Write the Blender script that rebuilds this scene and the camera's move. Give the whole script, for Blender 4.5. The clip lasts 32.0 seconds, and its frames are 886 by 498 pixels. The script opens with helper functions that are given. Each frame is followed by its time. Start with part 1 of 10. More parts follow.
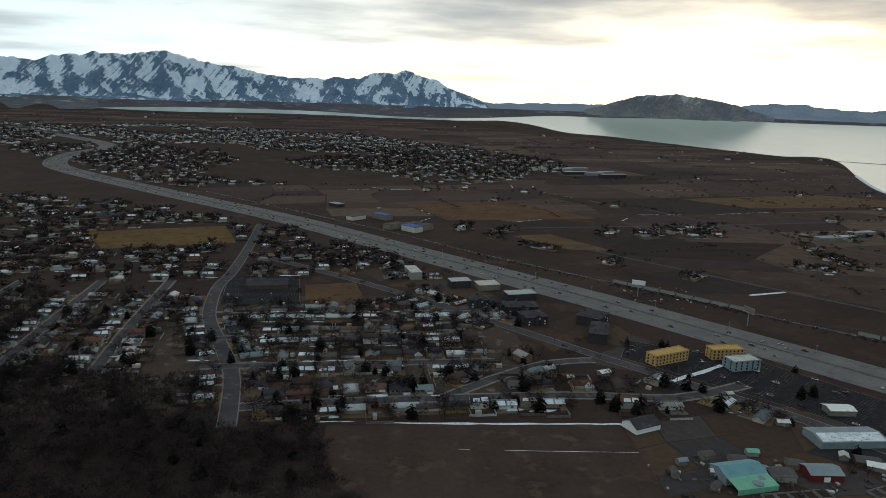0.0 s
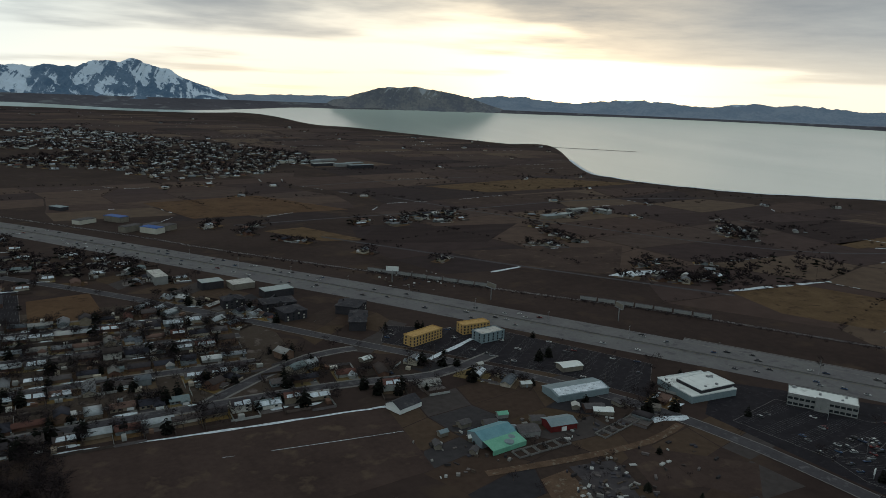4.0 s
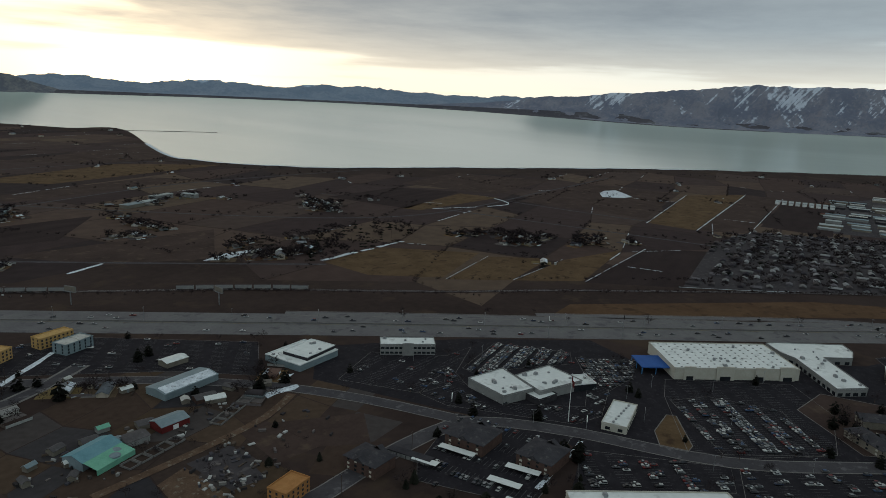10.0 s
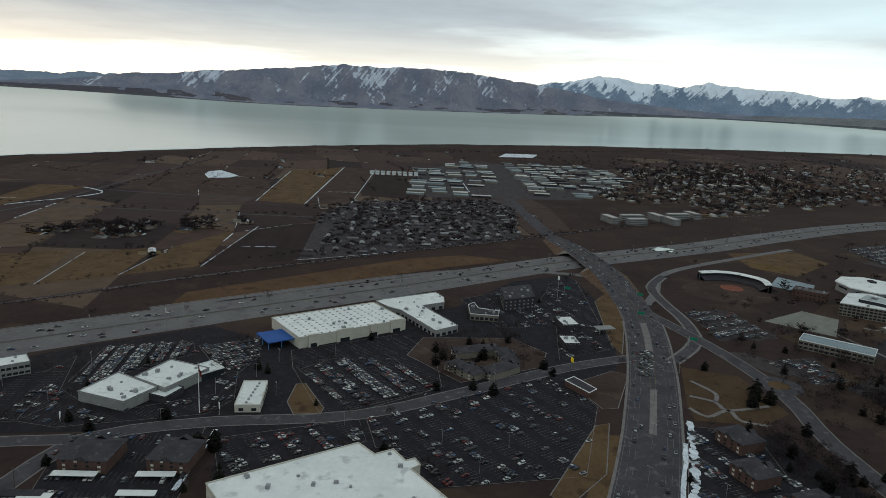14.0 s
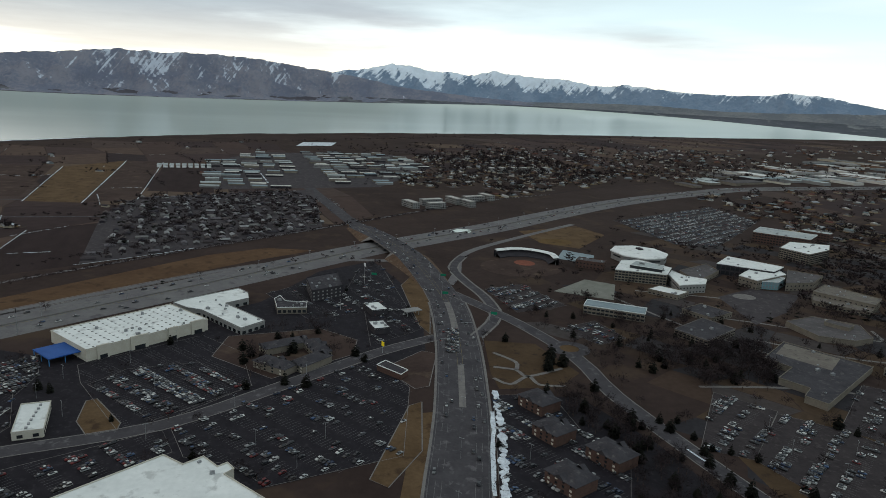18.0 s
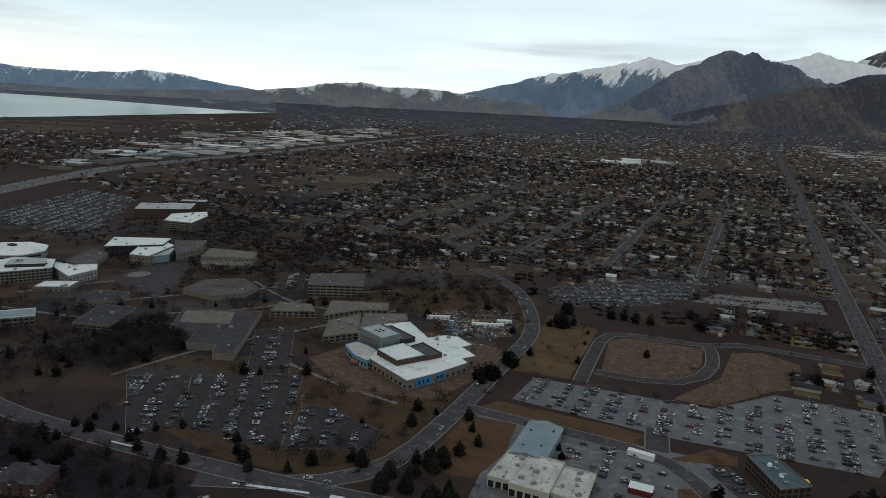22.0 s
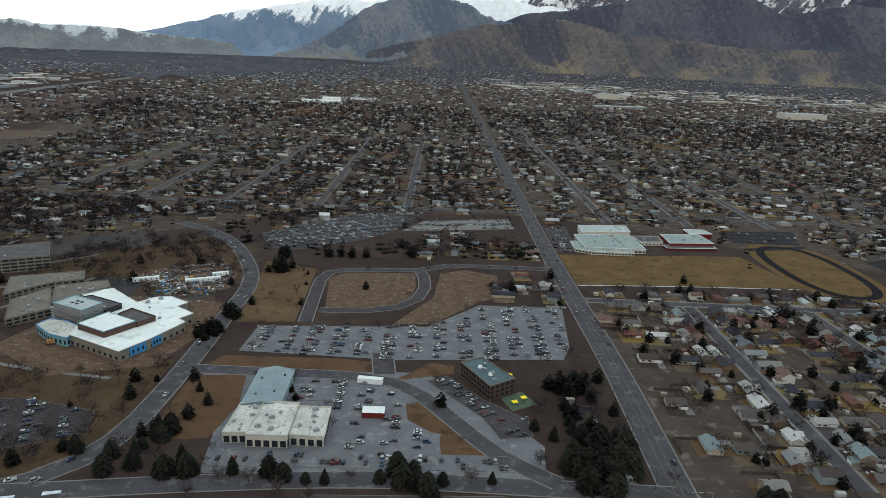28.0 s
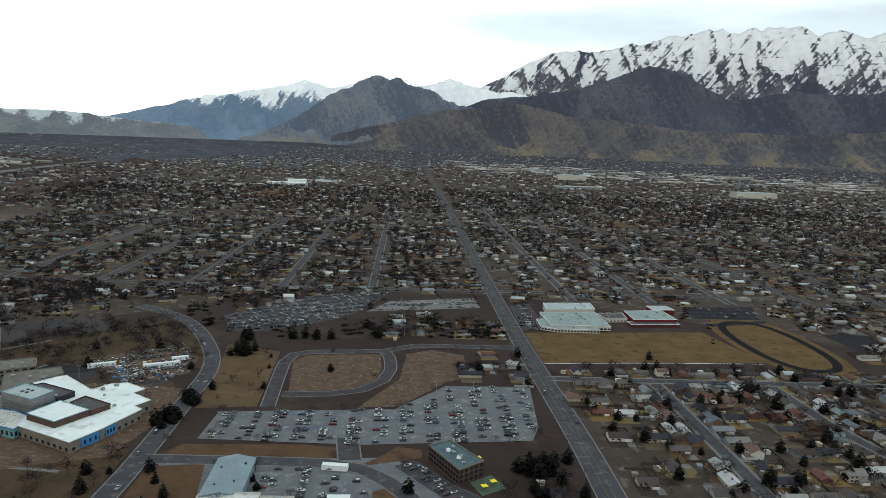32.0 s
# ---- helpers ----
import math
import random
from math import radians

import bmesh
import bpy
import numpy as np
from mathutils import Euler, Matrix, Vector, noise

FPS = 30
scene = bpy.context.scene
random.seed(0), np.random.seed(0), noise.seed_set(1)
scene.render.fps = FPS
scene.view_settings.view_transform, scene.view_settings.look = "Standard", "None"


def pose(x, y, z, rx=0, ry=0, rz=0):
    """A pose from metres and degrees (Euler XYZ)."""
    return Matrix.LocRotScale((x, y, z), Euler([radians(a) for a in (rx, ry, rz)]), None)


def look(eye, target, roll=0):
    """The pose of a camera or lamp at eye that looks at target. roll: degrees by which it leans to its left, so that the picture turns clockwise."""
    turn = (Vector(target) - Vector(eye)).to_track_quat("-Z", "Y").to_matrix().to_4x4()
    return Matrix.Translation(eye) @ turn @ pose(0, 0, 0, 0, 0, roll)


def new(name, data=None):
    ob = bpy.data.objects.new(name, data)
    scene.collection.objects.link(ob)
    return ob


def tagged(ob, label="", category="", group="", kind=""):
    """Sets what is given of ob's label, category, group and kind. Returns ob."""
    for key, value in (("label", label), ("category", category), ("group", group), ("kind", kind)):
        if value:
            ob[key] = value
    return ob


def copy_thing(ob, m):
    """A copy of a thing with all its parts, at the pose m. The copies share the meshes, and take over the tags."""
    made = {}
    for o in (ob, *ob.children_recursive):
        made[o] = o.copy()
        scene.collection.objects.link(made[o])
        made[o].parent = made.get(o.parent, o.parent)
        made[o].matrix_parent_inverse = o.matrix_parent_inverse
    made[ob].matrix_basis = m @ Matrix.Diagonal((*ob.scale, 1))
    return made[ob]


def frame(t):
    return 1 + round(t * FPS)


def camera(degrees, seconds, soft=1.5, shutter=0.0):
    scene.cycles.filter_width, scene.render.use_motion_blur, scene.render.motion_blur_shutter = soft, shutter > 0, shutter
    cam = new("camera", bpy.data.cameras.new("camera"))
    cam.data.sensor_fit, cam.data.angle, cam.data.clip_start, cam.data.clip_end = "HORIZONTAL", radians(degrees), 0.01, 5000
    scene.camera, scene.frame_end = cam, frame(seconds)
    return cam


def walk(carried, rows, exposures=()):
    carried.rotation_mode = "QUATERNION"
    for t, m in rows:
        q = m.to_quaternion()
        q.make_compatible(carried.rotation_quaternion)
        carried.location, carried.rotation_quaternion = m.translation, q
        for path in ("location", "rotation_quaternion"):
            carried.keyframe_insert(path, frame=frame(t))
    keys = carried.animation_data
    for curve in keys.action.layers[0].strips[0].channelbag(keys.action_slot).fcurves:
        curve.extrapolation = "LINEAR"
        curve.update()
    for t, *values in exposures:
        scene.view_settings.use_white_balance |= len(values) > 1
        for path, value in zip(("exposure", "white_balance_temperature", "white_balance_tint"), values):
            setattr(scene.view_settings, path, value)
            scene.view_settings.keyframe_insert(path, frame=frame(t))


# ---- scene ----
cam = camera(64.63, 32.0, 0.7)
PATH = [
    (0.0, pose(0, 0, 205, 77.63, -1.87, 173.30)),
    (0.5, pose(0, 0, 205, 77.66, -1.79, 169.62)),
    (1.0, pose(0, 0, 205, 77.67, -1.91, 167.21)),
    (1.5, pose(0, 0, 205, 77.69, -1.92, 165.26)),
    (2.0, pose(0, 0, 205, 77.68, -2.08, 163.30)),
    (2.5, pose(0, 0, 205, 77.68, -2.04, 160.80)),
    (3.0, pose(0, 0, 205, 77.70, -2.10, 158.34)),
    (3.5, pose(0, 0, 205, 77.70, -2.17, 155.76)),
    (5.5, pose(0, 0, 205, 77.71, -2.34, 144.79)),
    (6.0, pose(0, 0, 205, 77.72, -2.38, 142.42)),
    (6.5, pose(0, 0, 205, 77.71, -2.43, 140.11)),
    (7.0, pose(0, 0, 205, 77.72, -2.39, 137.54)),
    (7.5, pose(0, 0, 205, 77.68, -2.42, 134.75)),
    (8.0, pose(0, 0, 205, 77.64, -2.49, 132.03)),
    (8.5, pose(0, 0, 205, 77.62, -2.51, 129.20)),
    (9.0, pose(0, 0, 205, 77.60, -2.48, 126.19)),
    (9.5, pose(0, 0, 205, 77.55, -2.57, 123.16)),
    (10.0, pose(0, 0, 205, 77.53, -2.57, 119.97)),
    (10.5, pose(0, 0, 205, 77.49, -2.60, 116.67)),
    (11.0, pose(0, 0, 205, 77.46, -2.63, 113.45)),
    (11.5, pose(0, 0, 205, 77.42, -2.68, 110.24)),
    (12.0, pose(0, 0, 205, 77.38, -2.76, 106.40)),
    (12.5, pose(0, 0, 205, 77.36, -2.82, 101.87)),
    (13.0, pose(0, 0, 205, 77.34, -2.90, 96.77)),
    (13.5, pose(0, 0, 205, 77.35, -2.93, 91.96)),
    (14.0, pose(0, 0, 205, 77.32, -2.92, 88.46)),
    (14.5, pose(0, 0, 205, 77.28, -2.93, 85.80)),
    (16.5, pose(0, 0, 205, 77.20, -2.97, 77.29)),
    (17.0, pose(0, 0, 205, 77.20, -2.98, 75.36)),
    (17.5, pose(0, 0, 205, 77.18, -2.98, 73.98)),
    (18.0, pose(0, 0, 205, 77.18, -3.00, 72.19)),
    (18.5, pose(0, 0, 205, 77.20, -3.04, 70.22)),
    (19.0, pose(0, 0, 205, 77.21, -3.04, 68.57)),
    (19.5, pose(0, 0, 205, 77.23, -3.10, 66.47)),
    (20.0, pose(0, 0, 205, 77.34, -3.17, 61.12)),
    (20.5, pose(0, 0, 205, 77.52, -3.25, 51.58)),
    (21.0, pose(0, 0, 205, 77.73, -3.17, 39.82)),
    (21.5, pose(0, 0, 205, 77.87, -3.02, 30.71)),
    (22.0, pose(0, 0, 205, 77.95, -2.90, 23.87)),
    (22.5, pose(0, 0, 205, 77.99, -2.79, 18.93)),
    (23.0, pose(0, 0, 205, 78.02, -2.69, 15.24)),
    (23.5, pose(0, 0, 205, 77.99, -2.60, 14.08)),
    (24.0, pose(0, 0, 205, 78.00, -2.51, 13.86)),
    (24.5, pose(0, 0, 205, 77.75, -2.47, 13.85)),
    (26.5, pose(0, 0, 205, 72.16, -2.26, 14.55)),
    (27.0, pose(0, 0, 205, 71.93, -2.38, 12.72)),
    (27.5, pose(0, 0, 205, 72.07, -2.41, 6.04)),
    (28.0, pose(0, 0, 205, 74.26, -2.32, -0.02)),
    (28.5, pose(0, 0, 205, 75.60, -2.25, -2.21)),
    (29.0, pose(0, 0, 205, 75.63, -2.24, -2.89)),
    (29.5, pose(0, 0, 205, 76.03, -2.23, -3.15)),
    (30.0, pose(0, 0, 205, 76.53, -2.23, -3.20)),
    (30.5, pose(0, 0, 205, 77.05, -2.21, -3.17)),
    (31.0, pose(0, 0, 205, 78.02, -2.18, -3.12)),
    (31.5, pose(0, 0, 205, 79.32, -2.20, -3.04)),
    (32.0, pose(0, 0, 205, 80.87, -2.22, -2.92)),
]
walk(cam, PATH, [(0, -0.04, 6500, 10), (3, -0.24, 6480, 10), (5, -0.44, 6430, 10), (9, -0.44, 6450, 10), (12, -0.12, 6520, 11), (14, 0.04, 6580, 12), (18, 0.12, 6580, 13), (20, 0.08, 6540, 13), (22, -0.06, 6500, 14), (24.5, 0.1, 6480, 14),
                 (27, 0.68, 6450, 11), (28.5, 0.95, 6450, 11), (30.5, 1.02, 6450, 11), (32, 0.78, 6380, 9)])

# ---- world and sun: thin overcast, low sun behind cloud in the south-west ----
SUN_AZ, SUN_EL = 212.0, 9.0


def aim(az, el=0.0):
    a, e = radians(az), radians(el)
    return Vector((math.sin(a) * math.cos(e), math.cos(a) * math.cos(e), math.sin(e)))


def build_world():
    w = bpy.data.worlds.new("world")
    w.use_nodes = True
    scene.world = w
    nt = w.node_tree
    N, link = nt.nodes, nt.links.new
    bg = N["Background"]

    def op(kind, a, b=None, c=None):
        n = N.new("ShaderNodeMath")
        n.operation = kind
        for i, v in enumerate((a, b, c)):
            if v is None:
                continue
            if isinstance(v, (int, float)):
                n.inputs[i].default_value = v
            else:
                link(v, n.inputs[i])
        return n.outputs[0]

    def mix(fac, a, b):
        n = N.new("ShaderNodeMix")
        n.data_type = "RGBA"
        for sock, v in ((n.inputs[0], fac), (n.inputs[6], a), (n.inputs[7], b)):
            if isinstance(v, (int, float, tuple)):
                sock.default_value = v
            else:
                link(v, sock)
        return n.outputs[2]

    sky = N.new("ShaderNodeTexSky")
    sky.sky_type = "NISHITA"
    sky.sun_disc = False
    sky.sun_elevation = radians(SUN_EL)
    sky.sun_rotation = radians(SUN_AZ)
    co = N.new("ShaderNodeTexCoord")
    sep = N.new("ShaderNodeSeparateXYZ")
    link(co.outputs["Generated"], sep.inputs[0])
    up = op("MAXIMUM", sep.outputs[2], 0.0)
    # cloud sheet: the direction spread on a plane overhead
    den = op("ADD", up, 0.045)
    flat = N.new("ShaderNodeCombineXYZ")
    link(op("DIVIDE", sep.outputs[0], den), flat.inputs[0])
    link(op("DIVIDE", sep.outputs[1], den), flat.inputs[1])

    def span(v, lo, hi):
        r = N.new("ShaderNodeMapRange")
        r.interpolation_type = "SMOOTHSTEP"
        r.inputs[1].default_value, r.inputs[2].default_value = lo, hi
        link(v, r.inputs[0])
        return r.outputs[0]

    def cloud(scale, detail, shift, rough=0.5):
        n = N.new("ShaderNodeTexNoise")
        n.inputs["Scale"].default_value = scale
        n.inputs["Detail"].default_value = detail
        n.inputs["Roughness"].default_value = rough
        m2 = N.new("ShaderNodeMapping")
        m2.inputs["Location"].default_value = shift
        link(flat.outputs[0], m2.inputs[0])
        link(m2.outputs[0], n.inputs["Vector"])
        return n.outputs[0]

    def lobe(az, el, power):
        d = N.new("ShaderNodeVectorMath")
        d.operation = "DOT_PRODUCT"
        link(co.outputs["Generated"], d.inputs[0])
        d.inputs[1].default_value = aim(az, el)
        return op("POWER", op("MAXIMUM", d.outputs["Value"], 0.0), power)

    cover = span(cloud(0.16, 5.0, (3.1, 1.7, 0.0)), 0.40, 0.60)
    near = lobe(SUN_AZ, 4, 6.0)
    low = op("POWER", op("SUBTRACT", 1.0, op("MINIMUM", op("MULTIPLY", up, 5.0), 1.0)), 1.6)
    heavy = lobe(248, 10, 8.0)
    open_sky = lobe(322, 14, 7.0)
    bright = mix(near, (0.70, 0.83, 0.85, 1), (1.34, 1.20, 0.94, 1))
    grey = mix(near, mix(heavy, (0.36, 0.41, 0.44, 1), (0.245, 0.295, 0.335, 1)), (0.33, 0.345, 0.35, 1))
    # the deck thickens over the lake and frays towards the horizon
    rise = span(up, 0.012, 0.080)
    mass = op("ADD", cloud(0.22, 7.0, (7.3, 2.2, 0.0)), op("MULTIPLY", op("MULTIPLY", heavy, rise), 0.42))
    mass = op("SUBTRACT", mass, op("MULTIPLY", open_sky, 0.03))
    mass = op("SUBTRACT", mass, op("MULTIPLY", op("SUBTRACT", 1.0, rise), 0.05))
    dark = span(mass, 0.47, 0.64)
    dark = op("MULTIPLY", dark, op("SUBTRACT", 1.0, op("MULTIPLY", low, 0.35)))
    dark = op("MULTIPLY", dark, op("ADD", 0.72, op("MULTIPLY", cloud(0.9, 6.0, (1.3, 5.2, 0.0), 0.6), 0.5)))
    deck = mix(op("MINIMUM", dark, 1.0), bright, grey)
    tint = N.new("ShaderNodeVectorMath")
    tint.operation = "SCALE"
    link(sky.outputs[0], tint.inputs[0])
    tint.inputs["Scale"].default_value = SKY_GAIN
    gap = mix(0.8, tint.outputs[0], (0.62, 0.81, 0.86, 1))
    full = mix(op("MAXIMUM", op("MAXIMUM", cover, op("SUBTRACT", 1.0, op("MULTIPLY", open_sky, 1.3))), op("MULTIPLY", low, 0.55)), gap, deck)
    glow = mix(op("MULTIPLY", op("POWER", op("SUBTRACT", 1.0, op("MINIMUM", op("MULTIPLY", up, 9.0), 1.0)), 2.0), near), full, (1.26, 1.00, 0.66, 1))
    # cream band low over the far shore
    shore_side = lobe(278, 2, 2.2)
    glow = mix(op("MULTIPLY", op("POWER", op("SUBTRACT", 1.0, op("MINIMUM", op("MULTIPLY", up, 10.0), 1.0)), 1.4), op("MULTIPLY", shore_side, 0.85)), glow, (0.98, 0.88, 0.68, 1))
    # the sun itself, blurred by thin cloud
    veil = op("MULTIPLY", lobe(218, 2, 85.0), op("SUBTRACT", 0.8, op("MULTIPLY", op("MINIMUM", dark, 1.0), 0.75)))
    glow = mix(veil, glow, (2.6, 2.0, 1.2, 1))
    link(glow, bg.inputs[0])
    # the low sky, seen under the edge of the cloud, is the brightest
    lift = op("SUBTRACT", 1.0, op("MINIMUM", op("MULTIPLY", up, 2.6), 1.0))
    link(op("ADD", 0.94, op("MULTIPLY", op("POWER", lift, 1.6), 0.52)), bg.inputs[1])


SKY_GAIN = 0.10
build_world()
lamp = bpy.data.lights.new("sun", "SUN")
lamp.energy, lamp.angle, lamp.color = 0.62, radians(100), (1.0, 0.90, 0.76)
sun = new("sun", lamp)
sun.matrix_world = look(aim(SUN_AZ, SUN_EL) * 3000, (0, 0, 0))

# ---- shaping helpers ----
H = 205.0            # flying height
R0, REACH = 1500.0, 2600.0


def fold(p):
    """Country past 1.5 km is drawn in along the line of sight, so that 60 km fit within 4.1 km."""
    p = np.array(p, float).reshape(-1, 3)
    r = np.hypot(p[:, 0], p[:, 1])
    s = np.where(r > R0, (R0 + REACH * (1 - np.exp(-(r - R0) / REACH))) / np.maximum(r, 1), 1.0)
    q = p * s[:, None]
    q[:, 2] = H - (H - p[:, 2]) * s
    return q


def mesh_object(name, verts, faces, mats, idx=None, parent=None, smooth=False):
    me = bpy.data.meshes.new(name)
    verts = verts.tolist() if hasattr(verts, "tolist") else verts
    faces = faces.tolist() if hasattr(faces, "tolist") else faces
    me.from_pydata(verts, [], faces)
    for m in (mats if isinstance(mats, (list, tuple)) else [mats]):
        me.materials.append(m)
    if idx is not None:
        me.polygons.foreach_set("material_index", np.array(idx, dtype=np.int32))
    if smooth:
        me.polygons.foreach_set("use_smooth", np.ones(len(me.polygons), dtype=bool))
    me.update()
    ob = new(name, me)
    if parent is not None:
        ob.parent = parent
    return ob


class Solid:
    """Collects boxes, prisms and roofs into one mesh."""

    def __init__(self):
        self.v, self.f, self.m = [], [], []

    def add(self, verts, faces, m=0):
        n = len(self.v)
        self.v += [tuple(p) for p in verts]
        self.f += [tuple(n + i for i in q) for q in faces]
        self.m += [m] * len(faces)
        return self

    def box(self, x, y, z, sx, sy, sz, rot=0.0, m=0):
        """centre x, y; bottom z; full sizes."""
        c, s = math.cos(radians(rot)), math.sin(radians(rot))
        pts = []
        for dz in (0, sz):
            for dx, dy in ((-1, -1), (1, -1), (1, 1), (-1, 1)):
                a, b = dx * sx / 2, dy * sy / 2
                pts.append((x + a * c - b * s, y + a * s + b * c, z + dz))
        return self.add(pts, [(3, 2, 1, 0), (4, 5, 6, 7), (0, 1, 5, 4), (1, 2, 6, 5), (2, 3, 7, 6), (3, 0, 4, 7)], m)

    def prism(self, poly, z0, z1, m=0):
        n = len(poly)
        pts = [(x, y, z0) for x, y in poly] + [(x, y, z1) for x, y in poly]
        fs = [tuple(range(n - 1, -1, -1)), tuple(range(n, 2 * n))]
        fs += [(i, (i + 1) % n, n + (i + 1) % n, n + i) for i in range(n)]
        return self.add(pts, fs, m)

    def gable(self, x, y, z, sx, sy, rise, over=0.5, thick=0.25, m=0):
        """ridge along x."""
        a, b = sx / 2 + over, sy / 2 + over
        d = rise * over / (sy / 2)
        prof = [(-b, z - d), (0, z + rise), (b, z - d), (b, z - d + thick), (0, z + rise + thick), (-b, z - d + thick)]
        pts = [(x + e * a, y + p, q) for e in (-1, 1) for p, q in prof]
        fs = [(5, 4, 1, 0), (4, 3, 2, 1), (6, 7, 10, 11), (7, 8, 9, 10)]
        fs += [(i, (i + 1) % 6, 6 + (i + 1) % 6, 6 + i) for i in range(6)]
        return self.add(pts, fs, m)

    def hip(self, x, y, z, sx, sy, rise, over=0.5, m=0):
        a, b = sx / 2 + over, sy / 2 + over
        k = max(a - b, 0.4)
        pts = [(x - a, y - b, z), (x + a, y - b, z), (x + a, y + b, z), (x - a, y + b, z), (x - k, y, z + rise), (x + k, y, z + rise)]
        return self.add(pts, [(0, 1, 5, 4), (2, 3, 4, 5), (1, 2, 5), (3, 0, 4), (3, 2, 1, 0)], m)

    def tube(self, x, y, z0, z1, r0, r1=None, n=8, m=0):
        r1 = r0 if r1 is None else r1
        ring = [(math.cos(2 * math.pi * i / n), math.sin(2 * math.pi * i / n)) for i in range(n)]
        pts = [(x + r0 * a, y + r0 * b, z0) for a, b in ring] + [(x + r1 * a, y + r1 * b, z1) for a, b in ring]
        fs = [(i, (i + 1) % n, n + (i + 1) % n, n + i) for i in range(n)] + [tuple(range(n, 2 * n)), tuple(range(n - 1, -1, -1))]
        return self.add(pts, fs, m)

    def make(self, name, mats, parent=None, label="", smooth=False):
        ob = mesh_object(name, self.v, self.f, mats, self.m, parent, smooth)
        return tagged(ob, label)


def thing(name, x, y, rot, label, category, group="", z=0.0):
    ob = new(name)
    ob.empty_display_size = 1
    ob.matrix_basis = pose(x, y, z, 0, 0, rot)
    return tagged(ob, label, category, group)


def smooth_line(pts, step):
    """A rounded line through the given points."""
    P = [Vector(p).to_3d() for p in pts]
    out = []
    for i in range(len(P) - 1):
        a, b, c, d = P[max(i - 1, 0)], P[i], P[i + 1], P[min(i + 2, len(P) - 1)]
        n = max(1, int((c - b).length / step))
        for k in range(n):
            t = k / n
            out.append(0.5 * ((2 * b) + (c - a) * t + (2 * a - 5 * b + 4 * c - d) * t * t + (3 * b - a - 3 * c + d) * t ** 3))
    out.append(P[-1])
    return np.array([list(p) for p in out])


def normals(L):
    d = np.gradient(L[:, :2], axis=0)
    d /= np.maximum(np.linalg.norm(d, axis=1), 1e-6)[:, None]
    return np.stack([-d[:, 1], d[:, 0]], 1)


def ribbon(L, left, right, lift):
    """Strip between two offsets to a line (left positive), as vertices and quads."""
    n = normals(L)
    a, b = L.copy(), L.copy()
    a[:, :2] += n * left
    b[:, :2] += n * right
    v = np.concatenate([a, b])
    v[:, 2] += lift
    k = len(L)
    f = [(i + k, i + 1 + k, i + 1, i) for i in range(k - 1)]
    return fold(v), f


KEEP_OFF = []        # road lines with half widths, where nothing else may stand
PLOTS = []           # outlines, where no house or tree is strewn


def road(name, pts, width, material, lift=0.16, label="", step=18, margin=4.0, ob_parent=None):
    L = smooth_line(pts, step)
    v, f = ribbon(L, width / 2, -width / 2, lift)
    ob = mesh_object(name, v, f, material, parent=ob_parent)
    tagged(ob, label, "road", kind="structure")
    KEEP_OFF.append((L[:, :2], width / 2 + margin))
    return L


def stripes(name, L, offsets, width, material, lift=0.21, dash=None, label="", parent=None):
    v, f = [], []
    for o in offsets:
        rv, rf = ribbon(L, o + width / 2, o - width / 2, lift)
        if dash:
            rf = [q for i, q in enumerate(rf) if i % dash == 0]
        n = sum(len(a) for a in v)
        v.append(rv)
        f += [tuple(n + i for i in q) for q in rf]
    ob = mesh_object(name, np.concatenate(v), f, material, parent=parent)
    return tagged(ob, label, "road marking", kind="structure")


def inside(x, y, poly):
    hit, j = False, len(poly) - 1
    for i in range(len(poly)):
        (x0, y0), (x1, y1) = poly[i], poly[j]
        if (y0 > y) != (y1 > y) and x < (x1 - x0) * (y - y0) / (y1 - y0) + x0:
            hit = not hit
        j = i
    return hit


def free(x, y, slack=0.0):
    for L, w in KEEP_OFF:
        if ((L[:, 0] - x) ** 2 + (L[:, 1] - y) ** 2).min() < (w + slack + 6) ** 2:
            d = L[1:] - L[:-1]
            t = np.clip(((x - L[:-1, 0]) * d[:, 0] + (y - L[:-1, 1]) * d[:, 1]) / np.maximum((d ** 2).sum(1), 1e-6), 0, 1)
            q = L[:-1] + d * t[:, None]
            if ((q[:, 0] - x) ** 2 + (q[:, 1] - y) ** 2).min() < (w + slack) ** 2:
                return False
    return not any(inside(x, y, p) for p in PLOTS)


def patch(name, poly, material, lift=0.06, label="", category="ground", keep=True, kind="structure"):
    """Flat piece of land with a plain outline; far ones are cut up, to follow the ground."""
    bm = bmesh.new()
    bm.faces.new([bm.verts.new((x, y, lift)) for x, y in poly])
    if max(math.hypot(x, y) for x, y in poly) > 1350:
        lo, hi = np.min(poly, 0), np.max(poly, 0)
        for ax in (0, 1):
            no = (1, 0, 0) if ax == 0 else (0, 1, 0)
            for c in np.arange(lo[ax] + 60, hi[ax], 60):
                bmesh.ops.bisect_plane(bm, geom=bm.verts[:] + bm.edges[:] + bm.faces[:], plane_co=(c, c, 0), plane_no=no)
        bmesh.ops.triangulate(bm, faces=bm.faces[:])
        for v in bm.verts:
            v.co.z += 0.25
            v.co = fold(v.co)[0]
    bm.normal_update()
    for fc in bm.faces:
        if fc.normal.z < 0:
            fc.normal_flip()
    me = bpy.data.meshes.new(name)
    bm.to_mesh(me)
    bm.free()
    me.materials.append(material)
    ob = new(name, me)
    if keep:
        PLOTS.append(list(poly))
    return tagged(ob, label, category, kind=kind)


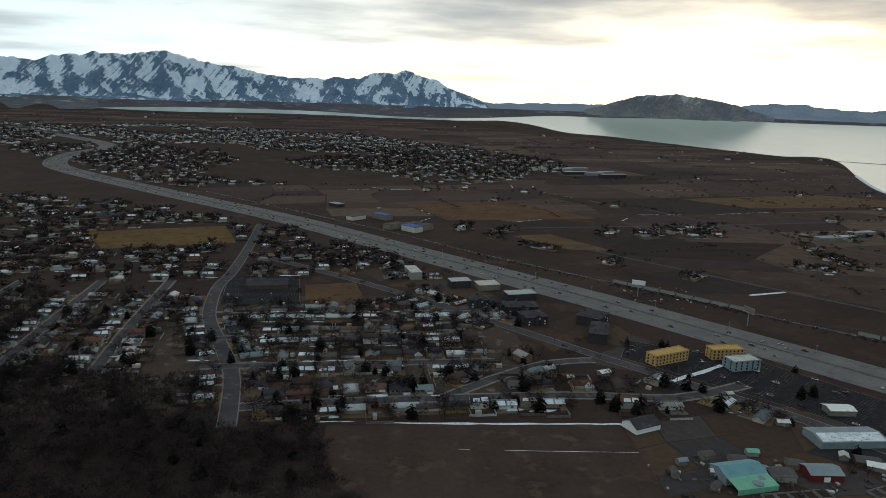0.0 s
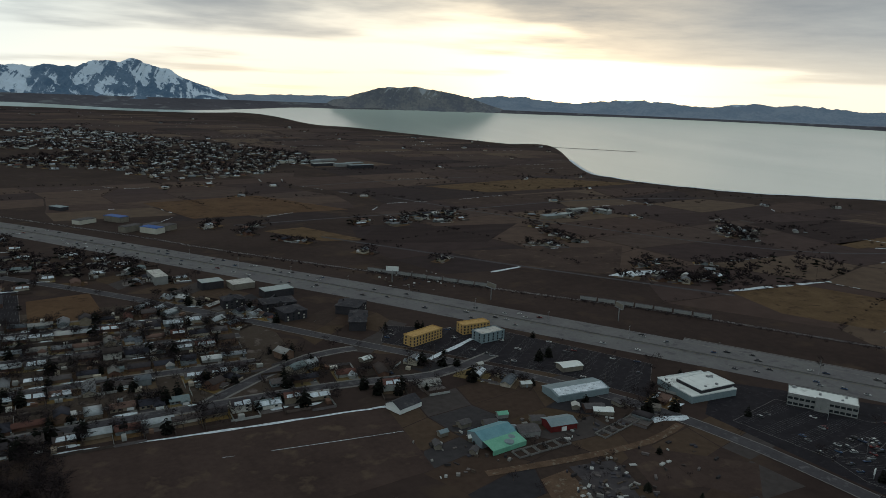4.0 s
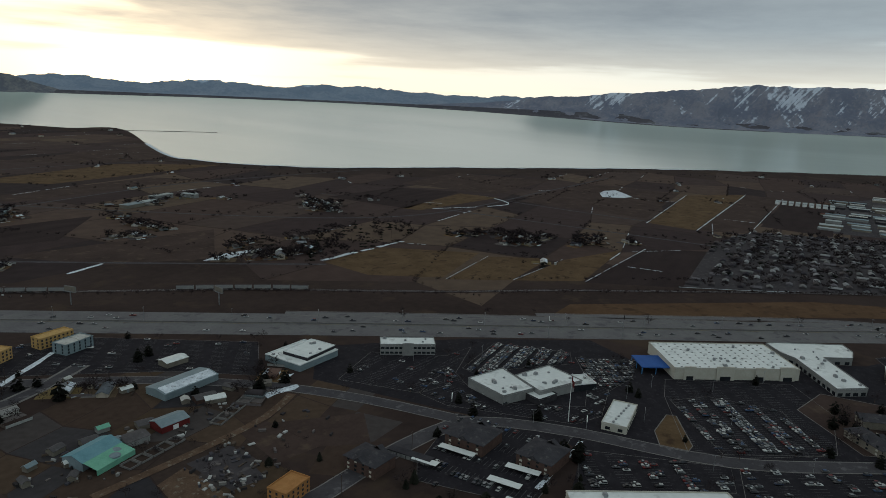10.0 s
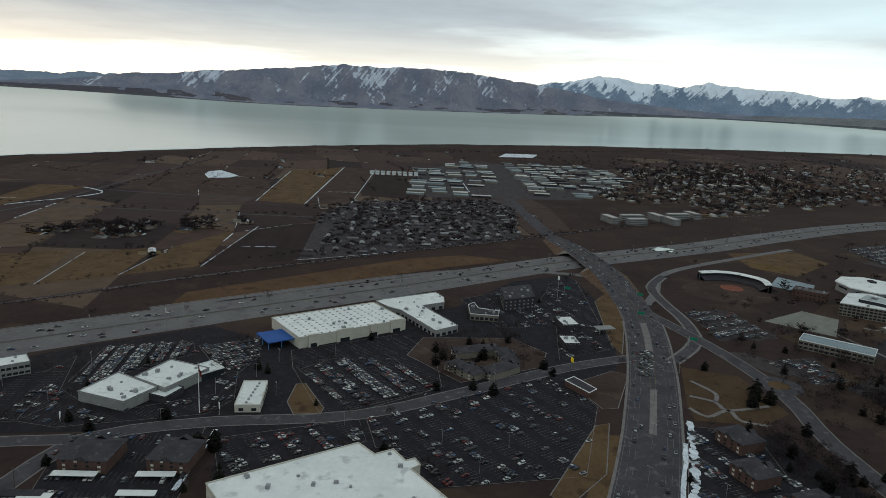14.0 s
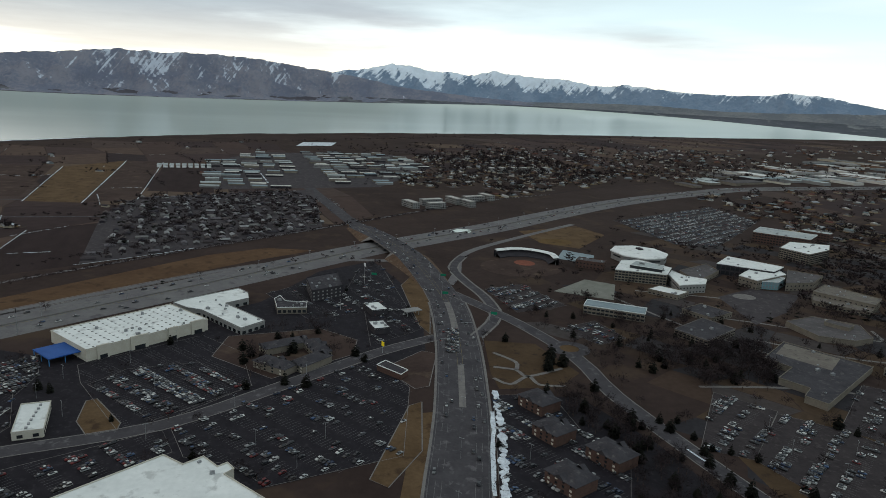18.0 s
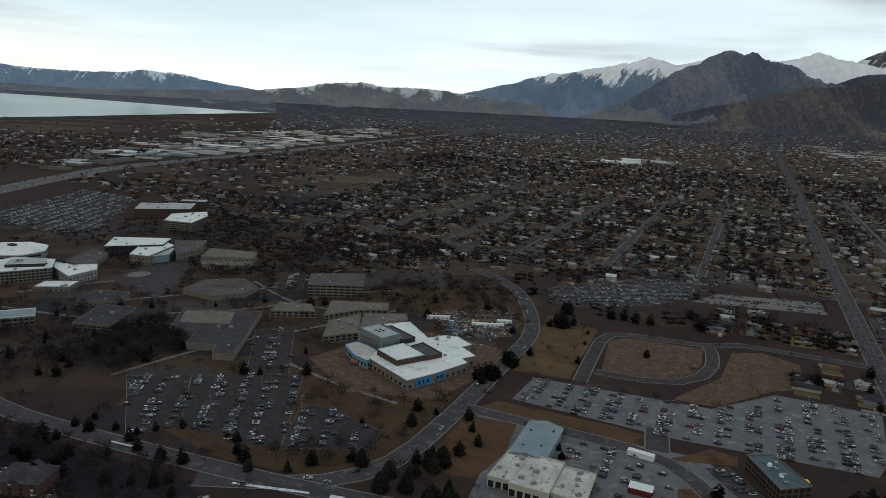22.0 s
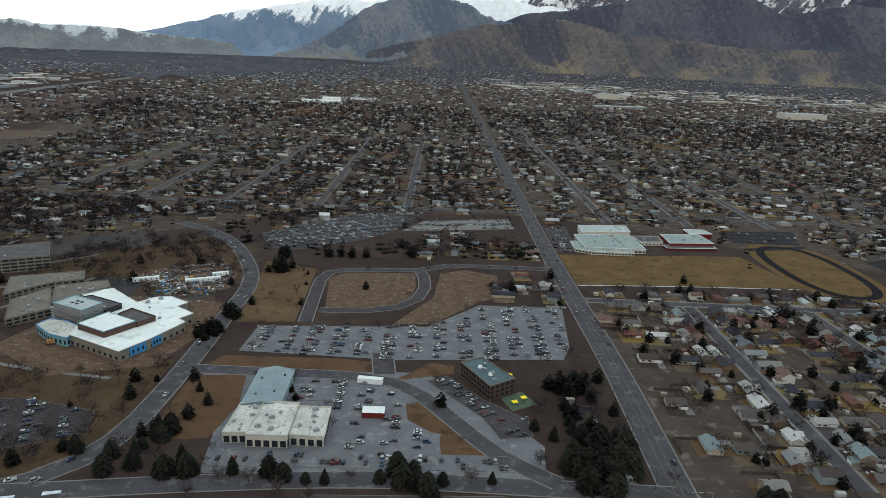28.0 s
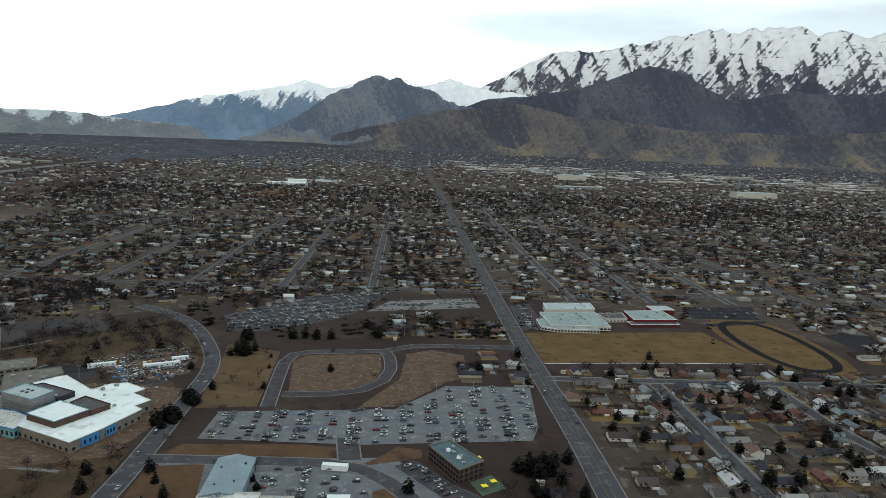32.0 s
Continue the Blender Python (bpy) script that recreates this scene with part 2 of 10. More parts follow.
def rectangle(x, y, l, w, rot):
    c, s = math.cos(radians(rot)), math.sin(radians(rot))
    return [(x + a * l / 2 * c - b * w / 2 * s, y + a * l / 2 * s + b * w / 2 * c) for a, b in ((-1, -1), (1, -1), (1, 1), (-1, 1))]


def lattice(x, y, seed):
    """Smooth value noise, -1 to 1."""
    xi, yi = np.floor(x).astype(np.int64), np.floor(y).astype(np.int64)
    fx, fy = x - xi, y - yi
    fx, fy = fx * fx * (3 - 2 * fx), fy * fy * (3 - 2 * fy)

    def h(a, b):
        n = (a * 374761393 + b * 668265263 + seed * 982451653) & 0x7FFFFFFF
        n = ((n ^ (n >> 13)) * 1274126177) & 0x7FFFFFFF
        return ((n ^ (n >> 16)) & 0xFFFF) / 32767.5 - 1
    return (h(xi, yi) * (1 - fx) + h(xi + 1, yi) * fx) * (1 - fy) + (h(xi, yi + 1) * (1 - fx) + h(xi + 1, yi + 1) * fx) * fy


def fractal(x, y, seed, octaves=5, gain=0.5):
    t, a = 0, 1.0
    for i in range(octaves):
        t = t + a * lattice(x * 2 ** i, y * 2 ** i, seed + i)
        a *= gain
    return t


# ---- materials ----
def tree_of(name):
    m = bpy.data.materials.new(name)
    m.use_nodes = True
    return m, m.node_tree.nodes, m.node_tree.links.new, m.node_tree.nodes["Principled BSDF"]


def toned(c):
    """Dark earth, twigs and tar hereabouts have a faint purple cast."""
    return (c[0] * 1.03, c[1] * 0.975, c[2] * 1.05) if max(c) < 0.12 and c[1] <= c[0] * 1.12 else c


def surface(name, a, b, size, rough=0.9, fine=7.0, bump=0.0, metal=0.0, stretch=(1, 1, 1), spots=None, vary=0.0, island=False, spec=0.04):
    """Two colours in soft blotches of a size in metres, with finer grain; spots: a third colour in rarer patches."""
    a, b, spots = toned(a), toned(b), toned(spots) if spots else None
    m, N, link, bsdf = tree_of(name)
    co = N.new("ShaderNodeTexCoord")
    mp = N.new("ShaderNodeMapping")
    mp.inputs["Scale"].default_value = stretch
    link(co.outputs["Object"], mp.inputs[0])

    def noise_at(scale, detail):
        n = N.new("ShaderNodeTexNoise")
        n.inputs["Scale"].default_value = scale
        n.inputs["Detail"].default_value = detail
        n.inputs["Roughness"].default_value = 0.6
        link(mp.outputs[0], n.inputs["Vector"])
        return n.outputs[0]

    def mixed(fac, p, q):
        n = N.new("ShaderNodeMix")
        n.data_type = "RGBA"
        link(fac, n.inputs[0])
        for s, v in ((n.inputs[6], p), (n.inputs[7], q)):
            if isinstance(v, tuple):
                s.default_value = (*v, 1)
            else:
                link(v, s)
        return n.outputs[2]

    def span(v, lo, hi):
        n = N.new("ShaderNodeMapRange")
        n.inputs[1].default_value, n.inputs[2].default_value = lo, hi
        link(v, n.inputs[0])
        return n.outputs[0]

    coarse, grain = noise_at(1.0 / size, 4), noise_at(fine / size, 3)
    add = N.new("ShaderNodeMath")
    add.operation = "MULTIPLY_ADD"
    link(grain, add.inputs[0])
    add.inputs[1].default_value = 0.5
    link(coarse, add.inputs[2])
    col = mixed(span(add.outputs[0], 0.52, 0.98), a, b)
    if spots:
        col = mixed(span(noise_at(2.3 / size, 5), 0.56, 0.66), col, spots)
    if vary:
        hs = N.new("ShaderNodeHueSaturation")
        link(col, hs.inputs["Color"])
        rnd = N.new("ShaderNodeNewGeometry").outputs["Random Per Island"] if island else N.new("ShaderNodeObjectInfo").outputs["Random"]
        r = N.new("ShaderNodeMapRange")
        r.inputs[3].default_value, r.inputs[4].default_value = 1 - vary, 1 + vary
        link(rnd, r.inputs[0])
        link(r.outputs[0], hs.inputs["Value"])
        col = hs.outputs[0]
    link(col, bsdf.inputs["Base Color"])
    bsdf.inputs["Roughness"].default_value = rough
    bsdf.inputs["Metallic"].default_value = metal
    bsdf.inputs["Specular IOR Level"].default_value = spec
    if bump:
        bp = N.new("ShaderNodeBump")
        bp.inputs["Strength"].default_value = 0.5
        bp.inputs["Distance"].default_value = bump
        link(grain, bp.inputs["Height"])
        link(bp.outputs[0], bsdf.inputs["Normal"])
    return m


def palette(name, colours, rough=0.8, island=False, wear=6.0, spec=0.05, metal=0.0, coat=0.0):
    """One of several colours for each thing, slightly weathered."""
    m, N, link, bsdf = tree_of(name)
    rnd = N.new("ShaderNodeNewGeometry").outputs["Random Per Island"] if island else N.new("ShaderNodeObjectInfo").outputs["Random"]
    ramp = N.new("ShaderNodeValToRGB")
    ramp.color_ramp.interpolation = "CONSTANT"
    el = ramp.color_ramp.elements
    while len(el) < len(colours):
        el.new(0.5)
    for i, c in enumerate(colours):
        el[i].position = i / len(colours)
        el[i].color = (*toned(c), 1)
    link(rnd, ramp.inputs[0])
    co = N.new("ShaderNodeTexCoord")
    n = N.new("ShaderNodeTexNoise")
    n.inputs["Scale"].default_value = 1.0 / wear * 3
    n.inputs["Detail"].default_value = 5
    link(co.outputs["Object"], n.inputs["Vector"])
    r = N.new("ShaderNodeMapRange")
    r.inputs[3].default_value, r.inputs[4].default_value = 0.6, 1.35
    link(n.outputs[0], r.inputs[0])
    hs = N.new("ShaderNodeHueSaturation")
    link(ramp.outputs[0], hs.inputs["Color"])
    link(r.outputs[0], hs.inputs["Value"])
    link(hs.outputs[0], bsdf.inputs["Base Color"])
    bsdf.inputs["Roughness"].default_value = rough
    bsdf.inputs["Specular IOR Level"].default_value = spec
    bsdf.inputs["Metallic"].default_value = metal
    bsdf.inputs["Coat Weight"].default_value = coat
    return m


def mountain_stuff(name, rock, rock2, snow_from, snow_full, snow=(0.72, 0.78, 0.86), patchy=0.5, bush=None, lee=(0.75, 0.35, 0.25), aspect=0.6, bands=0.0, gully=0.5, grass=None, grass_top=300.0, bearing=0.0, strokes=0.0, lean=-0.8):
    """Rock and scrub below; snow by height, deeper in gullies and on the lee side, blown off steep ribs."""
    m, N, link, bsdf = tree_of(name)
    geo = N.new("ShaderNodeNewGeometry")
    sep = N.new("ShaderNodeSeparateXYZ")
    link(geo.outputs["Position"], sep.inputs[0])
    chute = N.new("ShaderNodeAttribute")
    chute.attribute_name = "gully"

    def noise_at(size, detail, rough=0.6, tall=1.0):
        n = N.new("ShaderNodeTexNoise")
        n.inputs["Scale"].default_value = 1.0 / size
        n.inputs["Detail"].default_value = detail
        n.inputs["Roughness"].default_value = rough
        mp = N.new("ShaderNodeMapping")
        mp.inputs["Scale"].default_value = (1, 1, tall)
        link(geo.outputs["Position"], mp.inputs[0])
        link(mp.outputs[0], n.inputs["Vector"])
        return n.outputs[0]

    def op(kind, a, b=None, c=None):
        n = N.new("ShaderNodeMath")
        n.operation = kind
        for i, v in enumerate((a, b, c)):
            if isinstance(v, (int, float)):
                n.inputs[i].default_value = v
            elif v is not None:
                link(v, n.inputs[i])
        return n.outputs[0]

    def span(v, lo, hi):
        n = N.new("ShaderNodeMapRange")
        n.interpolation_type = "SMOOTHSTEP"
        n.inputs[1].default_value, n.inputs[2].default_value = lo, hi
        link(v, n.inputs[0])
        return n.outputs[0]

    def mixed(fac, p, q):
        n = N.new("ShaderNodeMix")
        n.data_type = "RGBA"
        link(fac, n.inputs[0])
        for s, v in ((n.inputs[6], p), (n.inputs[7], q)):
            if isinstance(v, tuple):
                s.default_value = (*v, 1)
            else:
                link(v, s)
        return n.outputs[2]

    def toward(way):
        side = N.new("ShaderNodeVectorMath")
        side.operation = "DOT_PRODUCT"
        link(geo.outputs["Normal"], side.inputs[0])
        side.inputs[1].default_value = way
        return side.outputs["Value"]

    def chutes(lean, size):
        """Narrow chutes that fall aslant over the face, seen along a bearing."""
        tang = N.new("ShaderNodeVectorMath")
        tang.operation = "DOT_PRODUCT"
        link(geo.outputs["Position"], tang.inputs[0])
        tang.inputs[1].default_value = (math.cos(radians(bearing)), -math.sin(radians(bearing)), 0)
        q = N.new("ShaderNodeCombineXYZ")
        link(op("ADD", tang.outputs["Value"], op("MULTIPLY", sep.outputs[2], lean)), q.inputs[0])
        link(op("MULTIPLY", sep.outputs[2], 0.16), q.inputs[1])
        n = N.new("ShaderNodeTexNoise")
        n.inputs["Scale"].default_value = 1.0 / size
        n.inputs["Detail"].default_value = 5
        n.inputs["Roughness"].default_value = 0.6
        n.inputs["Distortion"].default_value = 0.4
        link(q.outputs[0], n.inputs["Vector"])
        return op("SUBTRACT", n.outputs[0], 0.5)

    fleck = op("SUBTRACT", noise_at(16, 6, 0.7), 0.5)
    broad = op("SUBTRACT", noise_at(150, 5, 0.55), 0.5)
    base = mixed(span(op("ADD", op("MULTIPLY", fleck, 0.9), broad), -0.14, 0.16), rock, rock2)
    if grass:
        # dry grass on the lowest slopes
        low = op("DIVIDE", op("SUBTRACT", grass_top, sep.outputs[2]), 60.0)
        base = mixed(span(op("ADD", op("ADD", low, op("MULTIPLY", broad, 6.0)), op("MULTIPLY", fleck, 2.2)), -0.6, 1.1), base, grass)
    if bush:
        base = mixed(span(op("ADD", op("ADD", op("MULTIPLY", noise_at(20, 6, 0.68), 1.3), op("ADD", op("MULTIPLY", broad, 0.35), op("MULTIPLY", chutes(0.5, 26), 0.8))), op("MULTIPLY", chute.outputs["Fac"], 0.35)), 0.56, 1.02), base, bush)
    t = op("DIVIDE", op("SUBTRACT", sep.outputs[2], snow_from), snow_full - snow_from)
    t = op("ADD", t, op("MULTIPLY", op("SUBTRACT", chute.outputs["Fac"], 0.35), gully * 2.0))
    t = op("ADD", t, op("MULTIPLY", broad, patchy * 1.6))
    t = op("ADD", t, op("MULTIPLY", fleck, patchy * 1.3))
    t = op("ADD", t, op("MULTIPLY", toward(lee), aspect))
    if strokes:
        t = op("ADD", t, op("MULTIPLY", op("ADD", chutes(lean, 24), op("MULTIPLY", chutes(-0.6 * lean, 40), 0.45)), strokes))
    if bands:
        # level cliff bands that hold no snow
        strata = op("SUBTRACT", noise_at(120, 5, 0.6, 9.0), 0.5)
        t = op("ADD", t, op("MULTIPLY", op("MINIMUM", op("ADD", strata, 0.06), 0.0), bands))
    white = mixed(span(noise_at(40, 4, 0.6), 0.3, 0.7), snow, tuple(c * 0.86 for c in snow))
    link(mixed(span(t, 0.30, 0.62), base, white), bsdf.inputs["Base Color"])
    bsdf.inputs["Roughness"].default_value = 0.9
    bsdf.inputs["Specular IOR Level"].default_value = 0.03
    bp = N.new("ShaderNodeBump")
    bp.inputs["Strength"].default_value = 0.5
    bp.inputs["Distance"].default_value = 5
    link(noise_at(20, 6, 0.65), bp.inputs["Height"])
    link(bp.outputs[0], bsdf.inputs["Normal"])
    return m


ASPHALT = surface("asphalt", (0.0125, 0.0120, 0.0138), (0.0215, 0.0205, 0.0228), 9, 0.85, spots=(0.030, 0.0285, 0.030), bump=0.01)
ASPHALT_OLD = surface("worn_asphalt", (0.034, 0.0318, 0.0325), (0.057, 0.0530, 0.0525), 14, 0.9, spots=(0.078, 0.073, 0.070), bump=0.01)
ASPHALT_PALE = surface("pale_grey_asphalt", (0.085, 0.088, 0.095), (0.13, 0.133, 0.14), 16, 0.9, spots=(0.17, 0.17, 0.172), bump=0.01)
HIGHWAY = surface("highway_concrete", (0.098, 0.096, 0.096), (0.135, 0.132, 0.131), 30, 0.85, spots=(0.078, 0.077, 0.078))
CAMPUS_ASPHALT = surface("brownish_asphalt", (0.027, 0.0240, 0.0240), (0.043, 0.0385, 0.0375), 12, 0.9, spots=(0.055, 0.050, 0.047), bump=0.01)
ROADWAY = surface("road_asphalt", (0.038, 0.0375, 0.039), (0.062, 0.0612, 0.062), 16, 0.88, spots=(0.090, 0.089, 0.088))
CONCRETE = surface("pale_concrete", (0.105, 0.100, 0.095), (0.165, 0.157, 0.148), 6, 0.9)
PAINT = surface("road_paint", (0.075, 0.074, 0.074), (0.16, 0.158, 0.156), 3, 0.8)
PAINT_YELLOW = surface("yellow_road_paint", (0.12, 0.098, 0.05), (0.19, 0.15, 0.07), 3, 0.7)
SOIL = surface("bare_soil", (0.033, 0.0235, 0.0195), (0.056, 0.040, 0.032), 40, 0.95, fine=11, spots=(0.070, 0.052, 0.036), bump=0.15)
SOIL_DARK = surface("dark_ploughed_soil", (0.021, 0.0150, 0.0142), (0.033, 0.0243, 0.022), 60, 0.95, fine=14, stretch=(1, 3, 1), bump=0.15)
GRASS_DRY = surface("dry_winter_grass", (0.062, 0.041, 0.021), (0.102, 0.070, 0.037), 30, 0.95, fine=12, spots=(0.045, 0.030, 0.018), bump=0.1)
GRASS_RED = surface("rusty_dry_grass", (0.060, 0.036, 0.020), (0.092, 0.058, 0.031), 40, 0.95, spots=(0.045, 0.028, 0.017))
LAWN = surface("winter_lawn", (0.072, 0.0465, 0.018), (0.108, 0.072, 0.031), 24, 0.95, fine=9, spots=(0.050, 0.034, 0.016), bump=0.06)
LAWN_BROWN = surface("brown_winter_lawn", (0.042, 0.0285, 0.0165), (0.068, 0.047, 0.026), 18, 0.95, fine=9, spots=(0.034, 0.025, 0.017), bump=0.06)
SCRUB = surface("weedy_ground", (0.058, 0.039, 0.025), (0.104, 0.071, 0.046), 9, 0.95, fine=9, spots=(0.135, 0.112, 0.090), bump=0.12)
SNOW = surface("old_snow", (0.34, 0.38, 0.43), (0.62, 0.66, 0.70), 5, 0.8, spots=(0.22, 0.23, 0.25))
WHITE_ROOF = surface("white_membrane_roof", (0.50, 0.52, 0.515), (0.63, 0.645, 0.635), 22, 0.6, spots=(0.41, 0.42, 0.415))
OLD_ROOF = surface("stained_white_roof", (0.27, 0.265, 0.25), (0.50, 0.485, 0.455), 9, 0.8, spots=(0.14, 0.135, 0.125))
GREY_ROOF = surface("grey_gravel_roof", (0.058, 0.056, 0.054), (0.09, 0.087, 0.083), 12, 0.9, spots=(0.11, 0.107, 0.10))
TAN_ROOF = surface("tan_gravel_roof", (0.10, 0.090, 0.077), (0.15, 0.137, 0.118), 14, 0.9, spots=(0.075, 0.07, 0.06))
PALE_ROOF = surface("pale_metal_roof", (0.24, 0.27, 0.272), (0.34, 0.37, 0.37), 20, 0.6, spots=(0.19, 0.21, 0.21))
SCHOOL_ROOF = surface("weathered_teal_grey_roof", (0.165, 0.20, 0.195), (0.235, 0.27, 0.262), 14, 0.7, spots=(0.13, 0.15, 0.145))
DARK_TEAL_ROOF = surface("dark_teal_membrane_roof", (0.050, 0.078, 0.088), (0.078, 0.110, 0.120), 8, 0.6, spots=(0.04, 0.058, 0.066))
DARK_ROOF = surface("dark_roof", (0.030, 0.030, 0.032), (0.052, 0.052, 0.054), 9, 0.85, spots=(0.075, 0.073, 0.07))
CREAM = surface("cream_wall", (0.36, 0.34, 0.29), (0.44, 0.42, 0.37), 8, 0.85)
WHITE_WALL = surface("white_wall", (0.52, 0.53, 0.53), (0.64, 0.65, 0.65), 8, 0.8)
GREY_WALL = surface("grey_wall", (0.16, 0.16, 0.16), (0.23, 0.23, 0.225), 7, 0.85)
BEIGE_WALL = surface("beige_concrete_wall", (0.12, 0.105, 0.088), (0.18, 0.16, 0.135), 7, 0.9)
BRICK = surface("brown_brick_wall", (0.058, 0.038, 0.030), (0.092, 0.060, 0.047), 2.5, 0.9)
DARK_WALL = surface("dark_wall", (0.025, 0.025, 0.028), (0.045, 0.044, 0.045), 6, 0.8)
BLUE_WALL = surface("blue_sheathing", (0.03, 0.13, 0.30), (0.06, 0.20, 0.40), 6, 0.6)
BLUE_ROOF = surface("blue_metal_roof", (0.016, 0.060, 0.21), (0.026, 0.085, 0.27), 9, 0.5)
SLATE_ROOF = surface("blue_grey_metal_roof", (0.13, 0.17, 0.19), (0.19, 0.235, 0.255), 12, 0.5)
TEAL_ROOF = surface("teal_sheet_roof", (0.095, 0.20, 0.235), (0.135, 0.26, 0.295), 7, 0.5)
GREEN_ROOF = surface("mint_green_sheet_roof", (0.10, 0.27, 0.19), (0.16, 0.36, 0.27), 7, 0.5)
TIMBER = surface("raw_yellow_sheathing", (0.33, 0.205, 0.082), (0.45, 0.29, 0.12), 3, 0.85, spots=(0.25, 0.15, 0.055))
ORANGE_WOOD = surface("orange_sheathing", (0.27, 0.125, 0.045), (0.35, 0.175, 0.07), 3, 0.85)
RED_PAINT = surface("red_paint", (0.085, 0.016, 0.016), (0.125, 0.024, 0.023), 4, 0.7)
YELLOW_PAINT = surface("bright_yellow_cloth", (0.70, 0.52, 0.02), (0.82, 0.62, 0.03), 2, 0.6)
SIGN_GREEN = surface("green_sign_sheet", (0.010, 0.13, 0.075), (0.014, 0.17, 0.10), 2, 0.5)
STEEL = surface("galvanised_steel", (0.22, 0.23, 0.24), (0.32, 0.33, 0.34), 2, 0.45, metal=0.6)
GLASS = surface("dark_window_glass", (0.012, 0.014, 0.017), (0.022, 0.025, 0.030), 3, 0.25, spec=0.3)
RUBBER = surface("tyre_rubber", (0.012, 0.012, 0.012), (0.022, 0.022, 0.022), 0.4, 0.9)
BARK = surface("bark", (0.050, 0.038, 0.030), (0.085, 0.066, 0.052), 0.8, 0.95)
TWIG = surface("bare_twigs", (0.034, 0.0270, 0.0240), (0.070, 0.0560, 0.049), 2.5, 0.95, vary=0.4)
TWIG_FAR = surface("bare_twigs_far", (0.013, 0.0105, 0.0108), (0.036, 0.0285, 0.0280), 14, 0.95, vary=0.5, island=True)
NEEDLES = surface("dark_conifer_needles", (0.0080, 0.0090, 0.0066), (0.0165, 0.0175, 0.0125), 1.6, 0.9, vary=0.3)
NEEDLES_FAR = surface("dark_conifer_needles_far", (0.0080, 0.0090, 0.0072), (0.016, 0.0172, 0.013), 8, 0.9, vary=0.3, island=True)
CAR_COLOURS = [(0.30, 0.31, 0.315), (0.010, 0.010, 0.012), (0.12, 0.124, 0.13), (0.40, 0.40, 0.395), (0.030, 0.031, 0.034), (0.050, 0.052, 0.056), (0.014, 0.014, 0.016),
               (0.17, 0.174, 0.18), (0.015, 0.024, 0.05), (0.20, 0.205, 0.21), (0.022, 0.023, 0.026), (0.34, 0.34, 0.335), (0.09, 0.010, 0.010), (0.018, 0.018, 0.02), (0.045, 0.043, 0.04), (0.02, 0.045, 0.10)]
CAR_PAINT = palette("car_paint", CAR_COLOURS, 0.4, wear=30, spec=0.25, coat=0.1)
CAR_PAINT_FAR = palette("car_paint_far", CAR_COLOURS, 0.45, island=True, wear=30, spec=0.25)
WALL_COLOURS = [(0.34, 0.30, 0.25), (0.20, 0.165, 0.13), (0.46, 0.44, 0.41), (0.11, 0.065, 0.045), (0.28, 0.28, 0.27), (0.15, 0.095, 0.07), (0.34, 0.30, 0.24), (0.17, 0.19, 0.20)]
HOUSE_WALL = palette("house_wall", WALL_COLOURS, 0.85)
HOUSE_WALL_FAR = palette("house_wall_far", WALL_COLOURS, 0.85, island=True)
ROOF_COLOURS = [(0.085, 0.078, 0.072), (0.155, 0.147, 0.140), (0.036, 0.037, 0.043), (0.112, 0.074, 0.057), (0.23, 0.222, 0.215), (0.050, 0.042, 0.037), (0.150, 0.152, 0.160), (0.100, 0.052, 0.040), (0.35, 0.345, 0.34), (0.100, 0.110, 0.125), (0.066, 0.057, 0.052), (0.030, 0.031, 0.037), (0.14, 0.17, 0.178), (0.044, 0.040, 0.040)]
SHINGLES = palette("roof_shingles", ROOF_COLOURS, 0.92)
# Far roofs gain pale, cool greys that paint in the haze of distance.
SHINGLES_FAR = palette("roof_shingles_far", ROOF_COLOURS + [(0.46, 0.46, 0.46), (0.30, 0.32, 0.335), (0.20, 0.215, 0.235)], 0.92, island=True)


def water_stuff():
    m, N, link, bsdf = tree_of("lake_water")
    # Base colour set pale to stand in for part of the reflected sky.
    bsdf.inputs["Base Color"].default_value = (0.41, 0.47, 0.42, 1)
    bsdf.inputs["Roughness"].default_value = 0.16
    bsdf.inputs["IOR"].default_value = 1.33
    co = N.new("ShaderNodeTexCoord")
    big = N.new("ShaderNodeTexNoise")
    big.inputs["Scale"].default_value = 1 / 420
    big.inputs["Detail"].default_value = 6
    mp = N.new("ShaderNodeMapping")
    mp.inputs["Scale"].default_value = (1.0, 0.22, 1)
    link(co.outputs["Object"], mp.inputs[0])
    link(mp.outputs[0], big.inputs["Vector"])
    r = N.new("ShaderNodeMapRange")
    r.inputs[1].default_value, r.inputs[2].default_value = 0.38, 0.62
    r.inputs[3].default_value, r.inputs[4].default_value = 0.10, 0.16
    link(big.outputs[0], r.inputs[0])
    link(r.outputs[0], bsdf.inputs["Roughness"])
    n = N.new("ShaderNodeTexNoise")
    n.inputs["Scale"].default_value = 1 / 9
    n.inputs["Detail"].default_value = 4
    link(co.outputs["Object"], n.inputs["Vector"])
    bp = N.new("ShaderNodeBump")
    bp.inputs["Strength"].default_value = 0.015
    bp.inputs["Distance"].default_value = 1.0
    link(n.outputs[0], bp.inputs["Height"])
    link(bp.outputs[0], bsdf.inputs["Normal"])
    return m


